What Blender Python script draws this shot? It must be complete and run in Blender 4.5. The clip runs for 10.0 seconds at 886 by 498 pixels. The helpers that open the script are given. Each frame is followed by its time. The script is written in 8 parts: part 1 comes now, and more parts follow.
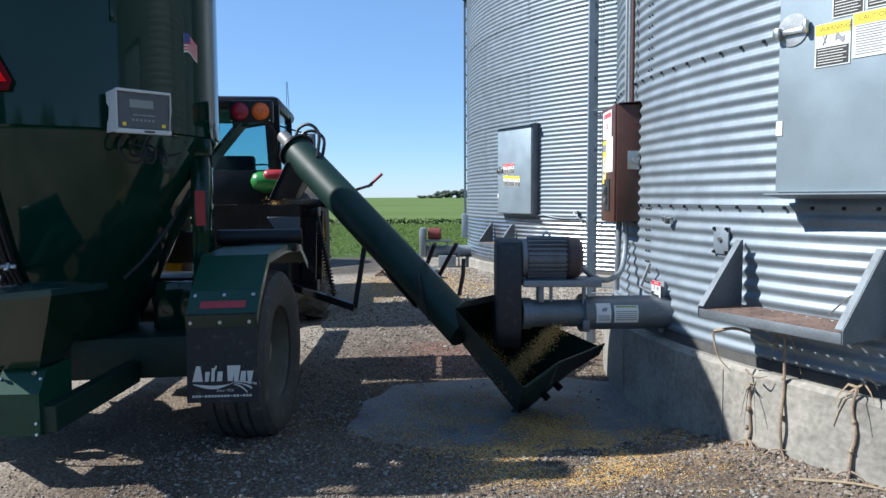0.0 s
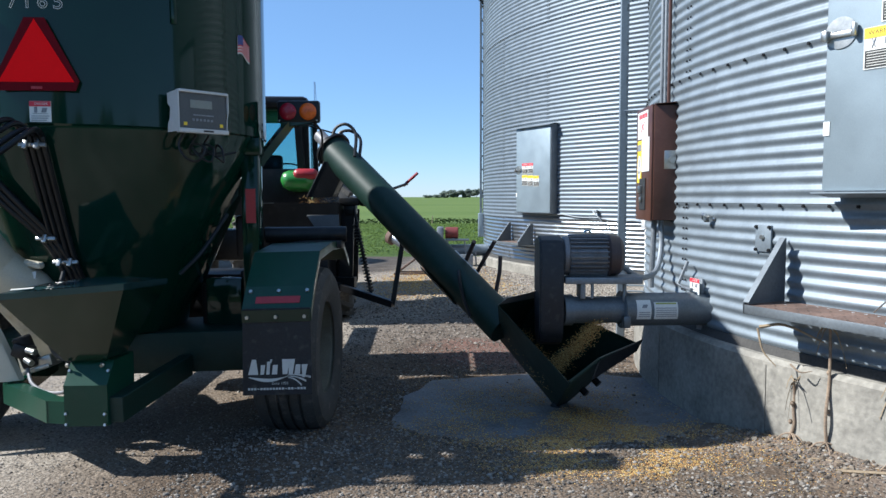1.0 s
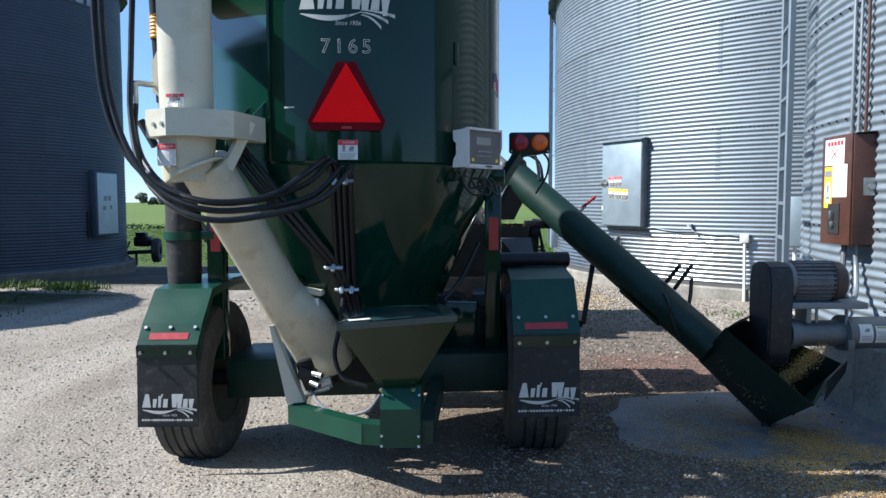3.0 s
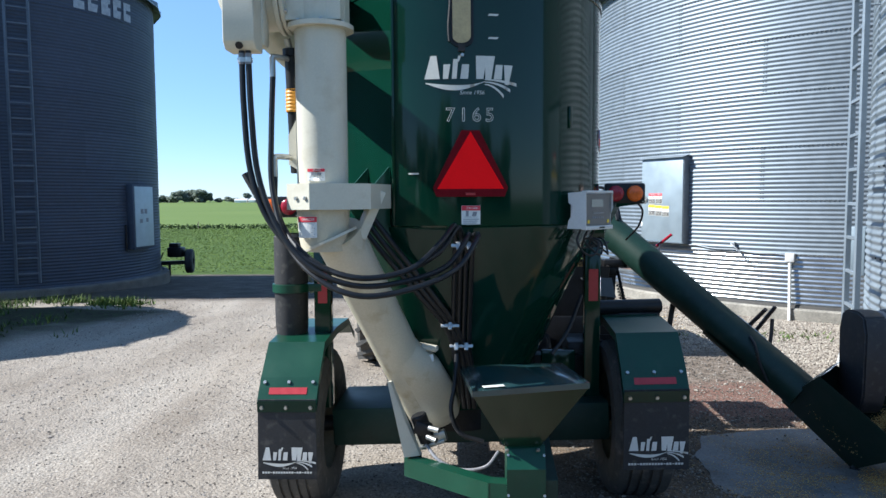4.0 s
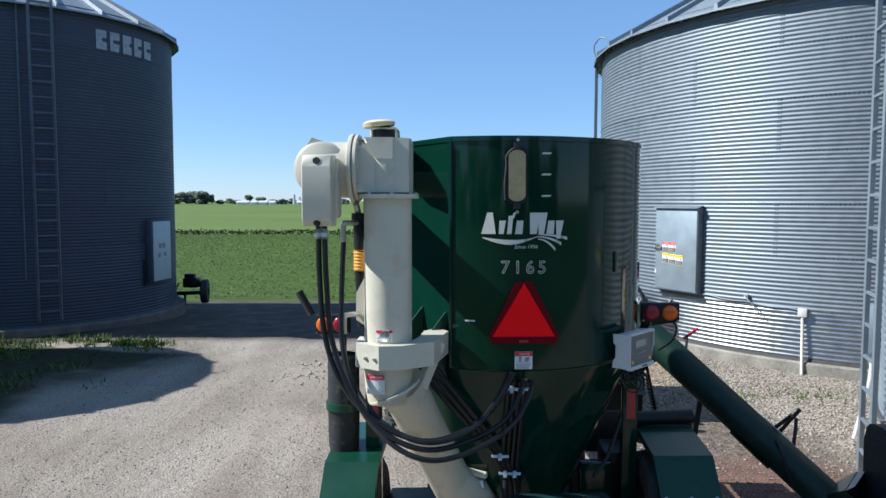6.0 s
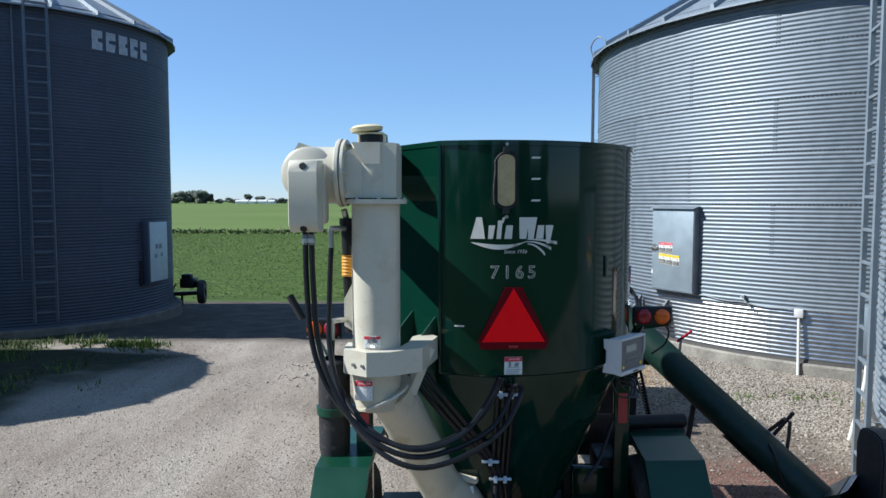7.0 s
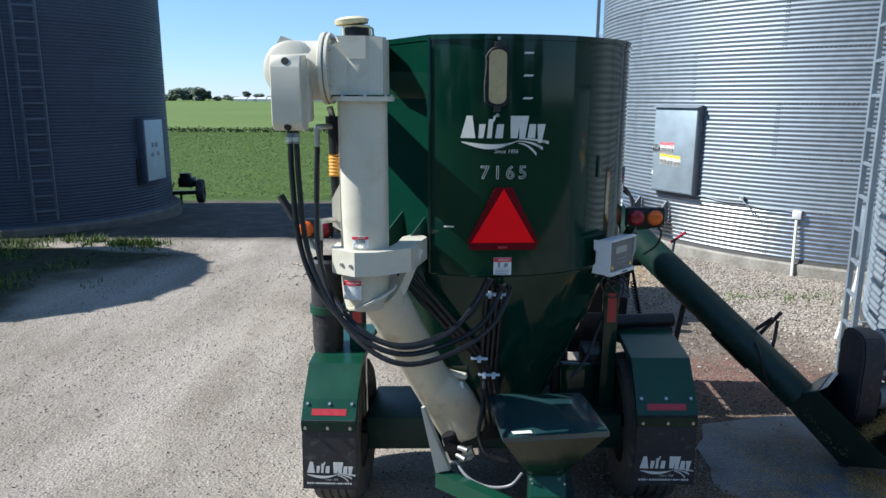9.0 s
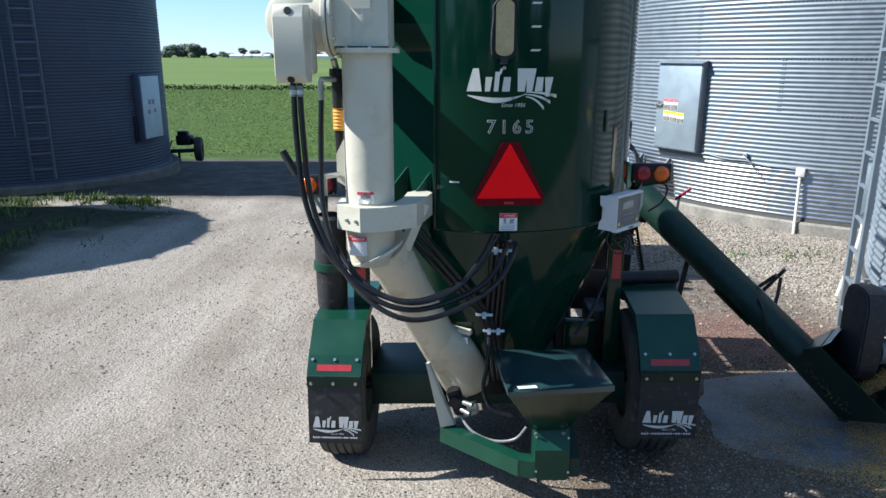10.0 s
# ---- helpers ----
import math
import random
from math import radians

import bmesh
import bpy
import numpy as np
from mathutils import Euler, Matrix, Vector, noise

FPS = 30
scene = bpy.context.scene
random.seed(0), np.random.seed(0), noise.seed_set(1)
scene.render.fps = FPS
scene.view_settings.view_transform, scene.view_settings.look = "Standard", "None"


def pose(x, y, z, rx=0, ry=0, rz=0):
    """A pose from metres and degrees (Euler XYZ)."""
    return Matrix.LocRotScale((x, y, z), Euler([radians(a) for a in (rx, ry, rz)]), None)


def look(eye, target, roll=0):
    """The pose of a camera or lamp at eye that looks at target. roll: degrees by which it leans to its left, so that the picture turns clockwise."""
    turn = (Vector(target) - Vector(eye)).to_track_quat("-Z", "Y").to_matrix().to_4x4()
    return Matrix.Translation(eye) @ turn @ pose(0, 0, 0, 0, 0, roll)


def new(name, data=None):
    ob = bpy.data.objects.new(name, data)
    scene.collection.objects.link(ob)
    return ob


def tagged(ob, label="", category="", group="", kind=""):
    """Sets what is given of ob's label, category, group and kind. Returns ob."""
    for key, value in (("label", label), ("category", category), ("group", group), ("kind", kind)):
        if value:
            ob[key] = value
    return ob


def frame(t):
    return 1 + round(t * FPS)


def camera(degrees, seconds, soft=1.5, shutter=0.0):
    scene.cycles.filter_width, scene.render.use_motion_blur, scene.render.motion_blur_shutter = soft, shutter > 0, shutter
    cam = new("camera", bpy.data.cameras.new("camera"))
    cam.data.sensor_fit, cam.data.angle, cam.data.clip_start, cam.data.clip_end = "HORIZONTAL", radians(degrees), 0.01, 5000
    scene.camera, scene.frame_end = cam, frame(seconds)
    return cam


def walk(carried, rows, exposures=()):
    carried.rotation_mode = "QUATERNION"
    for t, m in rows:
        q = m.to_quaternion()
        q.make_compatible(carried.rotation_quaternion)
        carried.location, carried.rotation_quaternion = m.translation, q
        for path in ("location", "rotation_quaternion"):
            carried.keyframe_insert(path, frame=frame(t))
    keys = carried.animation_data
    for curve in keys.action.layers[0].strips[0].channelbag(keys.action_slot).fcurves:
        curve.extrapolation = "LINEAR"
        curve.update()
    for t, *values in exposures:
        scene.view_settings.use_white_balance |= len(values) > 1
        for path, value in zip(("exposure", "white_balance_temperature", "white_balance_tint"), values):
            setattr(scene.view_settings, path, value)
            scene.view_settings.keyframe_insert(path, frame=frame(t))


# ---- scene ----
cam = camera(64.2, 10.0)
PATH = [
    (0, (0.033, 0.06, 1.4), (-0.001, 2.054, 1.254), -0.3),
    (0.5, (-0.03, 0.026, 1.397), (-0.075, 2.02, 1.251), -0.3),
    (1, (-0.194, -0.034, 1.394), (-0.244, 1.96, 1.247), -0.2),
    (1.5, (-0.493, -0.1, 1.391), (-0.532, 1.894, 1.246), -0.2),
    (2, (-0.868, -0.167, 1.396), (-0.899, 1.828, 1.257), -0.1),
    (2.5, (-1.239, -0.214, 1.431), (-1.289, 1.781, 1.3), -0.1),
    (4, (-2.157, -0.354, 1.89), (-2.252, 1.639, 1.748), -0.3),
    (4.5, (-2.384, -0.429, 2.078), (-2.466, 1.565, 1.94), -0.2),
    (5, (-2.47, -0.499, 2.357), (-2.559, 1.493, 2.206), -0.1),
    (5.5, (-2.473, -0.522, 2.589), (-2.567, 1.47, 2.434), 0.0),
    (6, (-2.443, -0.544, 2.677), (-2.54, 1.449, 2.542), 0.1),
    (7.5, (-2.371, -0.493, 2.711), (-2.466, 1.499, 2.565), 0.0),
    (8, (-2.353, -0.469, 2.714), (-2.447, 1.518, 2.5), 0.1),
    (8.5, (-2.33, -0.46, 2.715), (-2.428, 1.513, 2.399), 0.2),
    (9, (-2.321, -0.479, 2.706), (-2.42, 1.475, 2.288), 0.2),
    (9.5, (-2.331, -0.476, 2.7), (-2.43, 1.459, 2.206), 0.2),
    (10, (-2.358, -0.457, 2.682), (-2.452, 1.469, 2.152), 0.2),
]
EXPOSURES = [(0.0, 0.88, 5950, 8), (2.5, 0.96, 5950, 8), (4.0, 1.16, 5950, 8), (4.5, 1.02, 5950, 8), (5.5, 0.80, 5950, 8), (7.5, 0.68, 5950, 8), (8.5, 0.80, 5950, 8), (10.0, 1.06, 5950, 8)]
walk(cam, [(t, look(eye, target, roll)) for t, eye, target, roll in PATH], EXPOSURES)

# ---- light ----
SUN_EL, SUN_AZ = 40.5, 184.5      # elevation; bearing of the sun seen from the place, degrees from +x to +y
world = bpy.data.worlds.new("sky")
scene.world = world
world.use_nodes = True
wn = world.node_tree.nodes
sky = wn.new("ShaderNodeTexSky")
sky.sky_type, sky.sun_disc = "NISHITA", False
sky.sun_elevation = radians(SUN_EL)
sky.sun_rotation = radians(90 - SUN_AZ)
sky.air_density, sky.dust_density, sky.ozone_density = 0.9, 0.12, 5.0
sky.altitude = 500
wn["Background"].inputs[1].default_value = 0.090
air = wn.new("ShaderNodeMix")      # a share of even blue summer haze flattens the clear sky's gradient
air.data_type = "RGBA"
air.inputs[0].default_value = 0.38
air.inputs[7].default_value = (1.95, 3.50, 5.95, 1)
world.node_tree.links.new(sky.outputs[0], air.inputs[6])
world.node_tree.links.new(air.outputs[2], wn["Background"].inputs[0])
sun = new("sun", bpy.data.lights.new("sun", "SUN"))
sun.data.energy, sun.data.angle, sun.data.color = 5.0, radians(0.53), (1.0, 0.95, 0.88)
sa, se = radians(SUN_AZ), radians(SUN_EL)
sun.matrix_world = look((40 * math.cos(sa) * math.cos(se), 40 * math.sin(sa) * math.cos(se), 40 * math.sin(se)), (0, 0, 0))


# ---- materials ----
def material(name, color, rough=0.6, metal=0.0, scale=6.0, vary=0.15, fine=90.0, bump=0.0, tint=None, coat=0.0,
             spots=0.0, spot_color=(0.2, 0.17, 0.13), spec=0.5, object_vary=0.0):
    """Base colour with broad and fine variation, dirt spots and fine relief."""
    m = bpy.data.materials.new(name)
    m.use_nodes = True
    nt = m.node_tree
    n, l = nt.nodes, nt.links
    b = n["Principled BSDF"]
    b.inputs["Metallic"].default_value = metal
    b.inputs["Coat Weight"].default_value = coat
    b.inputs["Coat Roughness"].default_value = 0.08
    b.inputs["Specular IOR Level"].default_value = spec
    tc, oi = n.new("ShaderNodeTexCoord"), n.new("ShaderNodeObjectInfo")
    add = n.new("ShaderNodeVectorMath")
    mul = n.new("ShaderNodeMath")
    mul.operation, mul.inputs[1].default_value = "MULTIPLY", 37.0
    l.new(oi.outputs["Random"], mul.inputs[0])
    l.new(tc.outputs["Object"], add.inputs[0])
    l.new(mul.outputs[0], add.inputs[1])
    big, small = n.new("ShaderNodeTexNoise"), n.new("ShaderNodeTexNoise")
    for tex, sc, det in ((big, scale, 5.0), (small, fine, 3.0)):
        tex.inputs["Scale"].default_value, tex.inputs["Detail"].default_value = sc, det
        l.new(add.outputs[0], tex.inputs["Vector"])
    mixn = n.new("ShaderNodeMix")
    mixn.inputs[0].default_value = 0.4
    l.new(big.outputs[0], mixn.inputs[2])
    l.new(small.outputs[0], mixn.inputs[3])
    ramp = n.new("ShaderNodeValToRGB")
    dark = [c * (1 - vary * 1.6) for c in color]
    lite = [min(1.0, c * (1 + vary)) for c in (tint or color)]
    ramp.color_ramp.elements[0].position, ramp.color_ramp.elements[0].color = 0.32, (*dark, 1)
    ramp.color_ramp.elements[1].position, ramp.color_ramp.elements[1].color = 0.68, (*lite, 1)
    l.new(mixn.outputs[0], ramp.inputs[0])
    out = ramp.outputs[0]
    if spots:
        sp = n.new("ShaderNodeTexNoise")
        sp.inputs["Scale"].default_value, sp.inputs["Detail"].default_value = scale * 2.3, 8.0
        l.new(add.outputs[0], sp.inputs["Vector"])
        r2 = n.new("ShaderNodeValToRGB")
        r2.color_ramp.elements[0].position, r2.color_ramp.elements[0].color = 0.56, (0, 0, 0, 1)
        r2.color_ramp.elements[1].position, r2.color_ramp.elements[1].color = 0.74, (spots, spots, spots, 1)
        l.new(sp.outputs[0], r2.inputs[0])
        mc = n.new("ShaderNodeMix")
        mc.data_type = "RGBA"
        mc.inputs[7].default_value = (*spot_color, 1)
        l.new(r2.outputs[0], mc.inputs[0])
        l.new(out, mc.inputs[6])
        out = mc.outputs[2]
    if object_vary:
        hv = n.new("ShaderNodeHueSaturation")
        mr = n.new("ShaderNodeMapRange")
        mr.inputs[3].default_value, mr.inputs[4].default_value = 1 - object_vary, 1 + object_vary
        l.new(oi.outputs["Random"], mr.inputs[0])
        l.new(mr.outputs[0], hv.inputs["Value"])
        l.new(out, hv.inputs["Color"])
        out = hv.outputs[0]
    l.new(out, b.inputs["Base Color"])
    rr = n.new("ShaderNodeMapRange")
    rr.inputs[3].default_value, rr.inputs[4].default_value = max(0.02, rough * 0.75), min(1.0, rough * 1.25)
    l.new(big.outputs[0], rr.inputs[0])
    l.new(rr.outputs[0], b.inputs["Roughness"])
    if bump:
        bp = n.new("ShaderNodeBump")
        bp.inputs["Strength"].default_value, bp.inputs["Distance"].default_value = 0.6, bump
        l.new(mixn.outputs[0], bp.inputs["Height"])
        l.new(bp.outputs[0], b.inputs["Normal"])
    return m


def island_material(name, low, high, rough=0.8, mid=None, thin=0.0):
    """Colour that varies from piece to piece of one joined mesh."""
    m = bpy.data.materials.new(name)
    m.use_nodes = True
    n, l = m.node_tree.nodes, m.node_tree.links
    b = n["Principled BSDF"]
    b.inputs["Roughness"].default_value = rough
    b.inputs["Specular IOR Level"].default_value = 0.2
    g, r = n.new("ShaderNodeNewGeometry"), n.new("ShaderNodeValToRGB")
    r.color_ramp.elements[0].color, r.color_ramp.elements[1].color = (*low, 1), (*high, 1)
    if mid:
        e = r.color_ramp.elements.new(0.5)
        e.color = (*mid, 1)
    l.new(g.outputs["Random Per Island"], r.inputs[0])
    l.new(r.outputs[0], b.inputs["Base Color"])
    if thin:
        tr, mx = n.new("ShaderNodeBsdfTranslucent"), n.new("ShaderNodeMixShader")
        mx.inputs[0].default_value = thin
        l.new(r.outputs[0], tr.inputs["Color"])
        l.new(b.outputs[0], mx.inputs[1])
        l.new(tr.outputs[0], mx.inputs[2])
        l.new(mx.outputs[0], n["Material Output"].inputs["Surface"])
    return m


GREEN = material("green_paint", (0.0026, 0.0235, 0.0142), 0.075, scale=3, vary=0.10, fine=200, spec=0.32, spots=0.10, spot_color=(0.02, 0.028, 0.02))
# dusty paint, dark enough to carry the shade on axle beam and bumper arm
GREEN_DUSTY_SHADED = material("dusty_shaded_green_paint", (0.0060, 0.027, 0.0195), 0.5, scale=5, vary=0.2, fine=90, spec=0.35, spots=0.35, spot_color=(0.030, 0.048, 0.038))
GREEN_SHEET = material("green_sheet_paint", (0.0055, 0.043, 0.0245), 0.32, scale=5, vary=0.14, fine=150, spec=0.36, spots=0.15, spot_color=(0.045, 0.062, 0.046))
GREEN_SMOOTH = material("smooth_green_paint", (0.0045, 0.021, 0.0115), 0.14, scale=4, vary=0.14, fine=150, spec=0.50, spots=0.2, spot_color=(0.035, 0.05, 0.038))
CREAM = material("cream_paint", (0.529, 0.5, 0.404), 0.38, scale=4, vary=0.06, fine=120, spots=0.35, spot_color=(0.331, 0.265, 0.162))
CREAM_STAINED = material("stained_cream_paint", (0.5, 0.456, 0.346), 0.42, scale=3.2, vary=0.10, fine=120, spots=0.65, spot_color=(0.25, 0.184, 0.0883))
BLACK = material("black_paint", (0.011, 0.011, 0.012), 0.42, scale=8, vary=0.3, spec=0.28, spots=0.22, spot_color=(0.045, 0.042, 0.038))
RUBBER = material("black_rubber", (0.018, 0.018, 0.019), 0.7, scale=9, vary=0.3, bump=0.002, spots=0.5, spot_color=(0.10, 0.09, 0.075))
TYRE = material("dusty_tyre_rubber", (0.058, 0.056, 0.051), 0.85, scale=7, vary=0.3, bump=0.002, spots=0.7, spot_color=(0.16, 0.14, 0.12))
HOSE = material("hose_rubber", (0.010, 0.011, 0.013), 0.36, scale=20, vary=0.25, spec=0.30)
GALV = material("galvanised_steel", (0.215, 0.252, 0.283), 0.54, metal=0.42, scale=7, vary=0.10, fine=60, spots=0.25, spot_color=(0.18, 0.19, 0.202), object_vary=0.05)
GALV_BRIGHT = material("bright_galvanised_steel", (0.33, 0.36, 0.39), 0.30, metal=0.88, scale=7, vary=0.10, fine=60, object_vary=0.04)
GALV_DULL = material("weathered_galvanised_steel", (0.247, 0.268, 0.288), 0.55, metal=0.6, scale=5, vary=0.16, fine=70, spots=0.4, spot_color=(0.151, 0.158, 0.171))
GALV_DOOR = material("galvanised_door_sheet", (0.259, 0.315, 0.351), 0.5, metal=0.4, scale=5, vary=0.08, fine=220, spots=0.15, spot_color=(0.185, 0.21, 0.228))
ZINC = material("zinc_fitting", (0.45, 0.45, 0.43), 0.34, metal=0.9, scale=20, vary=0.15)
# galvanised steel darkened for the shaded sides of brackets and the unloader tube
GALV_DARKENED = material("shade_darkened_galvanised", (0.155, 0.175, 0.19), 0.48, metal=0.45, scale=6, vary=0.18, fine=80, spots=0.4, spot_color=(0.13, 0.14, 0.15))
SEALANT = material("tar_sealant", (0.055, 0.052, 0.048), 0.8, scale=12, vary=0.3, bump=0.004)
CONCRETE = material("concrete", (0.255, 0.239, 0.205), 0.9, scale=3.0, vary=0.30, fine=34, bump=0.016, spots=0.65, spot_color=(0.121, 0.112, 0.0963))
SLAB = material("worn_concrete", (0.175, 0.17, 0.165), 0.9, scale=2.6, vary=0.38, fine=70, bump=0.008, spots=0.75, spot_color=(0.105, 0.09, 0.075))
BROWN = material("brown_enamel", (0.075, 0.030, 0.020), 0.45, scale=6, vary=0.2, spots=0.25, spot_color=(0.12, 0.07, 0.05))
RUSTY = material("rusty_perforated_steel", (0.17, 0.11, 0.085), 0.8, metal=0.2, scale=9, vary=0.35, bump=0.001, spots=0.5, spot_color=(0.24, 0.19, 0.165))
RED = material("red_reflector", (0.34, 0.022, 0.028), 0.35, scale=30, vary=0.08)
SMV_RED = material("fluorescent_red", (0.98, 0.008, 0.012), 0.6, scale=12, vary=0.04, spec=0.04)
SMV_DARK = material("dark_red_border", (0.13, 0.003, 0.008), 0.5, scale=40, vary=0.12, spec=0.08)
ORANGE = material("amber_lens", (0.75, 0.13, 0.01), 0.25, scale=40, vary=0.15)
LENS_RED = material("red_lens", (0.28, 0.006, 0.02), 0.25, scale=40, vary=0.15)
WHITE = material("white_print", (0.684, 0.684, 0.65), 0.5, scale=30, vary=0.04)
SILVER_PRINT = material("silver_print", (0.58, 0.57, 0.52), 0.5, scale=30, vary=0.06)
GREY_PRINT = material("grey_print", (0.22, 0.23, 0.25), 0.6, scale=60, vary=0.2)
BLACK_PRINT = material("black_print", (0.02, 0.02, 0.02), 0.6, scale=60, vary=0.2)
YELLOW_PRINT = material("yellow_print", (0.85, 0.58, 0.03), 0.5, scale=40, vary=0.06)
RED_PRINT = material("red_print", (0.55, 0.03, 0.05), 0.5, scale=40, vary=0.08)
BLUE_PRINT = material("blue_print", (0.03, 0.05, 0.22), 0.5, scale=40, vary=0.08)
TAN_PANE = material("dusty_sight_glass", (0.44, 0.34, 0.17), 0.35, scale=9, vary=0.15, spots=0.3, spot_color=(0.40, 0.30, 0.14))
PLASTIC = material("pale_grey_plastic", (0.55, 0.55, 0.54), 0.5, scale=9, vary=0.06)
PANEL = material("dark_grey_panel", (0.07, 0.075, 0.08), 0.35, scale=9, vary=0.1)
SCREEN = material("lcd_screen", (0.22, 0.24, 0.22), 0.2, scale=9, vary=0.06)
RIM_YELLOW = material("yellow_wheel_paint", (0.75, 0.48, 0.03), 0.4, scale=7, vary=0.12, spots=0.35, spot_color=(0.35, 0.26, 0.12))
RIM_CREAM = material("dusty_wheel_paint", (0.15, 0.135, 0.095), 0.6, scale=7, vary=0.2, spots=0.4, spot_color=(0.22, 0.19, 0.14))
TRACTOR_GREEN = material("bright_green_paint", (0.03, 0.20, 0.035), 0.3, scale=6, vary=0.08, coat=0.3)
STALK = material("dry_stalk", (0.27, 0.20, 0.14), 0.9, scale=15, vary=0.35, bump=0.002)
STRAW = material("straw", (0.29, 0.22, 0.14), 0.85, scale=15, vary=0.25)
MOTOR_GREY = material("motor_casting", (0.20, 0.20, 0.21), 0.5, metal=0.3, scale=9, vary=0.2, spots=0.4, spot_color=(0.12, 0.09, 0.08))
MOTOR_END = material("dark_motor_cowl", (0.055, 0.035, 0.032), 0.5, scale=9, vary=0.25)
CORN = island_material("corn_kernels", (0.27, 0.125, 0.040), (0.62, 0.47, 0.19), 0.6, mid=(0.45, 0.255, 0.080))
STONES = island_material("gravel_stones", (0.0626, 0.0552, 0.047), (0.301, 0.27, 0.231), 0.9, mid=(0.144, 0.125, 0.106))
RUBBLE = island_material("footing_rubble", (0.0933, 0.0713, 0.0526), (0.297, 0.254, 0.198), 0.9, mid=(0.161, 0.13, 0.0994))
FINE = island_material("fine_gravel", (0.0422, 0.0366, 0.0317), (0.387, 0.352, 0.302), 0.9, mid=(0.14, 0.123, 0.105))
STONES_PALE = island_material("pale_gravel_stones", (0.142, 0.118, 0.0977), (0.366, 0.331, 0.277), 0.9, mid=(0.26, 0.227, 0.189))
LEAVES = island_material("crop_leaves", (0.031, 0.062, 0.007), (0.103, 0.151, 0.020), 0.65, mid=(0.061, 0.100, 0.012))
WEEDS = island_material("weed_leaves", (0.0158, 0.0412, 0.0076), (0.0634, 0.0954, 0.0254), 0.7)
GRASS = island_material("grass_blades", (0.028, 0.064, 0.009), (0.120, 0.165, 0.036), 0.7)
# tree leaves paler and greyer than foliage, distance haze put into the colour
HAZED_LEAVES = island_material("hazed_tree_leaves", (0.20, 0.24, 0.20), (0.29, 0.33, 0.27), 0.8, thin=0.7)

GLASS = bpy.data.materials.new("cab_glass")
GLASS.use_nodes = True
GLASS.node_tree.nodes["Principled BSDF"].inputs["Base Color"].default_value = (0.42, 0.66, 0.70, 1)
GLASS.node_tree.nodes["Principled BSDF"].inputs["Transmission Weight"].default_value = 1.0
GLASS.node_tree.nodes["Principled BSDF"].inputs["Roughness"].default_value = 0.02
GLASS.node_tree.nodes["Principled BSDF"].inputs["IOR"].default_value = 1.1

# ---- shape helpers ----
ORI = {}


def finish(bm, name, angle=35, recentre=True):
    bmesh.ops.remove_doubles(bm, verts=bm.verts, dist=1e-5)
    bmesh.ops.recalc_face_normals(bm, faces=bm.faces)
    c = Vector((0, 0, 0))
    if recentre and bm.verts:
        lo = Vector([min(v.co[i] for v in bm.verts) for i in range(3)])
        hi = Vector([max(v.co[i] for v in bm.verts) for i in range(3)])
        c = (lo + hi) / 2
        bmesh.ops.translate(bm, verts=bm.verts, vec=-c)
    me = bpy.data.meshes.new(name)
    bm.to_mesh(me)
    bm.free()
    me.polygons.foreach_set("use_smooth", [True] * len(me.polygons))
    me.set_sharp_from_angle(angle=radians(angle))
    return me, c


def thing(name, at, label, category, group="", kind=""):
    ob = new(name)
    ob.location = at
    ORI[ob.name] = Vector(at)
    return tagged(ob, label, category, group, kind)


def part(name, bm, mat, parent, label="", angle=35):
    me, c = finish(bm, name, angle)
    me.materials.append(mat)
    ob = new(name, me)
    ob.parent = parent
    ob.location = c - ORI[parent.name]
    ORI[ob.name] = c
    return tagged(ob, label)


def solid(name, bm, mat, label, category, group="", kind="", angle=35):
    me, c = finish(bm, name, angle)
    me.materials.append(mat)
    ob = new(name, me)
    ob.location = c
    ORI[ob.name] = c
    return tagged(ob, label, category, group, kind)


def piece(name, me, parent, m):
    """One more object on the mesh me, at the pose m in the parent's own space."""
    ob = new(name, me)
    ob.parent = parent
    ob.matrix_local = m
    ORI[ob.name] = ORI[parent.name] + m.translation
    return ob


def raw(name, verts, faces, mat, smooth=False):
    me = bpy.data.meshes.new(name)
    me.from_pydata(verts, [], faces)
    me.materials.append(mat)
    if smooth:
        me.polygons.foreach_set("use_smooth", [True] * len(me.polygons))
    return me


def B():
    return bmesh.new()


def add(bm, other, m=None):
    me = bpy.data.meshes.new("tmp")
    if m is not None:
        bmesh.ops.transform(other, matrix=m, verts=other.verts)
    other.to_mesh(me)
    other.free()
    bm.from_mesh(me)
    bpy.data.meshes.remove(me)
    return bm


def box(bm, c, s, rx=0, ry=0, rz=0, bev=0.004):
    t = B()
    bmesh.ops.create_cube(t, size=1.0)
    bmesh.ops.scale(t, vec=s, verts=t.verts)
    if bev:
        bmesh.ops.bevel(t, geom=t.edges[:], offset=min(bev, min(s) * 0.45), segments=2, affect="EDGES", profile=0.5)
    return add(bm, t, pose(*c, rx, ry, rz))


def frame_of(d):
    d = Vector(d).normalized()
    up = Vector((0, 0, 1)) if abs(d.z) < 0.95 else Vector((1, 0, 0))
    x = d.cross(up).normalized()
    return x, x.cross(d).normalized(), d


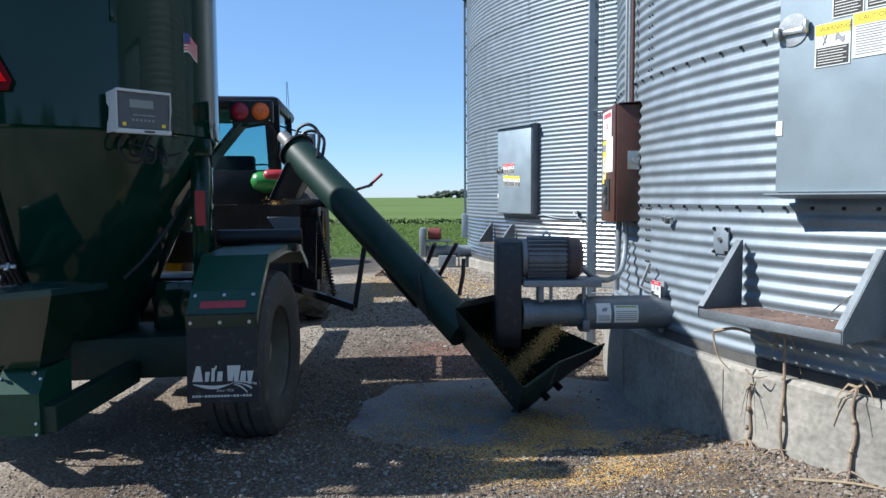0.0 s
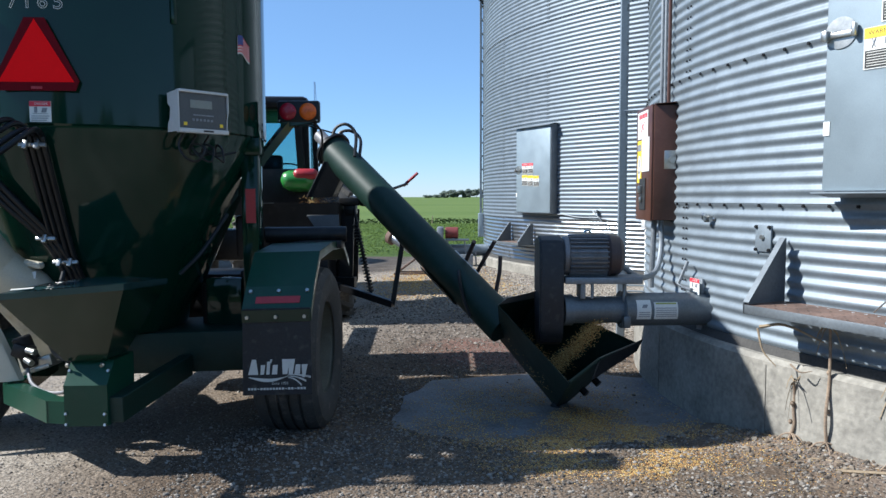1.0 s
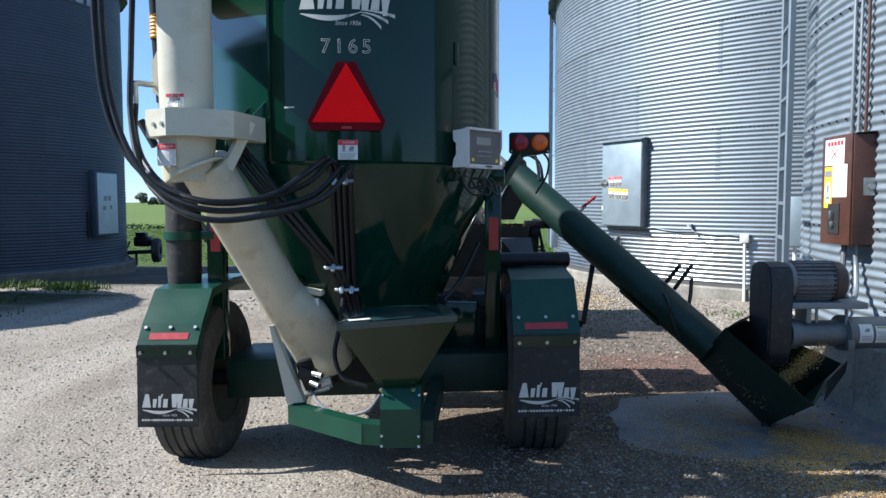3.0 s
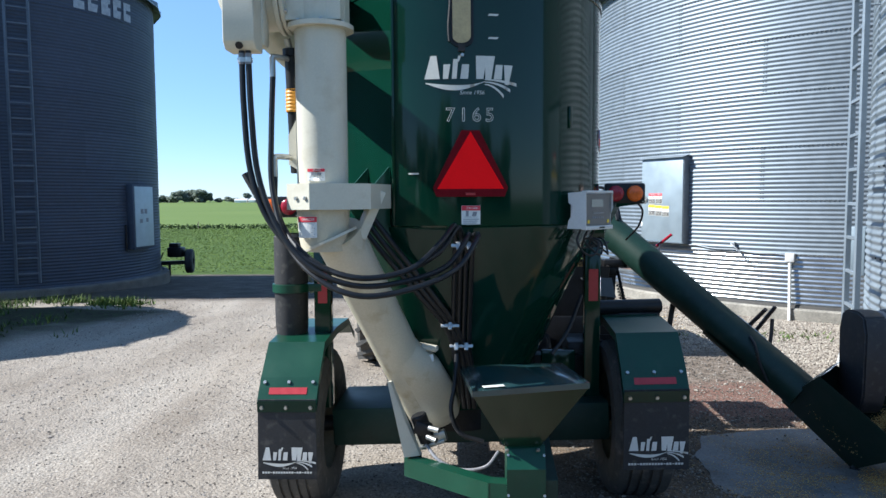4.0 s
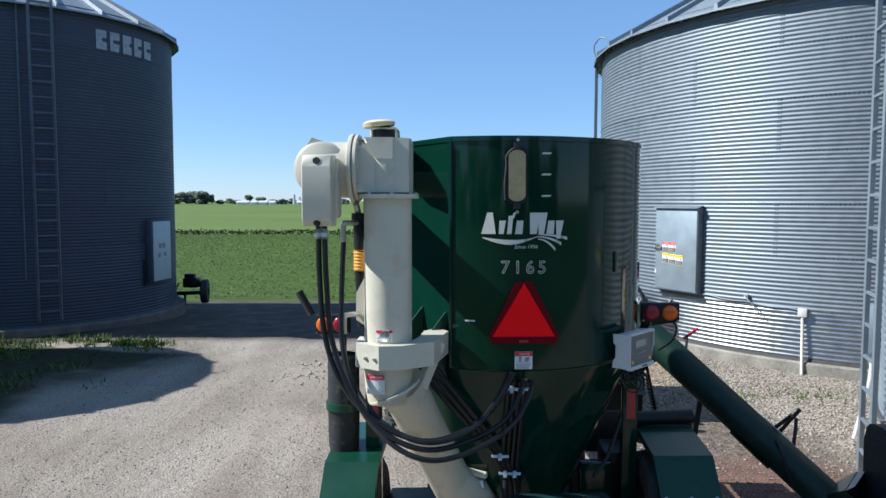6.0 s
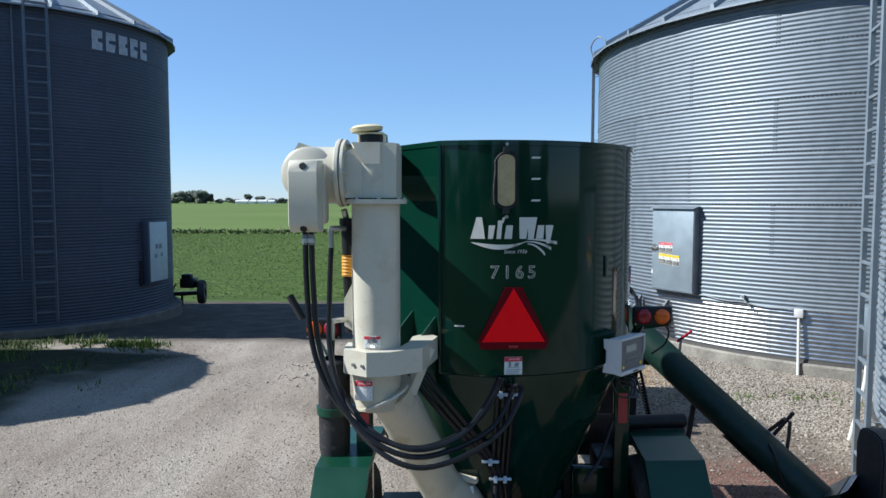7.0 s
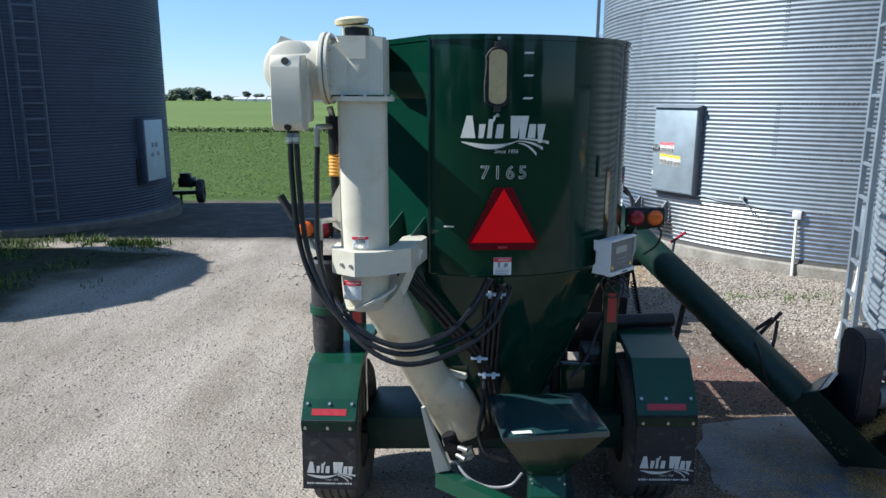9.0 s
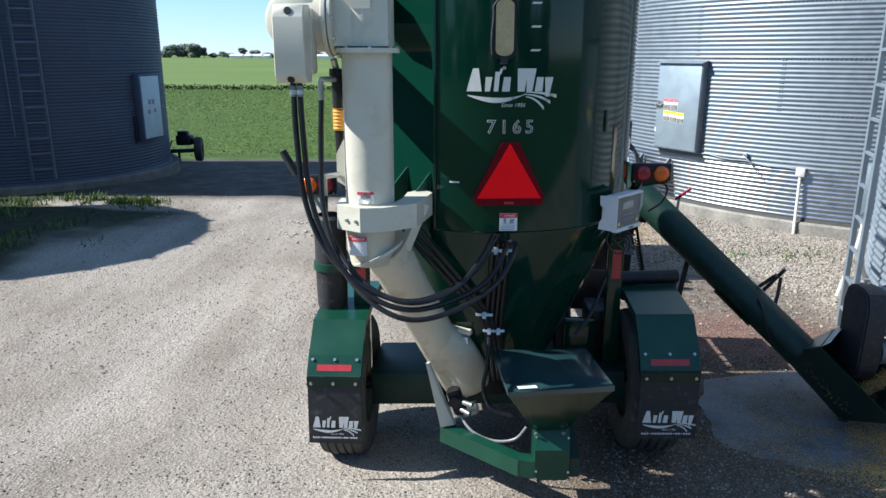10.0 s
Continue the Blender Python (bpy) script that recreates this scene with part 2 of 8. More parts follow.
def cyl(bm, p0, p1, r0, r1=None, n=24, bev=0.0):
    p0, p1 = Vector(p0), Vector(p1)
    r1 = r0 if r1 is None else r1
    x, y, d = frame_of(p1 - p0)
    stations = [(p0, r0), (p1, r1)]
    if bev:
        stations = [(p0, r0 - bev), (p0 + d * bev, r0), (p1 - d * bev, r1), (p1, r1 - bev)]
    rows = [[bm.verts.new(p + (x * math.cos(a) + y * math.sin(a)) * r) for a in [2 * math.pi * i / n for i in range(n)]] for p, r in stations]
    for a, b in zip(rows, rows[1:]):
        for i in range(n):
            bm.faces.new((a[i], a[(i + 1) % n], b[(i + 1) % n], b[i]))
    bm.faces.new(rows[0][::-1])
    bm.faces.new(rows[-1])
    return bm


def lathe(bm, prof, c, axis=(0, 0, 1), n=32):
    """A body turned about axis through c from (radius, height) pairs."""
    x, y, d = frame_of(axis)
    c = Vector(c)
    rows = []
    for r, h in prof:
        if r < 1e-6:
            rows.append([bm.verts.new(c + d * h)])
        else:
            rows.append([bm.verts.new(c + d * h + (x * math.cos(2 * math.pi * i / n) + y * math.sin(2 * math.pi * i / n)) * r) for i in range(n)])
    for a, b in zip(rows, rows[1:]):
        for i in range(n):
            j = (i + 1) % n
            if len(a) == 1 and len(b) == 1:
                continue
            if len(a) == 1:
                bm.faces.new((a[0], b[j], b[i]))
            elif len(b) == 1:
                bm.faces.new((a[i], a[j], b[0]))
            else:
                bm.faces.new((a[i], a[j], b[j], b[i]))
    return bm


def smooth_line(pts, k=6):
    pts = [Vector(p) for p in pts]
    if len(pts) < 3:
        return pts
    out = []
    q = [pts[0] * 2 - pts[1]] + pts + [pts[-1] * 2 - pts[-2]]
    for a, b, c, d in zip(q, q[1:], q[2:], q[3:]):
        for i in range(k):
            t = i / k
            out.append(0.5 * ((2 * b) + (c - a) * t + (2 * a - 5 * b + 4 * c - d) * t * t + (3 * b - a - 3 * c + d) * t ** 3))
    return out + [pts[-1]]


def pipe(bm, pts, r, n=8, k=6, r1=None):
    pts = smooth_line(pts, k) if k else [Vector(p) for p in pts]
    x, y, d = frame_of(pts[1] - pts[0])
    rows = []
    for i, p in enumerate(pts):
        d = (pts[min(i + 1, len(pts) - 1)] - pts[max(i - 1, 0)]).normalized()
        x = (x - d * x.dot(d)).normalized()
        y = d.cross(x)
        rr = r if r1 is None else r + (r1 - r) * i / (len(pts) - 1)
        rows.append([bm.verts.new(p + (x * math.cos(2 * math.pi * j / n) + y * math.sin(2 * math.pi * j / n)) * rr) for j in range(n)])
    for a, b in zip(rows, rows[1:]):
        for j in range(n):
            bm.faces.new((a[j], a[(j + 1) % n], b[(j + 1) % n], b[j]))
    bm.faces.new(rows[0][::-1])
    bm.faces.new(rows[-1])
    return bm


def loft(bm, rings):
    """A closed body through rings of (centre, x axis, y axis), each an ellipse of 36 corners."""
    rows = []
    for c, x, y in rings:
        rows.append([bm.verts.new(Vector(c) + Vector(x) * math.cos(2 * math.pi * i / 36) + Vector(y) * math.sin(2 * math.pi * i / 36)) for i in range(36)])
    for a, b in zip(rows, rows[1:]):
        for i in range(36):
            bm.faces.new((a[i], a[(i + 1) % 36], b[(i + 1) % 36], b[i]))
    bm.faces.new(rows[0][::-1])
    bm.faces.new(rows[-1])
    return bm


def plate(bm, pts, v):
    """A flat polygon made thick by the vector v."""
    v = Vector(v)
    a = [bm.verts.new(Vector(p)) for p in pts]
    b = [bm.verts.new(Vector(p) + v) for p in pts]
    n = len(a)
    bm.faces.new(a[::-1])
    bm.faces.new(b)
    for i in range(n):
        bm.faces.new((a[i], a[(i + 1) % n], b[(i + 1) % n], b[i]))
    return bm


def bar(bm, p0, p1, w, h, bev=0.003):
    """A square bar from p0 to p1."""
    p0, p1 = Vector(p0), Vector(p1)
    x, y, d = frame_of(p1 - p0)
    m = Matrix((x, y, d)).transposed().to_4x4()
    m.translation = (p0 + p1) / 2
    t = B()
    bmesh.ops.create_cube(t, size=1.0)
    bmesh.ops.scale(t, vec=(w, h, (p1 - p0).length), verts=t.verts)
    if bev:
        bmesh.ops.bevel(t, geom=t.edges[:], offset=min(bev, w * 0.4, h * 0.4), segments=1, affect="EDGES")
    return add(bm, t, m)


def decal(bm, polys, at, thick=0.0015):
    """Thin printed shapes: polygons in (u, v), laid on a surface by at(u, v, lift)."""
    for poly in polys:
        lo = [bm.verts.new(at(u, v, 0.0012)) for u, v in poly]
        hi = [bm.verts.new(at(u, v, 0.0012 + thick)) for u, v in poly]
        n = len(poly)
        bm.faces.new(hi)
        for i in range(n):
            bm.faces.new((lo[i], lo[(i + 1) % n], hi[(i + 1) % n], hi[i]))
    return bm


def rect(u, v, w, h, lean=0.0):
    return [(u - w / 2, v - h / 2), (u + w / 2, v - h / 2), (u + w / 2 + lean, v + h / 2), (u - w / 2 + lean, v + h / 2)]


def strip(f, w, t0=0.0, t1=1.0, n=14):
    """Quads along a curve f(t) -> (u, v) of width w(t)."""
    out = []
    for i in range(n):
        a, b = t0 + (t1 - t0) * i / n, t0 + (t1 - t0) * (i + 1) / n
        (u0, v0), (u1, v1) = f(a), f(b)
        out.append([(u0, v0 - w(a) / 2), (u1, v1 - w(b) / 2), (u1, v1 + w(b) / 2), (u0, v0 + w(a) / 2)])
    return out


def flat_at(o, u, v):
    """A flat surface with its middle at o and the directions u (right) and v (up)."""
    o, u, v = Vector(o), Vector(u).normalized(), Vector(v).normalized()
    w = u.cross(v)
    return lambda a, b, lift: o + u * a + v * b + w * lift


def lettering(name, text, size, at, mat, parent, outline=0.0, spacing=1.0, label=""):
    cu = bpy.data.curves.new("letters", "FONT")
    cu.body, cu.size, cu.align_x, cu.align_y, cu.space_character = text, size, "CENTER", "CENTER", spacing
    cu.resolution_u = 3
    if outline:
        cu.fill_mode, cu.bevel_depth, cu.bevel_resolution = "NONE", outline, 0
    tmp = new("letters", cu)
    bpy.context.view_layer.update()
    me = bpy.data.meshes.new_from_object(tmp.evaluated_get(bpy.context.evaluated_depsgraph_get()))
    bpy.data.objects.remove(tmp)
    bm = B()
    bm.from_mesh(me)
    bpy.data.meshes.remove(me)
    for v in bm.verts:
        v.co = at(v.co.x, v.co.y, 0.0035 + v.co.z * 0.3)
    return part(name, bm, mat, parent, label)


def brand_mark(parent, at, w, mat, lower_bar=False, label="pale printed emblem of plain blocks over a wave"):
    """A maker's mark as plain shapes: a row of blocks, a wave and furrows, and a small bar."""
    bm, k = B(), w / 0.455
    blocks = [(-0.192, 0.078, 0.030, 0.0, 0.115), (-0.124, 0.026, 0.034, 0.0, 0.072), (-0.080, 0.024, 0.024, 0.0, 0.098), (-0.060, 0.010, 0.014, 0.085, 0.030), (-0.030, 0.040, 0.036, 0.0, 0.072), (0.050, 0.036, 0.056, 0.0, 0.115), (0.094, 0.030, 0.052, 0.0, 0.115), (0.143, 0.042, 0.036, 0.0, 0.072), (0.192, 0.020, 0.046, -0.026, 0.098)]
    for u, w0, w1, v0, h in blocks:
        y0_ = -0.015 + v0
        bb = B()
        decal(bb, [[((u - w0 / 2) * k, y0_ * k), ((u + w0 / 2) * k, y0_ * k), ((u + w1 / 2 + 0.008) * k, (y0_ + h) * k), ((u - w1 / 2 + 0.008) * k, (y0_ + h) * k)]], at)
        part("emblem_block", bb, mat, parent)
    polys = strip(lambda t: ((-0.225 + 0.30 * t) * k, (-0.035 - 0.040 * math.sin(2.6 * t) + 0.028 * t) * k), lambda t: (0.004 + 0.022 * math.sin(math.pi * min(1, t * 1.1))) * k)
    for q in range(3):
        bb = B()
        decal(bb, strip(lambda t: ((0.075 + (0.10 + 0.035 * q) * t) * k, (-0.042 + 0.012 * q - (0.058 - 0.018 * q) * t * t) * k), lambda t: (0.004 + 0.013 * t) * k, n=6), at)
        part("emblem_furrow", bb, mat, parent)
    decal(bm, polys, at)
    mark = part("emblem_wave", bm, mat, parent, label)
    bm = B()
    if lower_bar:
        decal(bm, [rect((-0.225 + 0.0235 * i) * k, -0.125 * k, 0.017 * k, (0.016 if i not in (3, 12, 15) else 0.006) * k) for i in range(19)], at)
        part("printed_line", bm, mat, parent)
    lettering("small_words", "Since 1956", 0.029 * k, lambda u, v, d: at(u + 0.22 * v + 0.012 * k, v - 0.084 * k, d), mat, parent)
    return mark


def warning_label(parent, at, w, h, top, name="warning_label", rows=3, word="DANGER", bars=GREY_PRINT, picture=True):
    """A safety label: pale plate, coloured heading with its word, a dark picture and lines of small print."""
    bm = B()
    cols = [(i - 2.5) * w / 6 for i in range(6)]
    decal(bm, [rect(u, 0, w / 6, h) for u in cols], at)
    lab = part(name, bm, WHITE, parent, "white safety label with a coloured heading and small print")
    bm = B()
    decal(bm, [rect(u * 0.98, h * 0.365, w * 0.98 / 6, h * 0.25) for u in cols], lambda u, v, d: at(u, v, d + 0.002))
    part("heading", bm, top, lab)
    lettering("heading_word", word, h * 0.15, lambda u, v, d: at(u + w * 0.06, v + h * 0.365, d + 0.0015), WHITE if top is RED_PRINT else BLACK_PRINT, lab)
    bm = B()
    if bars is BLACK_PRINT:
        decal(bm, [rect(0, -h * 0.26, w * 0.92, h * 0.42)], lambda u, v, d: at(u, v, d + 0.002))
        part("print_block", bm, BLACK_PRINT, lab)
        bm = B()
        decal(bm, [rect(-w * 0.04 * (i % 2), -h * (0.10 + 0.32 * i / 5), w * (0.82 - 0.10 * (i % 2)), h * 0.018) for i in range(6)], lambda u, v, d: at(u, v, d + 0.004))
        part("small_print", bm, SILVER_PRINT, lab)
        bm = B()
        for s in (-1, 1):
            decal(bm, [rect(-w * 0.22, h * 0.12, w * 0.022, h * 0.22, s * w * 0.10)], lambda u, v, d: at(u - s * w * 0.05, v, d + 0.003 + s * 0.0004))
        decal(bm, strip(lambda t: (w * (0.08 + 0.26 * t), h * (0.12 + 0.05 * math.sin(6.0 * t))), lambda t: h * 0.13, n=8), lambda u, v, d: at(u, v, d + 0.002))
        part("picture", bm, GREY_PRINT, lab)
        return lab
    n_r = rows * (2 if not picture else 1)
    polys = [rect(-w * 0.03 * (i % 3), h * (0.20 - 0.62 * i / max(1, n_r - 1)) if not picture else h * (-0.22 - 0.2 * i / max(1, rows - 1)), w * (0.82 - 0.06 * (i % 3)), h * (0.018 if not picture else 0.035)) for i in range(n_r)]
    if picture:
        polys += [rect(-w * 0.2, h * 0.08, w * 0.14, h * 0.28), rect(w * 0.16, h * 0.06, w * 0.22, h * 0.22, w * 0.06), rect(0, -h * 0.10, w * 0.7, h * 0.02)]
    decal(bm, polys, lambda u, v, d: at(u, v, d + 0.002))
    part("small_print", bm, bars, lab)
    return lab


BOLT = raw("bolt_head", *(lambda v, f: (v, f))(
    [(0.5 * math.cos(i * math.pi / 3), 0.5 * math.sin(i * math.pi / 3), 0) for i in range(6)] + [(0.42 * math.cos(i * math.pi / 3), 0.42 * math.sin(i * math.pi / 3), 0.45) for i in range(6)],
    [tuple(range(11, 5, -1))[::-1]] + [(i, (i + 1) % 6, 6 + (i + 1) % 6, 6 + i) for i in range(6)]), ZINC)
BOLT_DARK = BOLT.copy()
BOLT_DARK.materials.clear()
BOLT_DARK.materials.append(BLACK)


def bolt(parent, p, normal, d=0.018, me=None, name="bolt"):
    """A bolt head of diameter d at the world place p, standing along normal."""
    q = Vector(normal).to_track_quat("Z", "Y")
    return piece(name, me or BOLT, parent, Matrix.LocRotScale(Vector(p) - ORI[parent.name], q, (d, d, d)))

# ---- ground ----
def ramp_between(v, a, b):
    t = min(1.0, max(0.0, (v - a) / (b - a)))
    return t * t * (3 - 2 * t)


def ground_z(x, y):
    """Height of the ground: the yard, a slight cross fall, the field that dips and rises again."""
    z = 0.03 * max(-1.0, min(1.0, (x + 2.2)))
    far = [(14, 0.0), (21, -0.35), (182, -5.0), (300, -5.0), (640, -0.4), (1000, 0.5), (1500, 0.9), (4500, 1.0)]
    if y > 14:
        z *= 1 - ramp_between(y, 14, 20)
        for (a, za), (b, zb) in zip(far, far[1:]):
            if y <= b or b == 4500:
                z += za + (zb - za) * min(1.0, (y - a) / (b - a))
                break
    if -12 < x < 6 and -3 < y < 20:
        z += 0.014 * noise.noise((x * 0.9, y * 0.9, 0)) + 0.008 * noise.noise((x * 4, y * 4, 3))
        z -= 0.02 * math.exp(-((x + 4.9 + 0.06 * y) / 0.28) ** 2) * (1 if y < 16 else 0)
    if y < 4.2 and abs(x) < 30:
        z += 0.085 * (1 - ramp_between(y, 3.25, 4.15)) + 0.03 * (1 - ramp_between(y, 2.2, 3.3))
    # the bed under the concrete slab
    s = abs((x - 0.44 - 0.1 * (y - 4.55)) / 1.03) ** 3 + abs((y - 4.55) / 0.80) ** 3
    if s < 1.0:
        z += (min(z, -0.015) - z) * (1 - ramp_between(s, 0.55, 0.95))
    # the gravel heaped against the near bin's footing
    d = math.hypot(x - BIN_A[0], y - BIN_A[1]) - BIN_A[2]
    z += 0.07 * math.exp(-(max(0, d) / 0.35) ** 2) * (1 - ramp_between(y, 3.6, 4.6)) * (1 if d > -1 else 0)
    return z


BIN_A = (4.97, 5.07, 3.71)     # middle x, y and radius
BIN_B = (5.90, 15.0, 5.60)
BIN_C = (-13.05, 15.85, 3.17)
BIN_D = (-14.65, 9.38, 2.15)

GROUND = bpy.data.materials.new("yard_and_fields")
GROUND.use_nodes = True
gn, gl = GROUND.node_tree.nodes, GROUND.node_tree.links


def g_math(op, a, b=None, c=None):
    node = gn.new("ShaderNodeMath")
    node.operation = op
    for i, v in enumerate((a, b, c)):
        if v is None:
            continue
        if hasattr(v, "links"):
            gl.new(v, node.inputs[i])
        else:
            node.inputs[i].default_value = v
    return node.outputs[0]


def g_step(v, a, b):
    node = gn.new("ShaderNodeMapRange")
    node.interpolation_type = "SMOOTHSTEP"
    node.inputs[1].default_value, node.inputs[2].default_value = a, b
    gl.new(v, node.inputs[0])
    return node.outputs[0]


def g_noise(scale, detail=4.0, stretch=None):
    node = gn.new("ShaderNodeTexNoise")
    node.inputs["Scale"].default_value, node.inputs["Detail"].default_value = scale, detail
    if stretch:
        mp = gn.new("ShaderNodeMapping")
        mp.inputs["Scale"].default_value = stretch
        gl.new(g_pos.outputs["Position"], mp.inputs[0])
        gl.new(mp.outputs[0], node.inputs["Vector"])
    else:
        gl.new(g_pos.outputs["Position"], node.inputs["Vector"])
    return node.outputs[0]


def g_mix(fac, a, b):
    node = gn.new("ShaderNodeMix")
    node.data_type = "RGBA"
    for i, v in ((0, fac), (6, a), (7, b)):
        if hasattr(v, "links"):
            gl.new(v, node.inputs[i])
        else:
            node.inputs[i].default_value = v if i == 0 else (*v, 1)
    return node.outputs[2]


def g_ramp(v, stops):
    node = gn.new("ShaderNodeValToRGB")
    e = node.color_ramp.elements
    e[0].position, e[0].color = stops[0][0], (*stops[0][1], 1)
    e[1].position, e[1].color = stops[-1][0], (*stops[-1][1], 1)
    for p, col in stops[1:-1]:
        e.new(p).color = (*col, 1)
    gl.new(v, node.inputs[0])
    return node.outputs[0]


g_pos = gn.new("ShaderNodeNewGeometry")
g_sep = gn.new("ShaderNodeSeparateXYZ")
gl.new(g_pos.outputs["Position"], g_sep.inputs[0])
gx, gy = g_sep.outputs[0], g_sep.outputs[1]
grit = g_ramp(g_noise(70, 6), [(0.30, (0.190, 0.165, 0.140)), (0.5, (0.316, 0.288, 0.251)), (0.68, (0.425, 0.395, 0.350))])
worn = g_ramp(g_noise(0.8, 7, (1.0, 0.6, 1.0)), [(0.32, (0.66, 0.615, 0.57)), (0.5, (0.90, 0.865, 0.82)), (0.68, (1.04, 1.01, 0.96))])
ruts = g_ramp(g_noise(1.0, 5, (1.9, 0.28, 1.0)), [(0.35, (0.84, 0.82, 0.80)), (0.65, (1.02, 1.02, 1.02))])
mulm = gn.new("ShaderNodeMix")
mulm.data_type, mulm.blend_type = "RGBA", "MULTIPLY"
mulm.inputs[0].default_value = 1.0
gl.new(grit, mulm.inputs[6])
gl.new(worn, mulm.inputs[7])
mul2 = gn.new("ShaderNodeMix")
mul2.data_type, mul2.blend_type = "RGBA", "MULTIPLY"
mul2.inputs[0].default_value = 1.0
gl.new(mulm.outputs[2], mul2.inputs[6])
gl.new(ruts, mul2.inputs[7])
gravel = mul2.outputs[2]
pebble = gn.new("ShaderNodeTexVoronoi")
pebble.inputs["Scale"].default_value = 62.0
gl.new(g_pos.outputs["Position"], pebble.inputs["Vector"])
peb = g_ramp(pebble.outputs["Color"], [(0.12, (0.60, 0.59, 0.58)), (0.5, (0.93, 0.93, 0.93)), (0.9, (1.20, 1.19, 1.17))])
mul3 = gn.new("ShaderNodeMix")
mul3.data_type, mul3.blend_type = "RGBA", "MULTIPLY"
gl.new(g_math("MINIMUM", g_math("ADD", g_math("MULTIPLY", g_step(g_noise(0.7, 4, (1.0, 0.35, 1.0)), 0.46, 0.66), 0.25), g_math("ADD", 0.26, g_math("MULTIPLY", g_step(gx, -3.4, -1.4), 0.42))), 0.9), mul3.inputs[0])
gl.new(gravel, mul3.inputs[6])
gl.new(peb, mul3.inputs[7])
gravel = mul3.outputs[2]
# single larger pebbles pressed into the drive
lump = gn.new("ShaderNodeTexVoronoi")
lump.inputs["Scale"].default_value = 24.0
gl.new(g_pos.outputs["Position"], lump.inputs["Vector"])
lump_in = g_math("MULTIPLY", g_math("SUBTRACT", 1.0, g_step(lump.outputs["Distance"], 0.16, 0.30)), g_step(g_noise(2.2, 4), 0.42, 0.62))
gravel = g_mix(g_math("MULTIPLY", lump_in, 0.40), gravel, g_ramp(lump.outputs["Color"], [(0.2, (0.17, 0.15, 0.13)), (0.6, (0.42, 0.38, 0.33)), (0.85, (0.78, 0.72, 0.64))]))
# brown trampled soil behind the slab
bx, by = g_math("SUBTRACT", gx, 0.15), g_math("SUBTRACT", gy, 6.9)
br = g_math("ADD", g_math("ADD", g_math("MULTIPLY", g_math("MULTIPLY", bx, bx), 0.5), g_math("MULTIPLY", g_math("MULTIPLY", by, by), 0.36)), g_math("MULTIPLY", g_noise(1.7, 6), 1.0))
brown_dirt = g_ramp(g_noise(14, 6), [(0.3, (0.0786, 0.0586, 0.0445)), (0.5, (0.142, 0.111, 0.0864)), (0.72, (0.22, 0.183, 0.149))])
gravel = g_mix(g_math("MULTIPLY", g_math("SUBTRACT", 1.0, g_step(br, 0.85, 1.7)), 0.9), gravel, brown_dirt)
# darker, dirtier gravel on the mixer's right, with the mixer's shade in its colour
dirt_and_shade = g_math("MULTIPLY", g_step(g_math("ADD", gx, g_math("MULTIPLY", g_noise(1.3, 4), 1.4)), -2.0, -0.7), g_math("MULTIPLY", g_step(g_math("ADD", gy, g_math("MULTIPLY", g_noise(0.9, 4), 2.0)), 1.6, 4.2), g_math("SUBTRACT", 1.0, g_step(gy, 5.6, 7.0))))
mul4 = gn.new("ShaderNodeMix")
mul4.data_type, mul4.blend_type = "RGBA", "MULTIPLY"
mul4.inputs[7].default_value = (0.52, 0.445, 0.385, 1)
gl.new(dirt_and_shade, mul4.inputs[0])
gl.new(gravel, mul4.inputs[6])
gravel = mul4.outputs[2]
# reddish spilt feed and soil beside the slab
dx, dy = g_math("SUBTRACT", gx, 0.35), g_math("SUBTRACT", gy, 6.15)
rr = g_math("ADD", g_math("MULTIPLY", g_math("MULTIPLY", dx, dx), 0.9), g_math("MULTIPLY", g_math("MULTIPLY", dy, dy), 1.7))
rr = g_math("ADD", rr, g_math("MULTIPLY", g_noise(3.0, 5), 1.2))
gravel = g_mix(g_math("SUBTRACT", 1.0, g_step(rr, 0.7, 1.8)), gravel, (0.165, 0.092, 0.070))
# brown soil along the near footing
ax_, ay_ = g_math("SUBTRACT", gx, 4.97), g_math("SUBTRACT", gy, 5.07)
ra = g_math("SQRT", g_math("ADD", g_math("MULTIPLY", ax_, ax_), g_math("MULTIPLY", ay_, ay_)))
soil = g_math("MULTIPLY", g_math("SUBTRACT", 1.0, g_step(g_math("ADD", ra, g_math("MULTIPLY", g_noise(2.5, 5), 0.8)), 4.2, 4.75)), g_math("SUBTRACT", 1.0, g_step(gy, 3.7, 4.3)))
gravel = g_mix(g_math("MULTIPLY", soil, 0.82), gravel, (0.205, 0.160, 0.125))
# dark soil at the drive's far end, its colour deepened for the bin's shadow
far_soil_shade = g_math("MULTIPLY", g_step(g_math("ADD", gy, g_math("MULTIPLY", g_noise(0.6, 5), 0.9)), 12.9, 13.7), g_math("SUBTRACT", 1.0, g_step(gx, -1.8, -0.6)))
gravel = g_mix(g_math("MULTIPLY", far_soil_shade, 0.92), gravel, g_ramp(g_noise(2.4, 6), [(0.3, (0.042, 0.034, 0.028)), (0.5, (0.062, 0.051, 0.042)), (0.7, (0.105, 0.088, 0.073))]))
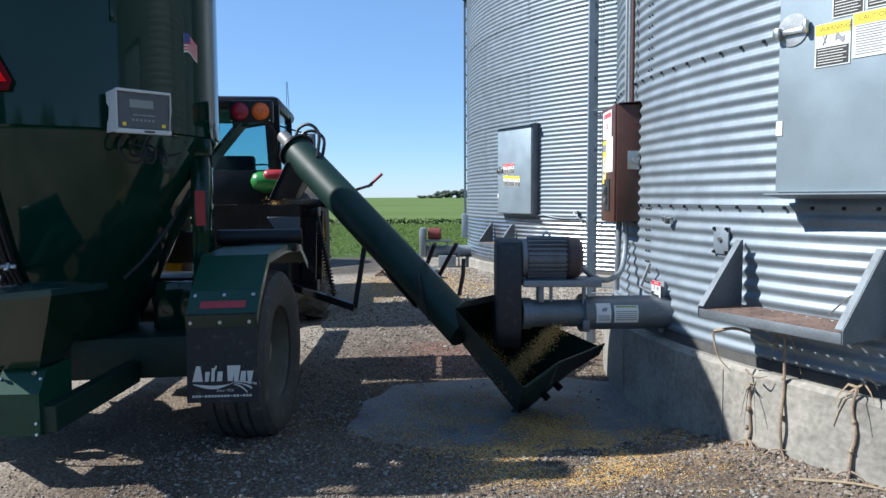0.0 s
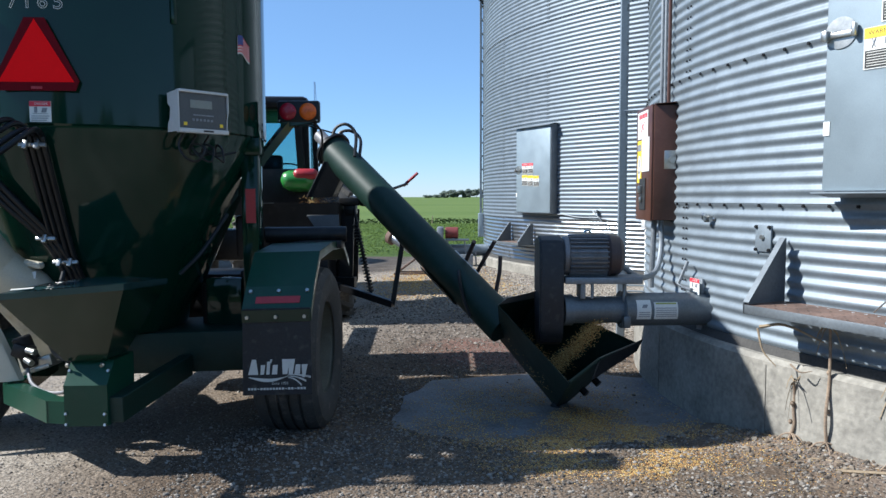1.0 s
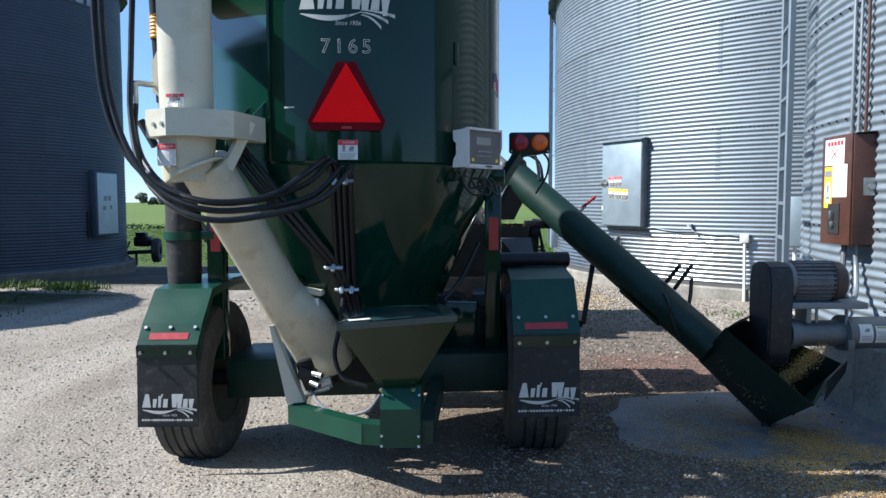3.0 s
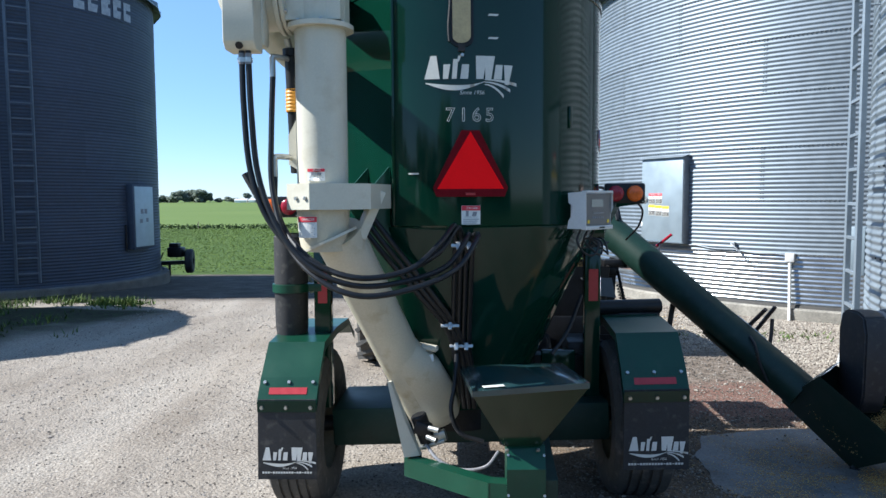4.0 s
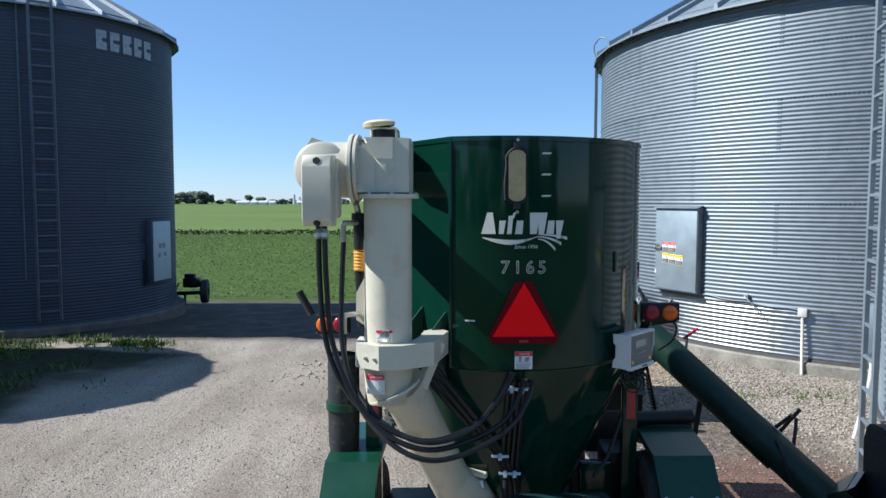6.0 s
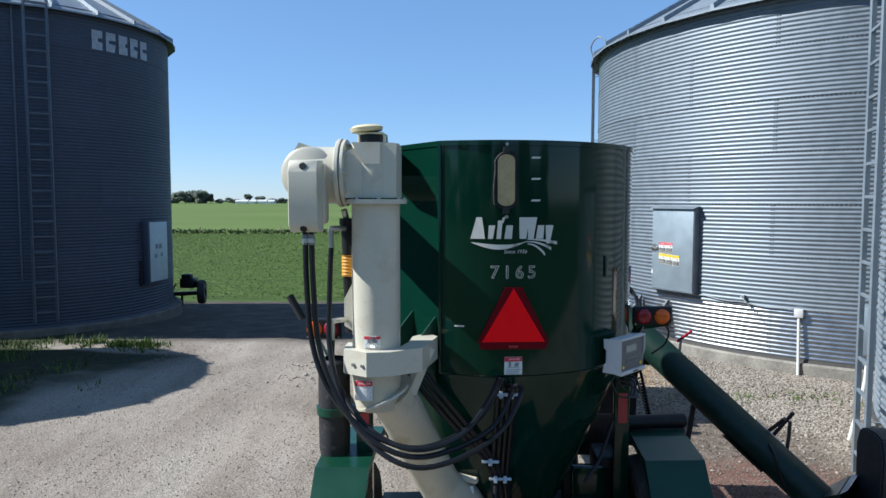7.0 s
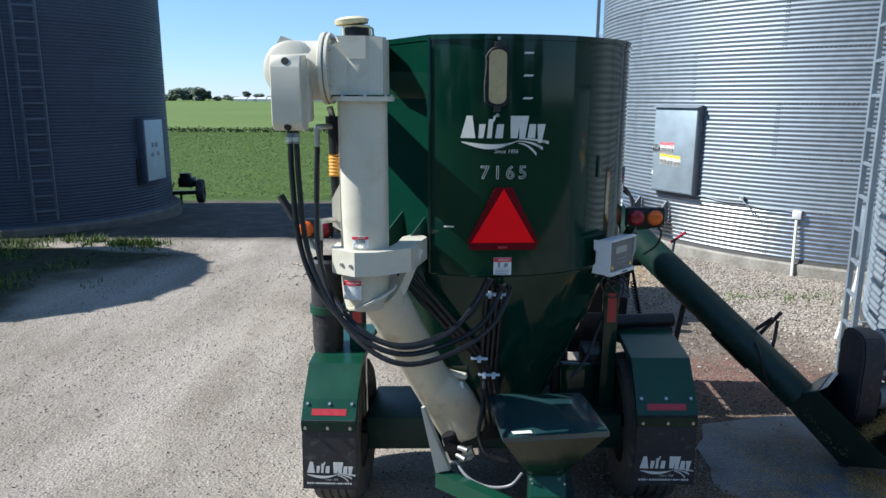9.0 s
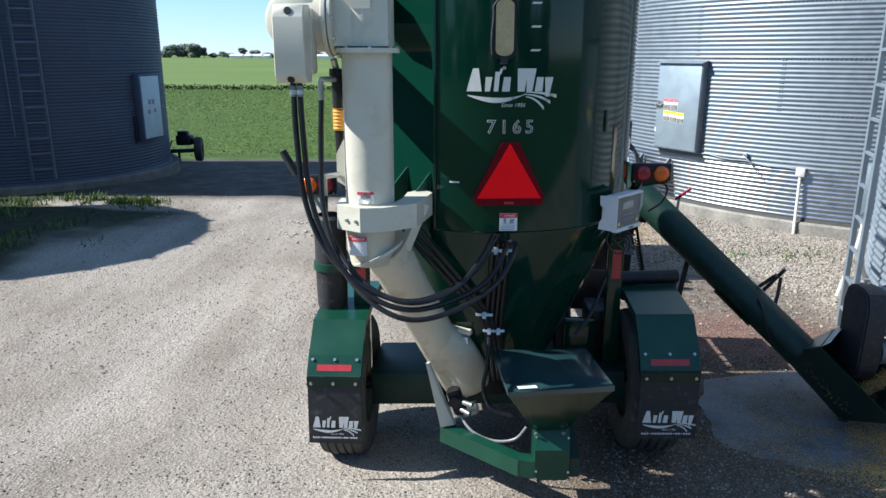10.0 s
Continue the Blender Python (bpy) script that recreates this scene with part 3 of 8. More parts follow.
# grass about the left bins, its colour darkened for a bin's shadow
gs = g_math("ADD", g_math("ADD", gx, g_math("MULTIPLY", g_noise(0.7, 5), 2.6)), g_math("MULTIPLY", g_step(gy, 9.0, 13.0), -1.2))
grass_mask = g_math("SUBTRACT", 1.0, g_step(g_math("ADD", gs, g_math("MULTIPLY", g_step(gy, 11.4, 12.2), 3.2)), -7.9, -6.7))
shaded_turf = g_ramp(g_noise(9, 6), [(0.30, (0.018, 0.018, 0.011)), (0.50, (0.036, 0.036, 0.022)), (0.60, (0.030, 0.044, 0.014)), (0.78, (0.085, 0.078, 0.060))])
gravel = g_mix(grass_mask, gravel, shaded_turf)
# unseen green ground added behind the yard for the tank's paint to mirror
unseen_green = g_ramp(g_noise(3.0, 7), [(0.3, (0.030, 0.052, 0.014)), (0.7, (0.062, 0.095, 0.026))])
gravel = g_mix(g_math("SUBTRACT", 1.0, g_step(g_math("ADD", gy, g_math("MULTIPLY", g_noise(0.7, 4), 1.5)), -2.6, -1.8)), gravel, unseen_green)
# crop fields
edge = g_math("ADD", gy, g_math("MULTIPLY", g_noise(0.8, 4), 1.2))
crop = g_ramp(g_noise(1.6, 8, (0.5, 1.0, 1.0)), [(0.30, (0.044, 0.074, 0.013)), (0.5, (0.054, 0.091, 0.016)), (0.72, (0.080, 0.120, 0.023))])
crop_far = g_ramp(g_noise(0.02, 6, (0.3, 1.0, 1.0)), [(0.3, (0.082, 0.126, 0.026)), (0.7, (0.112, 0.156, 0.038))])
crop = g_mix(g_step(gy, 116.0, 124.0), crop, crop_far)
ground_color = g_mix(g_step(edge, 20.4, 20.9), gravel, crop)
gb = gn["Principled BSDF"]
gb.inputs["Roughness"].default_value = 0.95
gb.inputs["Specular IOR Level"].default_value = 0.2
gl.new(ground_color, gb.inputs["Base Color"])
bmp = gn.new("ShaderNodeBump")
bmp.inputs["Strength"].default_value, bmp.inputs["Distance"].default_value = 0.8, 0.022
gl.new(g_math("SUBTRACT", g_math("ADD", g_noise(45, 6), g_math("ADD", g_math("MULTIPLY", lump_in, 0.35), g_math("MULTIPLY", g_noise(7, 4), 1.3))), g_math("MULTIPLY", pebble.outputs["Distance"], g_math("MULTIPLY", g_step(gx, -3.4, -1.4), 0.4))), bmp.inputs["Height"])
gl.new(bmp.outputs[0], gb.inputs["Normal"])


def axis(*spans):
    out = []
    for a, b, s in spans:
        k = max(1, round((b - a) / s))
        out += [a + (b - a) * i / k for i in range(k)]
    return out + [spans[-1][1]]


xs = axis((-4000, -400, 600), (-400, -60, 40), (-60, -13, 4), (-13, 5, 0.16), (5, 40, 4), (40, 400, 40), (400, 4000, 600))
ys = axis((-600, -60, 90), (-60, -4, 8), (-4, 13, 0.16), (13, 30, 0.5), (30, 200, 8), (200, 1500, 60), (1500, 4500, 500))
gv = [(x, y, ground_z(x, y)) for y in ys for x in xs]
nx = len(xs)
gf = [(j * nx + i, j * nx + i + 1, (j + 1) * nx + i + 1, (j + 1) * nx + i) for j in range(len(ys) - 1) for i in range(nx - 1)]
tagged(new("ground", raw("ground", gv, gf, GROUND, True)), "gravel farm yard running out into flat green crop fields", "ground", kind="structure")

# the concrete apron under the auger's foot
bm = B()
rim = []
for i in range(64):
    a = 2 * math.pi * i / 64
    k = 1.0 / max(abs(math.cos(a)) ** 3 + abs(math.sin(a)) ** 3, 1e-3) ** (1 / 3)
    k *= 1 + 0.10 * noise.noise((math.cos(a) * 3, math.sin(a) * 3, 5)) + 0.03 * noise.noise((math.cos(a) * 11, math.sin(a) * 11, 8))
    rim.append((0.44 + 1.02 * k * math.cos(a) + 0.10 * k * math.sin(a), 4.55 + 0.79 * k * math.sin(a), -0.05))
plate(bm, rim, (0, 0, 0.082))
solid("concrete_slab", bm, SLAB, "worn grey concrete slab set flush in the gravel", "slab", kind="structure")


# ---- grain bins ----
RING = 0.8128


def sheet_mesh(name, R, ang, seg, samples, mat, amp=0.0078, corr=12):
    rows = corr * samples
    v, f = [], []
    for j in range(rows + 1):
        r = R + amp * math.cos(2 * math.pi * j / samples)
        z = RING * j / rows
        for i in range(seg + 1):
            a = ang * (i / seg - 0.5)
            v.append((r * math.cos(a), r * math.sin(a), z))
    for j in range(rows):
        for i in range(seg):
            q = j * (seg + 1) + i
            f.append((q, q + 1, q + seg + 2, q + seg + 1))
    return raw(name, v, f, mat, True)


def roof_mesh(R, ang, rise, mat):
    """One roof panel: a wedge with a raised rib along each edge and a turned-down eave."""
    bm = B()
    over = R + 0.19
    half = ang / 2
    rows = []
    for r, dz in ((over, -0.035), (over, 0.0), (R * 0.5, 0), (0.35, 0)):
        z = (1 - r / R) * rise + dz
        row = []
        for k, lift in ((-1.0, 0.085), (-0.95, 0.085), (-0.92, 0.0), (0.92, 0.0), (0.95, 0.085), (1.0, 0.085)):
            a = half * k
            row.append(bm.verts.new((r * math.cos(a), r * math.sin(a), z + (lift if dz == 0 and r > 0.4 else 0))))
        rows.append(row)
    for a, b in zip(rows, rows[1:]):
        for i in range(5):
            bm.faces.new((a[i], a[i + 1], b[i + 1], b[i]))
    me, _ = finish(bm, "roof_panel", 20, recentre=False)
    me.materials.append(mat)
    return me


def grain_bin(place, base, rings, sheets, seg, samples, mat, roof_n, label, foot_out=0.03, foot_mat=None, rise=None, turn=0.0, first=None, amp=0.0078):
    x, y, R = place
    ob = thing("grain_bin", (x, y, base), label, "grain bin", "grain bins on the farm yard")
    ang = 2 * math.pi / sheets
    me = sheet_mesh("wall_sheet", R, ang * 1.004, seg, samples, mat, amp=amp)
    low = sheet_mesh("wall_sheet", R, ang * 1.004, seg, samples, first, amp=amp) if first else me
    for k in range(rings):
        for s in range(sheets):
            a = math.degrees(ang) * (s + (0.5 if k % 2 else 0.0)) + turn
            o = piece("wall_sheet", me if k else low, ob, pose(0, 0, k * RING, 0, 0, a))
            o.scale = (1 + (0.0006 if k % 2 else 0.0),) * 2 + (1,)
    bm = B()
    lathe(bm, [(R - 0.2, base - 0.9), (R + foot_out, base - 0.9), (R + foot_out, base - 0.025), (R + foot_out - 0.02, base), (R - 0.2, base), (R - 0.2, base - 0.9)], (x, y, 0), n=96)
    part("footing", bm, foot_mat or CONCRETE, ob, "pale cast concrete ring footing")
    bm = B()
    lathe(bm, [(R - 0.02, 0), (R + 0.03, 0), (R + 0.012, 0.05), (R - 0.02, 0.05), (R - 0.02, 0)], (x, y, base - 0.005), n=96)
    part("base_sealant", bm, mat if foot_mat else SEALANT, ob, "dark sealant bead")
    rise = rise or R * 0.56
    rm = roof_mesh(R, 2 * math.pi / roof_n, rise, GALV)
    for k in range(roof_n):
        piece("roof_panel", rm, ob, pose(0, 0, rings * RING, 0, 0, 360 * k / roof_n + turn))
    bm = B()
    lathe(bm, [(0.42, 0), (0.42, 0.22), (0.5, 0.24), (0, 0.42)], (x, y, base + rings * RING + rise - 0.36), n=24)
    part("roof_cap", bm, GALV, ob)
    return ob


# galvanised steel darkened and blued to hold the left bins' shaded side
GALV_SHADED = material("shade_toned_steel", (0.050, 0.063, 0.092), 0.6, metal=0.25, scale=3, vary=0.12, fine=40, object_vary=0.06, spots=0.2, spot_color=(0.09, 0.12, 0.17))
bin_a = grain_bin(BIN_A, 0.54, 7, 8, 28, 8, GALV, 24, "corrugated galvanised steel grain bin on a concrete footing", turn=12, foot_out=0.085)
GALV_OLD = material("older_galvanised_steel", (0.160, 0.190, 0.218), 0.53, metal=0.42, scale=7, vary=0.10, fine=60, spots=0.25, spot_color=(0.17, 0.19, 0.205), object_vary=0.06)
bin_b = grain_bin(BIN_B, 0.22, 7, 12, 20, 6, GALV_OLD, 36, "large corrugated galvanised steel grain bin with a ribbed cone roof", turn=4, first=GALV_BRIGHT, foot_out=0.09, amp=0.0070)
DIRTY_CONCRETE = material("soil_splashed_concrete", (0.15, 0.135, 0.115), 0.95, scale=2.5, vary=0.3, fine=60, bump=0.006, spots=0.7, spot_color=(0.09, 0.075, 0.06))
grain_bin(BIN_C, 0.12, 8, 7, 18, 4, GALV_SHADED, 24, "corrugated grain bin with a ladder, steel toned dark blue-grey for shade", foot_mat=DIRTY_CONCRETE, foot_out=0.20, turn=20)
grain_bin(BIN_D, 0.12, 6, 6, 14, 4, GALV_SHADED, 18, "corrugated grain bin at the edge of the yard")


def on_bin(place, phi, z, lift=0.0):
    """A place on a bin's wall: phi degrees from due -x towards -y."""
    a = radians(phi)
    R = place[2] + lift
    return Vector((place[0] - R * math.cos(a), place[1] - R * math.sin(a), z))


def bin_axes(phi):
    """Outward normal and the rightward tangent as seen from outside."""
    a = radians(phi)
    return Vector((-math.cos(a), -math.sin(a), 0)), Vector((math.sin(a), -math.cos(a), 0))


# bolts along the near bin's seams
for k in range(1, 4):
    for i in range(30):
        phi = -16 + i * 2.3
        n_, t_ = bin_axes(phi)
        bolt(bin_a, on_bin(BIN_A, phi, 0.54 + k * RING - 0.012, 0.006), n_, 0.020, BOLT_DARK)
for k, phi in ((0, 6.5), (2, 6.5), (1, 1.0)):
    for i in range(12):
        for e in (-0.35, 0.35):
            n_, t_ = bin_axes(phi + e)
            bolt(bin_a, on_bin(BIN_A, phi + e, 0.54 + k * RING + 0.034 + i * RING / 12, 0.0), n_, 0.016, BOLT_DARK)

# form seams of the near bin's cast footing
for phi in (3.5, 21.0, 38.0):
    n_, t_ = bin_axes(phi)
    bm = B()
    plate(bm, [on_bin(BIN_A, phi, z, 0.086) + t_ * e for z, e in ((-0.10, -0.006), (-0.10, 0.006), (0.50, 0.004), (0.50, -0.005))], n_ * 0.002)
    part("form_seam", bm, CONCRETE, bin_a)

# ---- the feed mixer ----
mixer = thing("feed_mixer", (-2.25, 4.2, 0), "dark green towed feed grinder mixer with a cream unloading auger", "farm machine")
TX, TY, TR = -2.30, 4.21, 0.91
TANK_TOP, TANK_LOW, CONE_LOW = 3.03, 1.74, 0.62
FLAT0, FLAT1 = radians(-18.6), radians(-88.0)   # the flat facet lies between these turns


def tank_ring(R, z, n=96):
    """Outline of the tank: a circle with one flat facet at its rear left."""
    pts = []
    for i in range(n):
        a = FLAT0 + (2 * math.pi - (FLAT0 - FLAT1)) * i / n
        pts.append(Vector((TX + R * math.sin(a), TY - R * math.cos(a), z)))
    e0 = Vector((TX + R * math.sin(FLAT1), TY - R * math.cos(FLAT1), z))
    e1 = pts[0]
    return pts + [e0 + (e1 - e0) * k / 8 for k in range(8)]


def skin(bm, rings, cap=True):
    rows = [[bm.verts.new(p) for p in r] for r in rings]
    n = len(rows[0])
    for a, b in zip(rows, rows[1:]):
        for i in range(n):
            bm.faces.new((a[i], a[(i + 1) % n], b[(i + 1) % n], b[i]))
    if cap:
        bm.faces.new(rows[-1])
        bm.faces.new(rows[0][::-1])
    return bm


def at_tank(a0, z0):
    """Lays flat drawings on the tank round the turn a0 (degrees) at height z0."""
    return lambda u, v, d: Vector((TX + (TR + d) * math.sin(radians(a0) + u / TR), TY - (TR + d) * math.cos(radians(a0) + u / TR), z0 + v))


bm = skin(B(), [tank_ring(TR - 0.01, TANK_LOW), tank_ring(TR, TANK_LOW + 0.01), tank_ring(TR, TANK_TOP - 0.03), tank_ring(TR + 0.008, TANK_TOP - 0.028), tank_ring(TR + 0.008, TANK_TOP), tank_ring(TR - 0.03, TANK_TOP)])
tank = part("tank", bm, GREEN, mixer, "glossy dark green round steel tank", 25)
round_ring = [Vector((TX + TR * math.sin(2 * math.pi * i / 96), TY - TR * math.cos(2 * math.pi * i / 96), 0)) for i in range(96)]
bm = skin(B(), [[Vector((TX + (p.x - TX) * k, TY + (p.y - TY) * k, z)) for p in round_ring] for k, z in ((0.44, CONE_LOW), (0.46, CONE_LOW + 0.04), (0.99, TANK_LOW - 0.012), (0.99, TANK_LOW + 0.004))])
part("tank_cone", bm, GREEN, mixer, "dark green conical tank bottom", 25)
bm = B()
cyl(bm, (TX, TY, 0.46), (TX, TY, CONE_LOW + 0.02), 0.31, n=32)
part("discharge_housing", bm, BLACK, mixer)
bm = B()
e0, e1 = tank_ring(TR, 0)[0], tank_ring(TR, 0)[96]
box(bm, (e0.x, e0.y + 0.004, (TANK_LOW + TANK_TOP) / 2), (0.016, 0.03, TANK_TOP - TANK_LOW - 0.02), bev=0.004)
part("seam_strip", bm, GREEN, tank)
# gussets standing under the facet
for k in (0.035, 0.27, 0.70):
    p = e0 + (e1 - e0) * k
    d = (e1 - e0).normalized()
    out = Vector((-d.y, d.x, 0))
    out = out if out.dot(p - Vector((TX, TY, 0))) > 0 else -out
    q = Vector((p.x, p.y, 0))
    bm = B()
    plate(bm, [q + Vector((0, 0, 1.66)), q + out * 0.16 + Vector((0, 0, 1.90)), q + out * 0.005 + Vector((0, 0, 2.06))], d * 0.008)
    part("gusset", bm, GREEN_SHEET, tank)

# hidden plate added behind the auger head to shadow the tank's flat side
bm = B()
plate(bm, [(-2.95, 3.34, 2.90), (-2.95, 3.36, 2.97), (-2.95, 3.50, 3.04), (-2.95, 3.80, 3.04), (-2.95, 3.80, 2.86), (-2.95, 3.50, 2.85)], (0.05, 0, 0))
bar(bm, (-2.92, 3.72, 2.90), (-2.96, 3.92, 2.88), 0.06, 0.06)
part("auger_cradle", bm, GREEN, tank)

# sight glass and level marks
sg = at_tank(4.3, 2.815)
bm = B()
stadium = [(0.046 * math.cos(a), (0.103 if math.sin(a) > 0 else -0.103) + 0.035 * math.sin(a)) for a in [2 * math.pi * i / 28 for i in range(28)]]
decal(bm, [[(u * 1.30, v * 1.14) for u, v in stadium]], sg, 0.010)
pane_frame = part("sight_glass_frame", bm, BLACK, tank, "black rubber sight glass frame")
bm = B()
decal(bm, [stadium], lambda u, v, d: sg(u, v, d + 0.010), 0.004)
part("sight_glass", bm, TAN_PANE, pane_frame, "dusty tan sight glass pane")
bm = B()
pipe(bm, [sg(-0.062 - 0.004 * math.sin(i * 0.6), -0.13 + i * 0.026, 0.016) for i in range(10)] + [sg(-0.03, 0.14, 0.016), sg(0.0, 0.148, 0.016)], 0.006, 6, 2)
part("rubber_seal", bm, RUBBER, pane_frame)
for v in (0.160, -0.162):
    bm = B()
    decal(bm, [rect(0.0, v, 0.034, 0.034)], sg, 0.020)
    part("latch_tab", bm, RUBBER, pane_frame)
for v in (0.192, -0.196):
    bolt(tank, sg(0.004, v, 0.001), sg(0, 0, 1) - sg(0, 0, 0), 0.022)
for v in (0.122, 0.008, -0.108):
    bm = B()
    decal(bm, [rect(0.160, v, 0.050, 0.010, 0.008)], sg)
    part("level_mark", bm, SILVER_PRINT, tank, "pale level mark")
brand_mark(tank, at_tank(7.0, 2.515), 0.46, SILVER_PRINT)
for i, digit in enumerate("7165"):
    lettering("model_digit", digit, 0.098, lambda u, v, d: at_tank(7.0, 2.315)(u - 0.102 + 0.068 * i, v, d), SILVER_PRINT, tank, outline=0.0014, label="outlined pale digit of the model number")

# slow vehicle triangle
smv_o = Vector((TX + (TR + 0.014) * math.sin(radians(7.0)), TY - (TR + 0.014) * math.cos(radians(7.0)), 1.940))
su = Vector((math.cos(radians(6.0)), math.sin(radians(6.0)), 0))
smv_at = flat_at(smv_o, su, (0, 0, 1))
bm = B()
w, h = 0.172, 0.292
decal(bm, [[(-w - 0.004, -0.040), (w + 0.004, -0.040), (w + 0.022, 0.006), (0.046, h + 0.006), (-0.046, h + 0.006), (-w - 0.022, 0.006)]], smv_at, 0.004)
smv = part("slow_vehicle_triangle", bm, SMV_DARK, tank, "dark red border of a slow vehicle triangle")
bm = B()
decal(bm, [[(-w, 0), (w, 0), (0, h)]], lambda u, v, d: smv_at(u, v, d + 0.004))
part("fluorescent_triangle", bm, SMV_RED, smv, "bright red triangle")
bm = B()
decal(bm, [rect(0.0, -0.026, 0.05, 0.012)], lambda u, v, d: smv_at(u, v, d + 0.004))
part("printed_line", bm, RED, smv)
warning_label(tank, at_tank(7.2, 1.805), 0.098, 0.098, RED_PRINT)
bm = B()
decal(bm, [rect(0, 0, 0.055, 0.008)], at_tank(-11.5, 2.02))
part("printed_line", bm, SILVER_PRINT, tank)
bm = B()
box(bm, at_tank(46, 2.33)(0, 0, 0.004), (0.03, 0.012, 0.12), rz=46, bev=0.004)
part("latch_plate", bm, GREEN, tank)

# waving flag sticker
fl = at_tank(76.0, 2.235)
wave = lambda u: 0.014 * math.sin((u + 0.06) * 42)
for name, mat, polys in (
        ("flag_sticker", WHITE, [[(u, 0.045 + wave(u) - 0.16 * u), (u, -0.055 + wave(u) - 0.16 * u), (u + 0.015, -0.055 + wave(u + 0.015) - 0.16 * (u + 0.015)), (u + 0.015, 0.045 + wave(u + 0.015) - 0.16 * (u + 0.015))] for u in [-0.06 + 0.015 * i for i in range(8)]]),
        ("flag_stripes", RED_PRINT, [[(u, v + wave(u) - 0.16 * u), (u, v - 0.008 + wave(u) - 0.16 * u), (u + 0.015, v - 0.008 + wave(u + 0.015) - 0.16 * (u + 0.015)), (u + 0.015, v + wave(u + 0.015) - 0.16 * (u + 0.015))] for v in (0.043, 0.027, 0.011, -0.005, -0.021, -0.037) for u in [-0.06 + 0.015 * i for i in range(8)]]),
        ("flag_canton", BLUE_PRINT, [[(u, 0.045 + wave(u) - 0.16 * u), (u, -0.006 + wave(u) - 0.16 * u), (u + 0.0125, -0.006 + wave(u + 0.0125) - 0.16 * (u + 0.0125)), (u + 0.0125, 0.045 + wave(u + 0.0125) - 0.16 * (u + 0.0125))] for u in [-0.06 + 0.0125 * i for i in range(4)]])):
    bm = B()
    lift = {"flag_sticker": 0.0, "flag_stripes": 0.002, "flag_canton": 0.0035}[name]
    decal(bm, [[(q[0][0], q[0][1]), q[1], q[2], q[3]][::-1] for q in polys], lambda u, v, d: fl(u, v, d + lift))
    part(name, bm, mat, tank, "small waving flag sticker" if name == "flag_sticker" else "")

# weighing display
sd = Vector((0.148, 0.168, 0)).normalized()
so = Vector((-1.500, 3.551, 1.826))
sn = Vector((sd.y, -sd.x, 0))
rz = math.degrees(math.atan2(sd.y, sd.x))
bm = B()
box(bm, so - sn * 0.050, (0.250, 0.085, 0.18), rz=rz, bev=0.015)
scale_box = part("weighing_display", bm, PLASTIC, mixer, "pale grey weighing display with a dark panel")
for u in (-0.132, 0.132):
    bm = B()
    prof = [(0.018, 0.100), (0.020, -0.102), (-0.098, -0.102), (-0.092, -0.060), (-0.074, -0.036), (-0.066, 0.020), (-0.092, 0.040), (-0.095, 0.092)] if u < 0 else [(0.018, 0.100), (0.020, 0.010), (0.006, -0.030), (0.004, -0.100), (-0.090, -0.100), (-0.095, 0.092)]
    plate(bm, [so + sd * u + sn * a_ + Vector((0, 0, z_)) for a_, z_ in prof], sd * (0.005 if u > 0 else -0.005))
    part("side_bracket", bm, PLASTIC, scale_box)
for v, hh in ((0.097, 0.014), (-0.097, 0.022)):
    bm = B()
    box(bm, so + sn * 0.006 + Vector((0, 0, v)), (0.270, 0.034, hh), rz=rz, bev=0.004)
    part("bezel", bm, PLASTIC, scale_box)
bm = B()
decal(bm, [rect(0.02, -0.097, 0.055, 0.009)], flat_at(so + sn * 0.021, sd, (0, 0, 1)))
part("name_plate", bm, BLACK_PRINT, scale_box)
bm = B()
fat = flat_at(so + sn * 0.006, sd, (0, 0, 1))
decal(bm, [rect(0, 0.002, 0.250, 0.170)], fat, 0.003)
fp = part("front_panel", bm, PANEL, scale_box, "dark grey front panel")
bm = B()
decal(bm, [rect(-0.012, 0.036, 0.118, 0.040)], lambda u, v, d: fat(u, v, d + 0.004))
part("screen", bm, SCREEN, fp, "grey lcd screen")
for ub in (-0.098, 0.098):
    bm = B()
    decal(bm, [rect(ub, -0.064, 0.018, 0.017)], lambda u, v, d: fat(u, v, d + 0.004))
    part("yellow_button", bm, YELLOW_PRINT, fp)
bm = B()
decal(bm, [rect(-0.055 + 0.02 * i, -0.042, 0.012, 0.012) for i in range(6)] + [rect(0.0, -0.018, 0.11, 0.006)], lambda u, v, d: fat(u, v, d + 0.004))
part("small_button", bm, GREY_PRINT, fp)
for k in range(3):
    bm = B()
    c0 = so - sn * 0.05 + sd * (-0.08 + 0.07 * k) + Vector((0, 0, -0.11))
    pipe(bm, [c0, c0 + Vector((-0.02, -0.01, -0.06)), c0 + Vector((0.02 + 0.02 * k, -0.015, -0.125)), c0 + Vector((0.075, 0.0, -0.135)), c0 + Vector((0.10 - 0.02 * k, 0.02, -0.07)), c0 + Vector((0.03, 0.03, -0.05)), c0 + Vector((0.02, 0.05, -0.10)), c0 + Vector((0.10, 0.12, -0.08))], 0.006, 6)
    part("cable", bm, HOSE, scale_box)


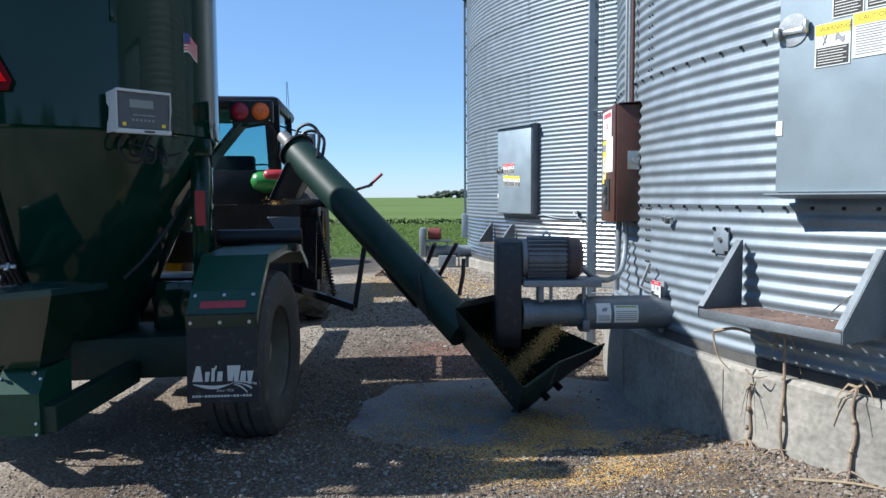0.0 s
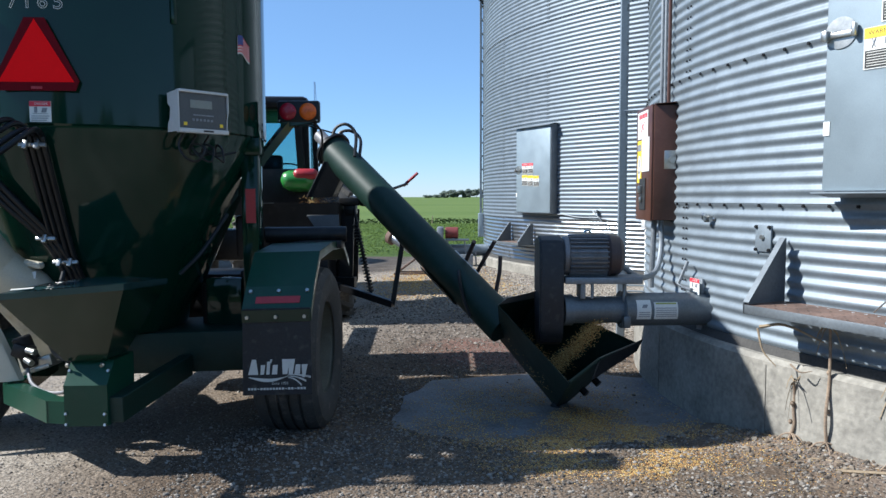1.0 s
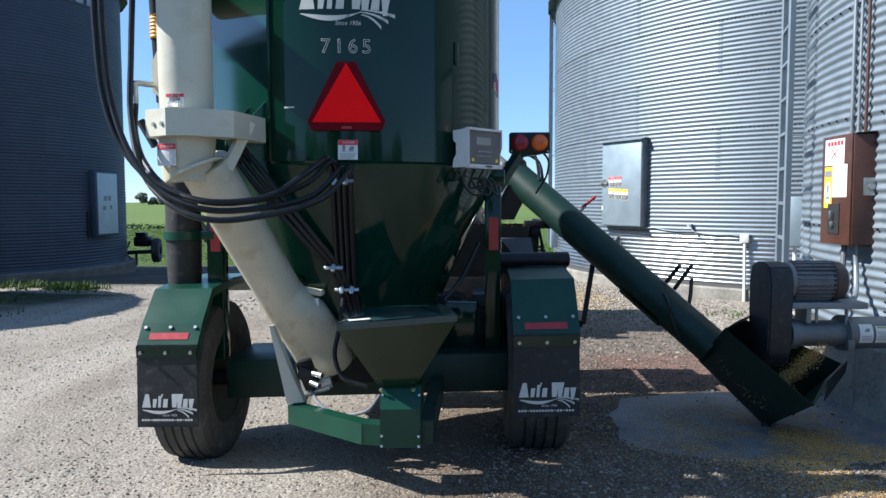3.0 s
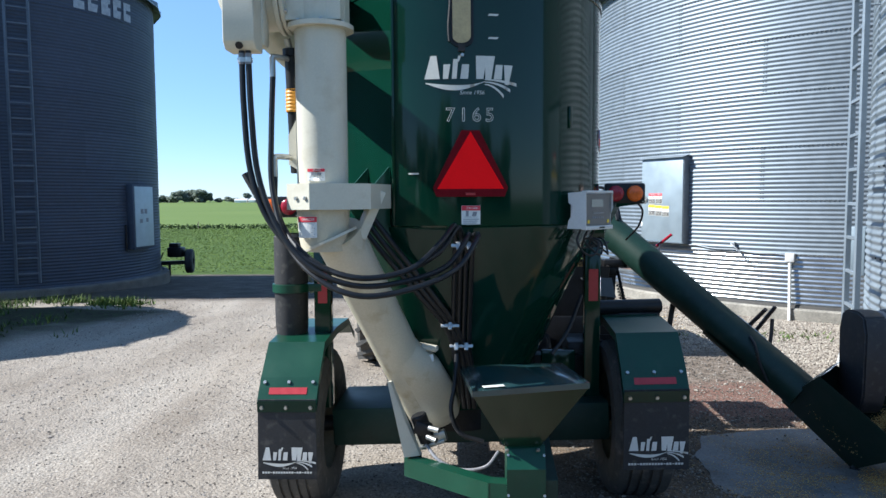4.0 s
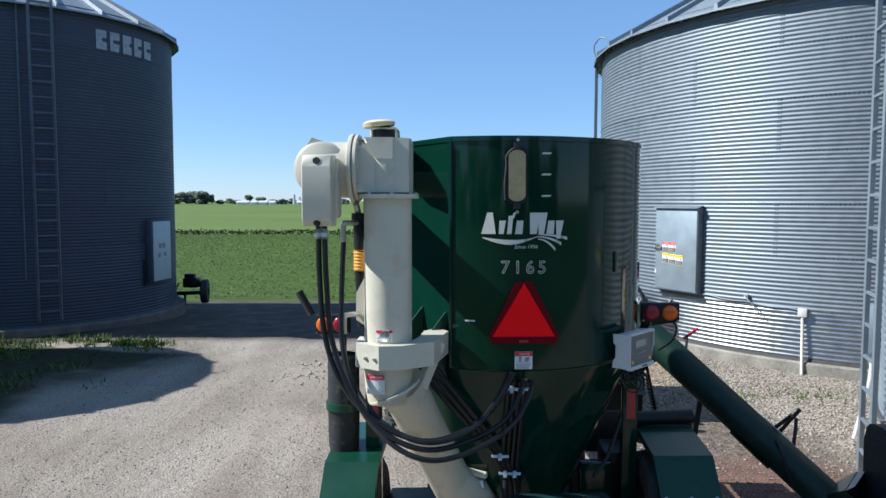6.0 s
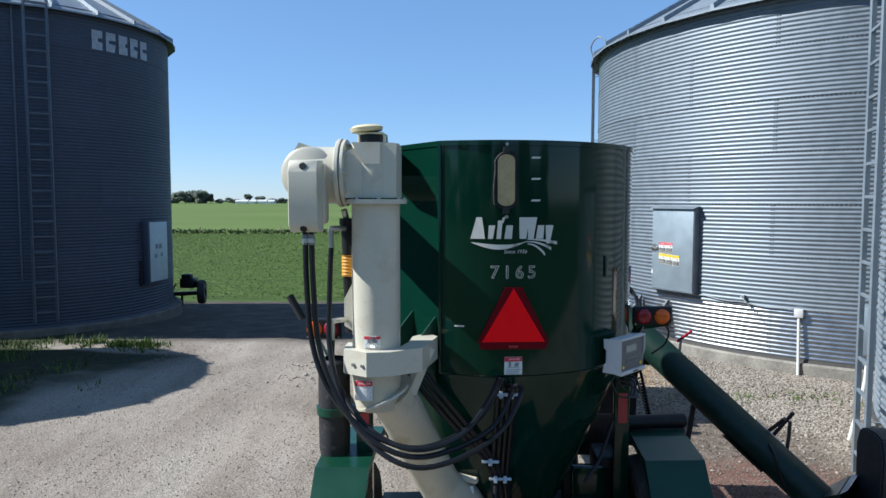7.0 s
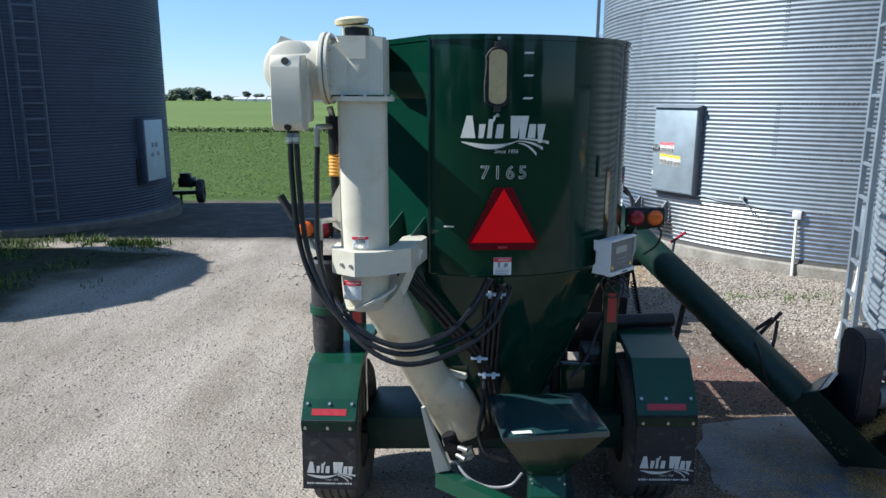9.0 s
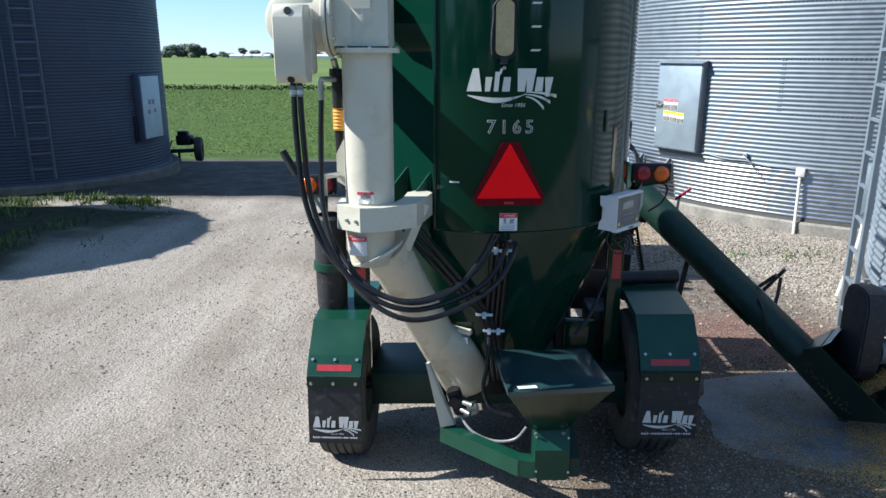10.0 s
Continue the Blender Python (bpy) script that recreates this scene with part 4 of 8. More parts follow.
# wheels, fenders and mud flaps
def wheel(x, y, z, R, W, rim_mat, parent, lugs=0, out=1, name="wheel", label=""):
    bm = B()
    prof = [(R * 0.56, -W * 0.42), (R * 0.70, -W * 0.50), (R * 0.90, -W * 0.49), (R * 0.975, -W * 0.42), (R * 0.995, -W * 0.30)]
    grooves = [-0.24, -0.08, 0.08, 0.24]
    if not lugs:
        for g in grooves:
            prof += [(R, (g - 0.025) * W), (R - 0.012, (g - 0.018) * W), (R - 0.012, (g + 0.018) * W), (R, (g + 0.025) * W)]
    prof += [(R * 0.995, W * 0.30), (R * 0.975, W * 0.42), (R * 0.90, W * 0.49), (R * 0.70, W * 0.50), (R * 0.56, W * 0.42)]
    lathe(bm, prof, (x, y, z), (1, 0, 0), 64)
    hub = part(name, bm, TYRE, parent, label or "dusty ribbed rubber tyre", 28)
    if lugs:
        bm = B()
        for i in range(lugs):
            for s in (-1, 1):
                a = 2 * math.pi * (i + (0.5 if s > 0 else 0)) / lugs
                c0 = Vector((x + s * 0.02, y + (R + 0.012) * math.cos(a), z + (R + 0.012) * math.sin(a)))
                a2 = a + 0.22
                c1 = Vector((x + s * W * 0.49, y + (R - 0.01) * math.cos(a2), z + (R - 0.01) * math.sin(a2)))
                bar(bm, c0, c1, 0.05, 0.05)
        part("tread_lug", bm, TYRE, hub)
    bm = B()
    lathe(bm, [(R * 0.585, -W * 0.40), (R * 0.61, -W * 0.42), (R * 0.57, -W * 0.36), (R * 0.54, -W * 0.1 * out), (R * 0.30, W * 0.10 * out), (R * 0.16, W * 0.14 * out), (R * 0.15, W * 0.24 * out), (0, W * 0.25 * out)], (x, y, z), (1, 0, 0), 40)
    lathe(bm, [(R * 0.54, -W * 0.1 * out), (R * 0.57, W * 0.36), (R * 0.61, W * 0.42), (R * 0.585, W * 0.40)], (x, y, z), (1, 0, 0), 40)
    rim = part("rim", bm, rim_mat, hub, "steel wheel rim")
    for i in range(8):
        a = 2 * math.pi * i / 8
        bolt(hub, (x + W * 0.10 * out, y + R * 0.26 * math.cos(a), z + R * 0.26 * math.sin(a)), (out, 0, 0), 0.028)
    return hub


def fender(x0, x1, z0, ydir, group_dz):
    """A bent sheet fender with its flap; z0 lifts it, ydir turns the bolt rows."""
    y0, dz = ydir, group_dz
    prof = [(y0 - 0.016, 0.735), (y0 + 0.075, 0.86), (y0 + 0.245, 1.03), (y0 + 0.62, 1.055), (y0 + 1.02, 1.04), (y0 + 1.24, 0.90)]
    xw = x1 - x0
    bm = B()
    for a, b in zip(prof, prof[1:]):
        plate(bm, [(x0, a[0], a[1] + dz), (x1, a[0], a[1] + dz + z0), (x1, b[0], b[1] + dz + z0), (x0, b[0], b[1] + dz)], (0, 0.003, -0.005))
    f = part("fender", bm, GREEN_SHEET, mixer, "green bent sheet steel fender", 20)
    for side in (x0, x1):
        bm = B()
        zz = z0 if side == x1 else 0
        plate(bm, [(side, p[0] + 0.002, p[1] + dz + zz - 0.003) for p in prof] + [(side, p[0] + 0.012, p[1] + dz + zz - 0.05) for p in prof[::-1]], (0.004 if side == x0 else -0.004, 0, 0))
        part("fender_skirt", bm, GREEN_SHEET, f)
    rear = lambda u, t, d: Vector((x0 + xw * u, y0 - 0.016 + 0.091 * t, 0.735 + 0.125 * t + dz + z0 * u)) + Vector((0, -0.81, 0.59)) * d
    for u in (0.09, 0.50, 0.91):
        bolt(f, rear(u, 0.80, 0.0), (0, -0.81, 0.59), 0.024)
    bm = B()
    decal(bm, [[(0.18, 0.34), (0.82, 0.34), (0.82, 0.60), (0.18, 0.60)]], rear)
    part("reflector_strip", bm, RED, f, "red reflective strip")
    # flap
    bm = B()
    plate(bm, [(x0 + 0.005, y0 - 0.012, 0.755 + dz), (x1 - 0.005, y0 - 0.012, 0.755 + dz + z0), (x1, y0 - 0.020, 0.30 + dz + z0), (x0, y0 - 0.020, 0.30 + dz)], (0, 0.008, 0))
    flap = part("mud_flap", bm, RUBBER, mixer, "black rubber mud flap with a pale printed emblem")
    bm = B()
    plate(bm, [(x0 + 0.003, y0 - 0.021, 0.748 + dz), (x1 - 0.003, y0 - 0.021, 0.748 + dz + z0), (x1 - 0.003, y0 - 0.018, 0.685 + dz + z0), (x0 + 0.003, y0 - 0.018, 0.685 + dz)], (0, 0.006, 0))
    part("clamp_strip", bm, GREEN, flap)
    for u in (0.09, 0.50, 0.91):
        bolt(flap, (x0 + xw * u, y0 - 0.022, 0.712 + dz + z0 * u), (0, -1, 0.02), 0.024)
    at = flat_at((x0 + xw * 0.52, y0 - 0.0195, 0.42 + dz + z0 * 0.5), (xw, 0, z0), (0, 0.018, 1))
    brand_mark(flap, at, xw * 0.86, SILVER_PRINT, lower_bar=True)


fender(-3.392, -3.055, 0.004, 3.500, 0.014)
fender(-1.335, -0.970, 0.010, 3.590, 0.060)
wheel(-3.235, 4.08, 0.445, 0.490, 0.33, RIM_CREAM, mixer, out=-1)
wheel(-1.165, 4.18, 0.490, 0.490, 0.37, RIM_CREAM, mixer, out=1)
# the darker paint stands for the beam's shade under the tank
bm = B()
box(bm, (-2.2, 4.225, 0.490), (1.72, 0.55, 0.235), ry=-2.0, bev=0.012)
part("axle_beam", bm, GREEN_DUSTY_SHADED, mixer, "dark green box section axle beam")
bm = B()
cyl(bm, (-3.2, 4.08, 0.445), (-1.15, 4.20, 0.50), 0.05, n=16)
part("axle", bm, BLACK, mixer)
for x in (-2.75, -1.62):
    bm = B()
    bar(bm, (x, 4.46, 0.50), (x - 0.10, 7.2, 0.50), 0.10, 0.14)
    part("frame_rail", bm, GREEN, mixer)
bm = B()
bar(bm, (-2.35, 7.1, 0.55), (-2.45, 8.1, 0.50), 0.12, 0.12)
part("drawbar", bm, GREEN, mixer)
# frame posts with red reflectors
for x, y, side in ((-1.43, 4.14, 1), (-3.12, 4.02, -1)):
    bm = B()
    box(bm, (x, y, 1.16), (0.10, 0.10, 1.16), bev=0.008)
    box(bm, (x, y - 0.02, 1.69), (0.14, 0.10, 0.10), bev=0.008)
    p = part("frame_post", bm, GREEN, mixer, "dark green square frame post")
    bm = B()
    decal(bm, [rect(0, 0, 0.058, 0.20)], flat_at((x + 0.005, y - 0.05, 1.345), (1, 0, 0), (0, 0, 1)))
    part("reflector_strip", bm, RED, p, "red reflective strip")
    bm = B()
    bar(bm, (x, y, 1.70), (x - side * 0.42, y + 0.05, 1.20), 0.06, 0.06)
    part("brace", bm, GREEN, p)
# crosswise members and pump housing behind the right fender
bm = B()
cyl(bm, (-1.42, 4.35, 1.16), (-0.92, 4.45, 1.16), 0.05, n=20, bev=0.006)
box(bm, (-1.17, 4.42, 1.10), (0.46, 0.12, 0.05))
part("cross_tube", bm, BLACK, mixer)
bm = B()
box(bm, (-1.46, 4.42, 0.78), (0.20, 0.30, 0.34), bev=0.02)
box(bm, (-1.62, 4.30, 0.62), (0.34, 0.12, 0.50), bev=0.02)
part("gearbox", bm, BLACK, mixer, "black gearbox beside the axle")
bm = B()
box(bm, (-1.63, 4.22, 0.74), (0.22, 0.08, 0.34), bev=0.012)
part("valve_panel", bm, GREEN, mixer, "dark panel box behind the axle")
bm = B()
pipe(bm, [(-1.52, 3.95, 1.30), (-1.62, 3.82, 1.10), (-1.72, 3.75, 0.98)], 0.012, 8)
part("hose", bm, HOSE, mixer)


# tail lamps
def tail_lamp(c, rz, amber_right, parent_label, w=0.262, h=0.135):
    u, v = Vector((math.cos(radians(rz)), math.sin(radians(rz)), 0)), Vector((0, 0, 1))
    nrm = u.cross(v)
    bm = B()
    box(bm, Vector(c), (w, 0.05, h), rz=rz, bev=0.014)
    lamp = part("tail_lamp", bm, BLACK, mixer, parent_label)
    for s, mat, nm in ((-1, LENS_RED if amber_right else ORANGE, "lens"), (1, ORANGE if amber_right else LENS_RED, "lens")):
        bm = B()
        o = Vector(c) + u * s * w * 0.235 + nrm * 0.024
        lathe(bm, [(0.052, 0.0), (0.052, 0.008), (0.046, 0.014), (0.030, 0.018), (0, 0.020)], o, nrm, 28)
        part(nm, bm, mat, lamp, "amber lamp lens" if mat is ORANGE else "dark red lamp lens")
    for su_ in (-0.44, 0.44):
        bolt(lamp, Vector(c) + u * su_ * w + v * (-0.40 * h) + nrm * 0.025, nrm, 0.012)
    return lamp


tail_lamp((-1.188, 4.34, 1.918), 0, True, "black twin tail lamp with red and amber lenses")
bm = B()
bar(bm, (-1.24, 4.37, 1.87), (-1.44, 4.20, 1.56), 0.07, 0.05)
bar(bm, (-1.10, 4.37, 1.87), (-1.30, 4.37, 1.84), 0.10, 0.04)
part("lamp_arm", bm, GREEN, mixer)
bm = B()
pipe(bm, [(-1.10, 4.36, 1.86), (-1.06, 4.38, 1.80), (-1.07, 4.45, 1.70), (-1.12, 4.60, 1.60)], 0.007, 6)
part("cable", bm, HOSE, mixer)
tail_lamp((-3.42, 4.17, 1.842), 0, False, "black twin tail lamp with amber and red lenses", 0.24)
bm = B()
bar(bm, (-3.50, 4.20, 1.80), (-3.20, 4.10, 1.30), 0.04, 0.04)
part("lamp_arm", bm, CREAM, mixer)
bm = B()
pipe(bm, [(-3.66, 4.2, 2.06), (-3.57, 4.2, 1.90)], 0.026, 10, 0)
part("rubber_grip", bm, RUBBER, mixer)

# rubber spout standing by the left fender
bm = B()
lathe(bm, [(0.095, 1.05), (0.100, 1.10), (0.104, 1.35), (0.102, 1.66), (0.085, 1.68)], (-3.315, 3.99, 0), n=28)
sp = part("rubber_spout", bm, RUBBER, mixer, "dark grey rubber spout held by a green band")
bm = B()
lathe(bm, [(0.106, 1.315), (0.116, 1.318), (0.116, 1.368), (0.106, 1.370)], (-3.315, 3.99, 0), n=28)
box(bm, (-3.20, 3.99, 1.343), (0.16, 0.05, 0.05))
part("clamp_band", bm, GREEN_SHEET, sp, "bright green clamp band")

# intake hopper with its lid
L = [Vector(p) for p in ((-2.178, 2.905, 0.987), (-1.630, 2.920, 1.030), (-1.690, 3.510, 0.985), (-2.252, 3.520, 0.958))]
bm = B()
low = [Vector(p) for p in ((-2.02, 3.135, 0.645), (-1.835, 3.150, 0.645), (-1.83, 3.34, 0.645), (-2.02, 3.34, 0.645))]
top = [p + Vector((0, 0, -0.02)) for p in L]
mid = [a.lerp(b, 0.42) for a, b in zip(top, low)]
rows = [[bm.verts.new(p) for p in r] for r in (low, mid, top)]
for a, b in zip(rows, rows[1:]):
    for i in range(4):
        bm.faces.new((a[i], a[(i + 1) % 4], b[(i + 1) % 4], b[i]))
hopper = part("intake_hopper", bm, GREEN_SMOOTH, mixer, "green sheet steel intake funnel", 12)
bm = B()
grid = []
for j in range(9):
    row = []
    for i in range(9):
        u, v = i / 8, j / 8
        p = L[0].lerp(L[1], u).lerp(L[3].lerp(L[2], u), v)
        bul = 0.030 * (4 * u * (1 - u)) ** 0.6 * (4 * v * (1 - v)) ** 0.6
        row.append(bm.verts.new(p + Vector((0, 0, bul))))
    grid.append(row)
for j in range(8):
    for i in range(8):
        bm.faces.new((grid[j][i], grid[j][i + 1], grid[j + 1][i + 1], grid[j + 1][i]))
edge_v = grid[0] + [r[8] for r in grid[1:]] + grid[8][::-1][1:] + [r[0] for r in grid[1:8][::-1]]
lowv = [bm.verts.new(v.co + Vector((0, 0, -0.028))) for v in edge_v]
for i in range(len(edge_v)):
    j = (i + 1) % len(edge_v)
    bm.faces.new((edge_v[i], edge_v[j], lowv[j], lowv[i]))
# lid paint tinted blue, part of the sky's sheen put into its colour
HOPPER_LID = material("sky_tinted_lid_paint", (0.014, 0.040, 0.044), 0.20, scale=5, vary=0.15, coat=0.4, spots=0.2, spot_color=(0.06, 0.075, 0.075))
lid = part("hopper_lid", bm, HOPPER_LID, mixer, "slightly domed green sheet lid, tinted blue for the sky's sheen", 40)
bm = B()
decal(bm, [rect(-0.17, -0.004, 0.10, 0.026, -0.01)], flat_at(L[0].lerp(L[1], 0.5) + Vector((0, 0.03, 0.010)), L[1] - L[0], Vector((0, 1, 0.1))))
part("printed_line", bm, SILVER_PRINT, lid)
for p in ((-1.94, 2.995, 0.895), (-1.93, 3.02, 0.855), (-2.03, 3.11, 0.70), (-2.005, 3.128, 0.628), (-1.85, 3.140, 0.628)):
    bolt(hopper, p, (0, -1, -0.55), 0.022)

# bumper beam and gearbox cover below the hopper
bm = B()
plate(bm, [(-2.566, 3.504, 0.335), (-2.100, 3.105, 0.360), (-2.100, 3.105, 0.465), (-2.566, 3.504, 0.440)], (0.045, 0.06, 0))
part("bumper_beam", bm, GREEN_SHEET, mixer, "bright green folded steel bumper beam")
bm = B()
plate(bm, [(-2.105, 3.108, 0.360), (-2.000, 3.092, 0.360), (-2.000, 3.092, 0.465), (-2.105, 3.108, 0.465)], (0.012, 0.08, 0))
part("bumper_end", bm, GREEN_SHEET, mixer)
bm = B()
plate(bm, [(-2.008, 3.090, 0.350), (-2.008, 3.090, 0.540), (-2.008, 3.165, 0.640), (-2.008, 3.36, 0.640), (-2.008, 3.36, 0.350)], (0.195, 0.012, 0))
cover = part("gear_cover", bm, GREEN_SHEET, mixer, "green folded steel gearbox cover", 15)
for x in (-2.0, -1.82):
    for z in (0.36, 0.41, 0.60):
        bolt(cover, (x, 3.088 if z < 0.5 else 3.135, z), (0, -1, 0.3), 0.016)
bm = B()
bar(bm, (-1.785, 3.12, 0.42), (-1.765, 3.92, 0.44), 0.07, 0.12)
part("bumper_arm", bm, GREEN_DUSTY_SHADED, mixer)
bm = B()
bar(bm, (-2.50, 3.50, 0.40), (-2.55, 3.92, 0.45), 0.07, 0.09)
part("bumper_arm", bm, GREEN, mixer)

# cream unloading auger
AX, AY = -2.90, 3.05
bm = B()
cyl(bm, (AX, AY, 1.86), (AX, AY, 2.71), 0.122, n=40)
tube = part("auger_tube", bm, CREAM, mixer, "upright cream painted steel auger tube")
bm = B()
lathe(bm, [(0.12, 2.690), (0.158, 2.690), (0.158, 2.712), (0.12, 2.714)], (AX, AY, 0), n=40)
part("flange", bm, CREAM, tube)
for i in range(8):
    a = 2 * math.pi * (i + 0.3) / 8
    bolt(tube, (AX + 0.144 * math.cos(a), AY + 0.144 * math.sin(a), 2.712), (0, 0, 1), 0.02)
warning_label(tube, lambda u, v, d: Vector((AX - 0.005 + (0.122 + d) * math.sin(u / 0.122), AY - (0.122 + d) * math.cos(u / 0.122), 2.005 + v)), 0.082, 0.058, RED_PRINT, rows=2)
bm = B()
plate(bm, [(AX - 0.115, AY + 0.01, 2.30), (AX - 0.17, AY + 0.02, 2.20), (AX - 0.17, AY + 0.02, 2.06), (AX - 0.10, AY + 0.01, 2.02)], (0, 0.012, 0))
part("cylinder_lug", bm, CREAM, tube)
# head: boxed elbow with a round drum to the left
bm = B()
plate(bm, [(AX - 0.15, AY - 0.11, 2.72), (AX + 0.118, AY - 0.11, 2.72), (AX + 0.118, AY - 0.11, 2.985), (AX - 0.03, AY - 0.11, 2.985), (AX - 0.15, AY - 0.11, 2.94)], (0, 0.24, 0))
head = part("auger_head", bm, CREAM, mixer, "boxed cream auger head with a round drum")
bm = B()
cyl(bm, (AX, AY, 2.72), (AX, AY, 2.99), 0.122, n=40)
part("inner_tube", bm, CREAM, head)
bm = B()
plate(bm, [(AX - 0.045, AY - 0.124, 2.885), (AX + 0.040, AY - 0.124, 2.885), (AX + 0.040, AY - 0.124, 2.99), (AX - 0.10, AY - 0.124, 2.99)], (0, 0.02, 0))
part("inspection_cover", bm, CREAM, head)
bm = B()
cyl(bm, (-3.30, AY, 2.835), (-3.06, AY, 2.835), 0.142, n=44, bev=0.02)
lathe(bm, [(0.0, -0.135), (0.118, -0.130), (0.135, -0.118), (0.140, -0.08), (0.140, 0.10), (0.10, 0.15), (0, 0.16)], (-3.220, AY + 0.01, 2.835), (0, 1, 0), 36)
plate(bm, [(-3.305, AY - 0.10, 2.93), (-3.265, AY - 0.10, 2.992), (-3.19, AY - 0.10, 2.965)], (0, 0.14, 0))
part("auger_drum", bm, CREAM, head)
bm = B()
cyl(bm, (-3.085, AY, 2.845), (-3.062, AY, 2.845), 0.172, n=44, bev=0.004)
cyl(bm, (-3.058, AY, 2.845), (-3.038, AY, 2.845), 0.168, n=44, bev=0.004)
part("flange", bm, CREAM, head)
bm = B()
cyl(bm, (-3.24, AY + 0.1, 2.825), (-3.30, AY + 1.1, 2.82), 0.12, n=30)
part("unloading_tube", bm, CREAM, head)
for i in range(10):
    a = 2 * math.pi * i / 10
    bolt(head, (-3.037, AY + 0.150 * math.cos(a), 2.845 + 0.150 * math.sin(a)), (1, 0, 0), 0.02)
bm = B()
gp = [(-0.282, 2.590), (-0.282, 2.842), (-0.256, 2.895), (-0.150, 2.900), (-0.150, 2.556), (-0.250, 2.556)]
plate(bm, [(-3.275, AY + a, z) for a, z in gp], (0.140, 0, 0))
bmesh.ops.bevel(bm, geom=bm.edges[:], offset=0.004, segments=1, affect="EDGES")
box(bm, (-3.205, AY - 0.12, 2.74), (0.165, 0.10, 0.30), bev=0.02)
guard = part("motor_guard", bm, CREAM, head, "cream boxed motor guard with round ports")
for z, yf, tilt in ((2.868, 0.272, 0.45), (2.573, 0.268, -0.6)):
    bm = B()
    cyl(bm, (-3.205, AY - yf - 0.003, z + 0.003 * tilt), (-3.205, AY - yf + 0.008, z - 0.008 * tilt), 0.017, n=20)
    part("port", bm, BLACK, guard)
bm = B()
lathe(bm, [(0.06, 2.99), (0.06, 3.035), (0.035, 3.04), (0.035, 3.06)], (AX - 0.02, AY, 0), n=24)
part("bearing", bm, BLACK, head)
bm = B()
lathe(bm, [(0.0, 3.045), (0.078, 3.052), (0.084, 3.070), (0.066, 3.082), (0.0, 3.086)], (0, 0, 0), n=32)
bmesh.ops.transform(bm, matrix=pose(AX - 0.045, AY, 0) @ Matrix.Translation((0, 0, 3.07)) @ pose(0, 0, 0, 0, -5, 0) @ Matrix.Translation((0, 0, -3.07)), verts=bm.verts)
for s in (-1, 1):
    bar(bm, (AX + 0.05, AY + s * 0.05, 3.040), (AX + 0.055, AY + s * 0.05, 2.98), 0.010, 0.010)
    bar(bm, (AX - 0.075, AY + s * 0.05, 3.040), (AX - 0.075, AY + s * 0.05, 2.98), 0.010, 0.010)
    bar(bm, (AX - 0.075, AY + s * 0.05, 3.040), (AX + 0.05, AY + s * 0.05, 3.040), 0.010, 0.010)
part("dust_cap", bm, material("ivory_cap_paint", (0.60, 0.53, 0.33), 0.5, scale=8, vary=0.1), head, "ivory dished dust cap")
# yoke collar, ball joint and sloping lower tube
bm = B()
ring = [(-3.060, 2.985), (-3.050, 2.945), (-2.925, 2.868), (-2.815, 2.885), (-2.660, 3.000), (-2.600, 3.30), (-2.660, 3.40), (-2.735, 3.30), (-2.745, 3.14), (-2.78, 3.00), (-2.87, 2.935), (-2.96, 2.955), (-3.02, 3.02), (-3.04, 3.12), (-3.06, 3.12)]
plate(bm, [(x, y, 1.842) for x, y in ring], (0, 0, 0.122))
yoke = part("yoke_collar", bm, CREAM, mixer, "cream bent plate yoke collar")
bm = B()
lathe(bm, [(0.124, 1.93), (0.140, 1.93), (0.140, 1.945), (0.124, 1.945)], (AX, AY, 0), n=36)
part("seal_ring", bm, BLACK, yoke)
for u in (0, 1):
    bolt(yoke, (-2.995 + 0.05 * u, 2.912 - 0.03 * u, 1.895), (-0.5, -0.85, 0), 0.022)
bm = B()
lathe(bm, [(0.118, 1.90), (0.128, 1.84), (0.124, 1.78), (0.118, 1.70), (0.106, 1.64)], (AX, AY, 0), n=36)
joint = part("ball_joint", bm, CREAM_STAINED, mixer, "rounded cream knuckle joint")
warning_label(joint, lambda u, v, d: Vector((AX - 0.03 + (0.128 + d) * math.sin(u / 0.125 - 0.15), AY - (0.130 + d) * math.cos(u / 0.125 - 0.15), 1.760 + v)), 0.090, 0.100, RED_PRINT, rows=4, picture=False)
LO0, LO1 = Vector((-2.82, 3.14, 1.66)), Vector((-2.44, 3.84, 0.58))
MO = Vector((-2.455, 3.60, 0.585))
bm = B()
cyl(bm, LO0 - (LO1 - LO0) * 0.06, LO1, 0.122, n=40)
lower = part("lower_auger_tube", bm, CREAM_STAINED, mixer, "sloping cream lower auger tube")
ld = (LO1 - LO0).normalized()
bm = B()
lathe(bm, [(0.105, -0.006), (0.143, -0.006), (0.143, 0.006), (0.105, 0.006)], Vector((-2.872, 3.055, 1.695)), (-0.40, -0.05, 0.9), 36)
part("flange", bm, CREAM, lower)
bm = B()
bar(bm, (-2.735, 3.10, 1.70), (-2.640, 3.17, 1.93), 0.055, 0.05)
part("knuckle_strut", bm, CREAM, lower)
bm = B()
plate(bm, [(-2.652, 3.474, 0.880), (-2.635, 3.470, 0.880), (-2.535, 3.50, 0.60), (-2.475, 3.50, 0.455), (-2.562, 3.474, 0.452)], (0.01, 0.03, 0))
part("gusset", bm, CREAM, lower)
BRK = Vector((-2.446, 3.590, 1.050))
bx_ = Vector((1, 0, 0)) - ld * ld.x
bx_.normalize()
by_ = ld.cross(bx_).normalized()
bm = B()
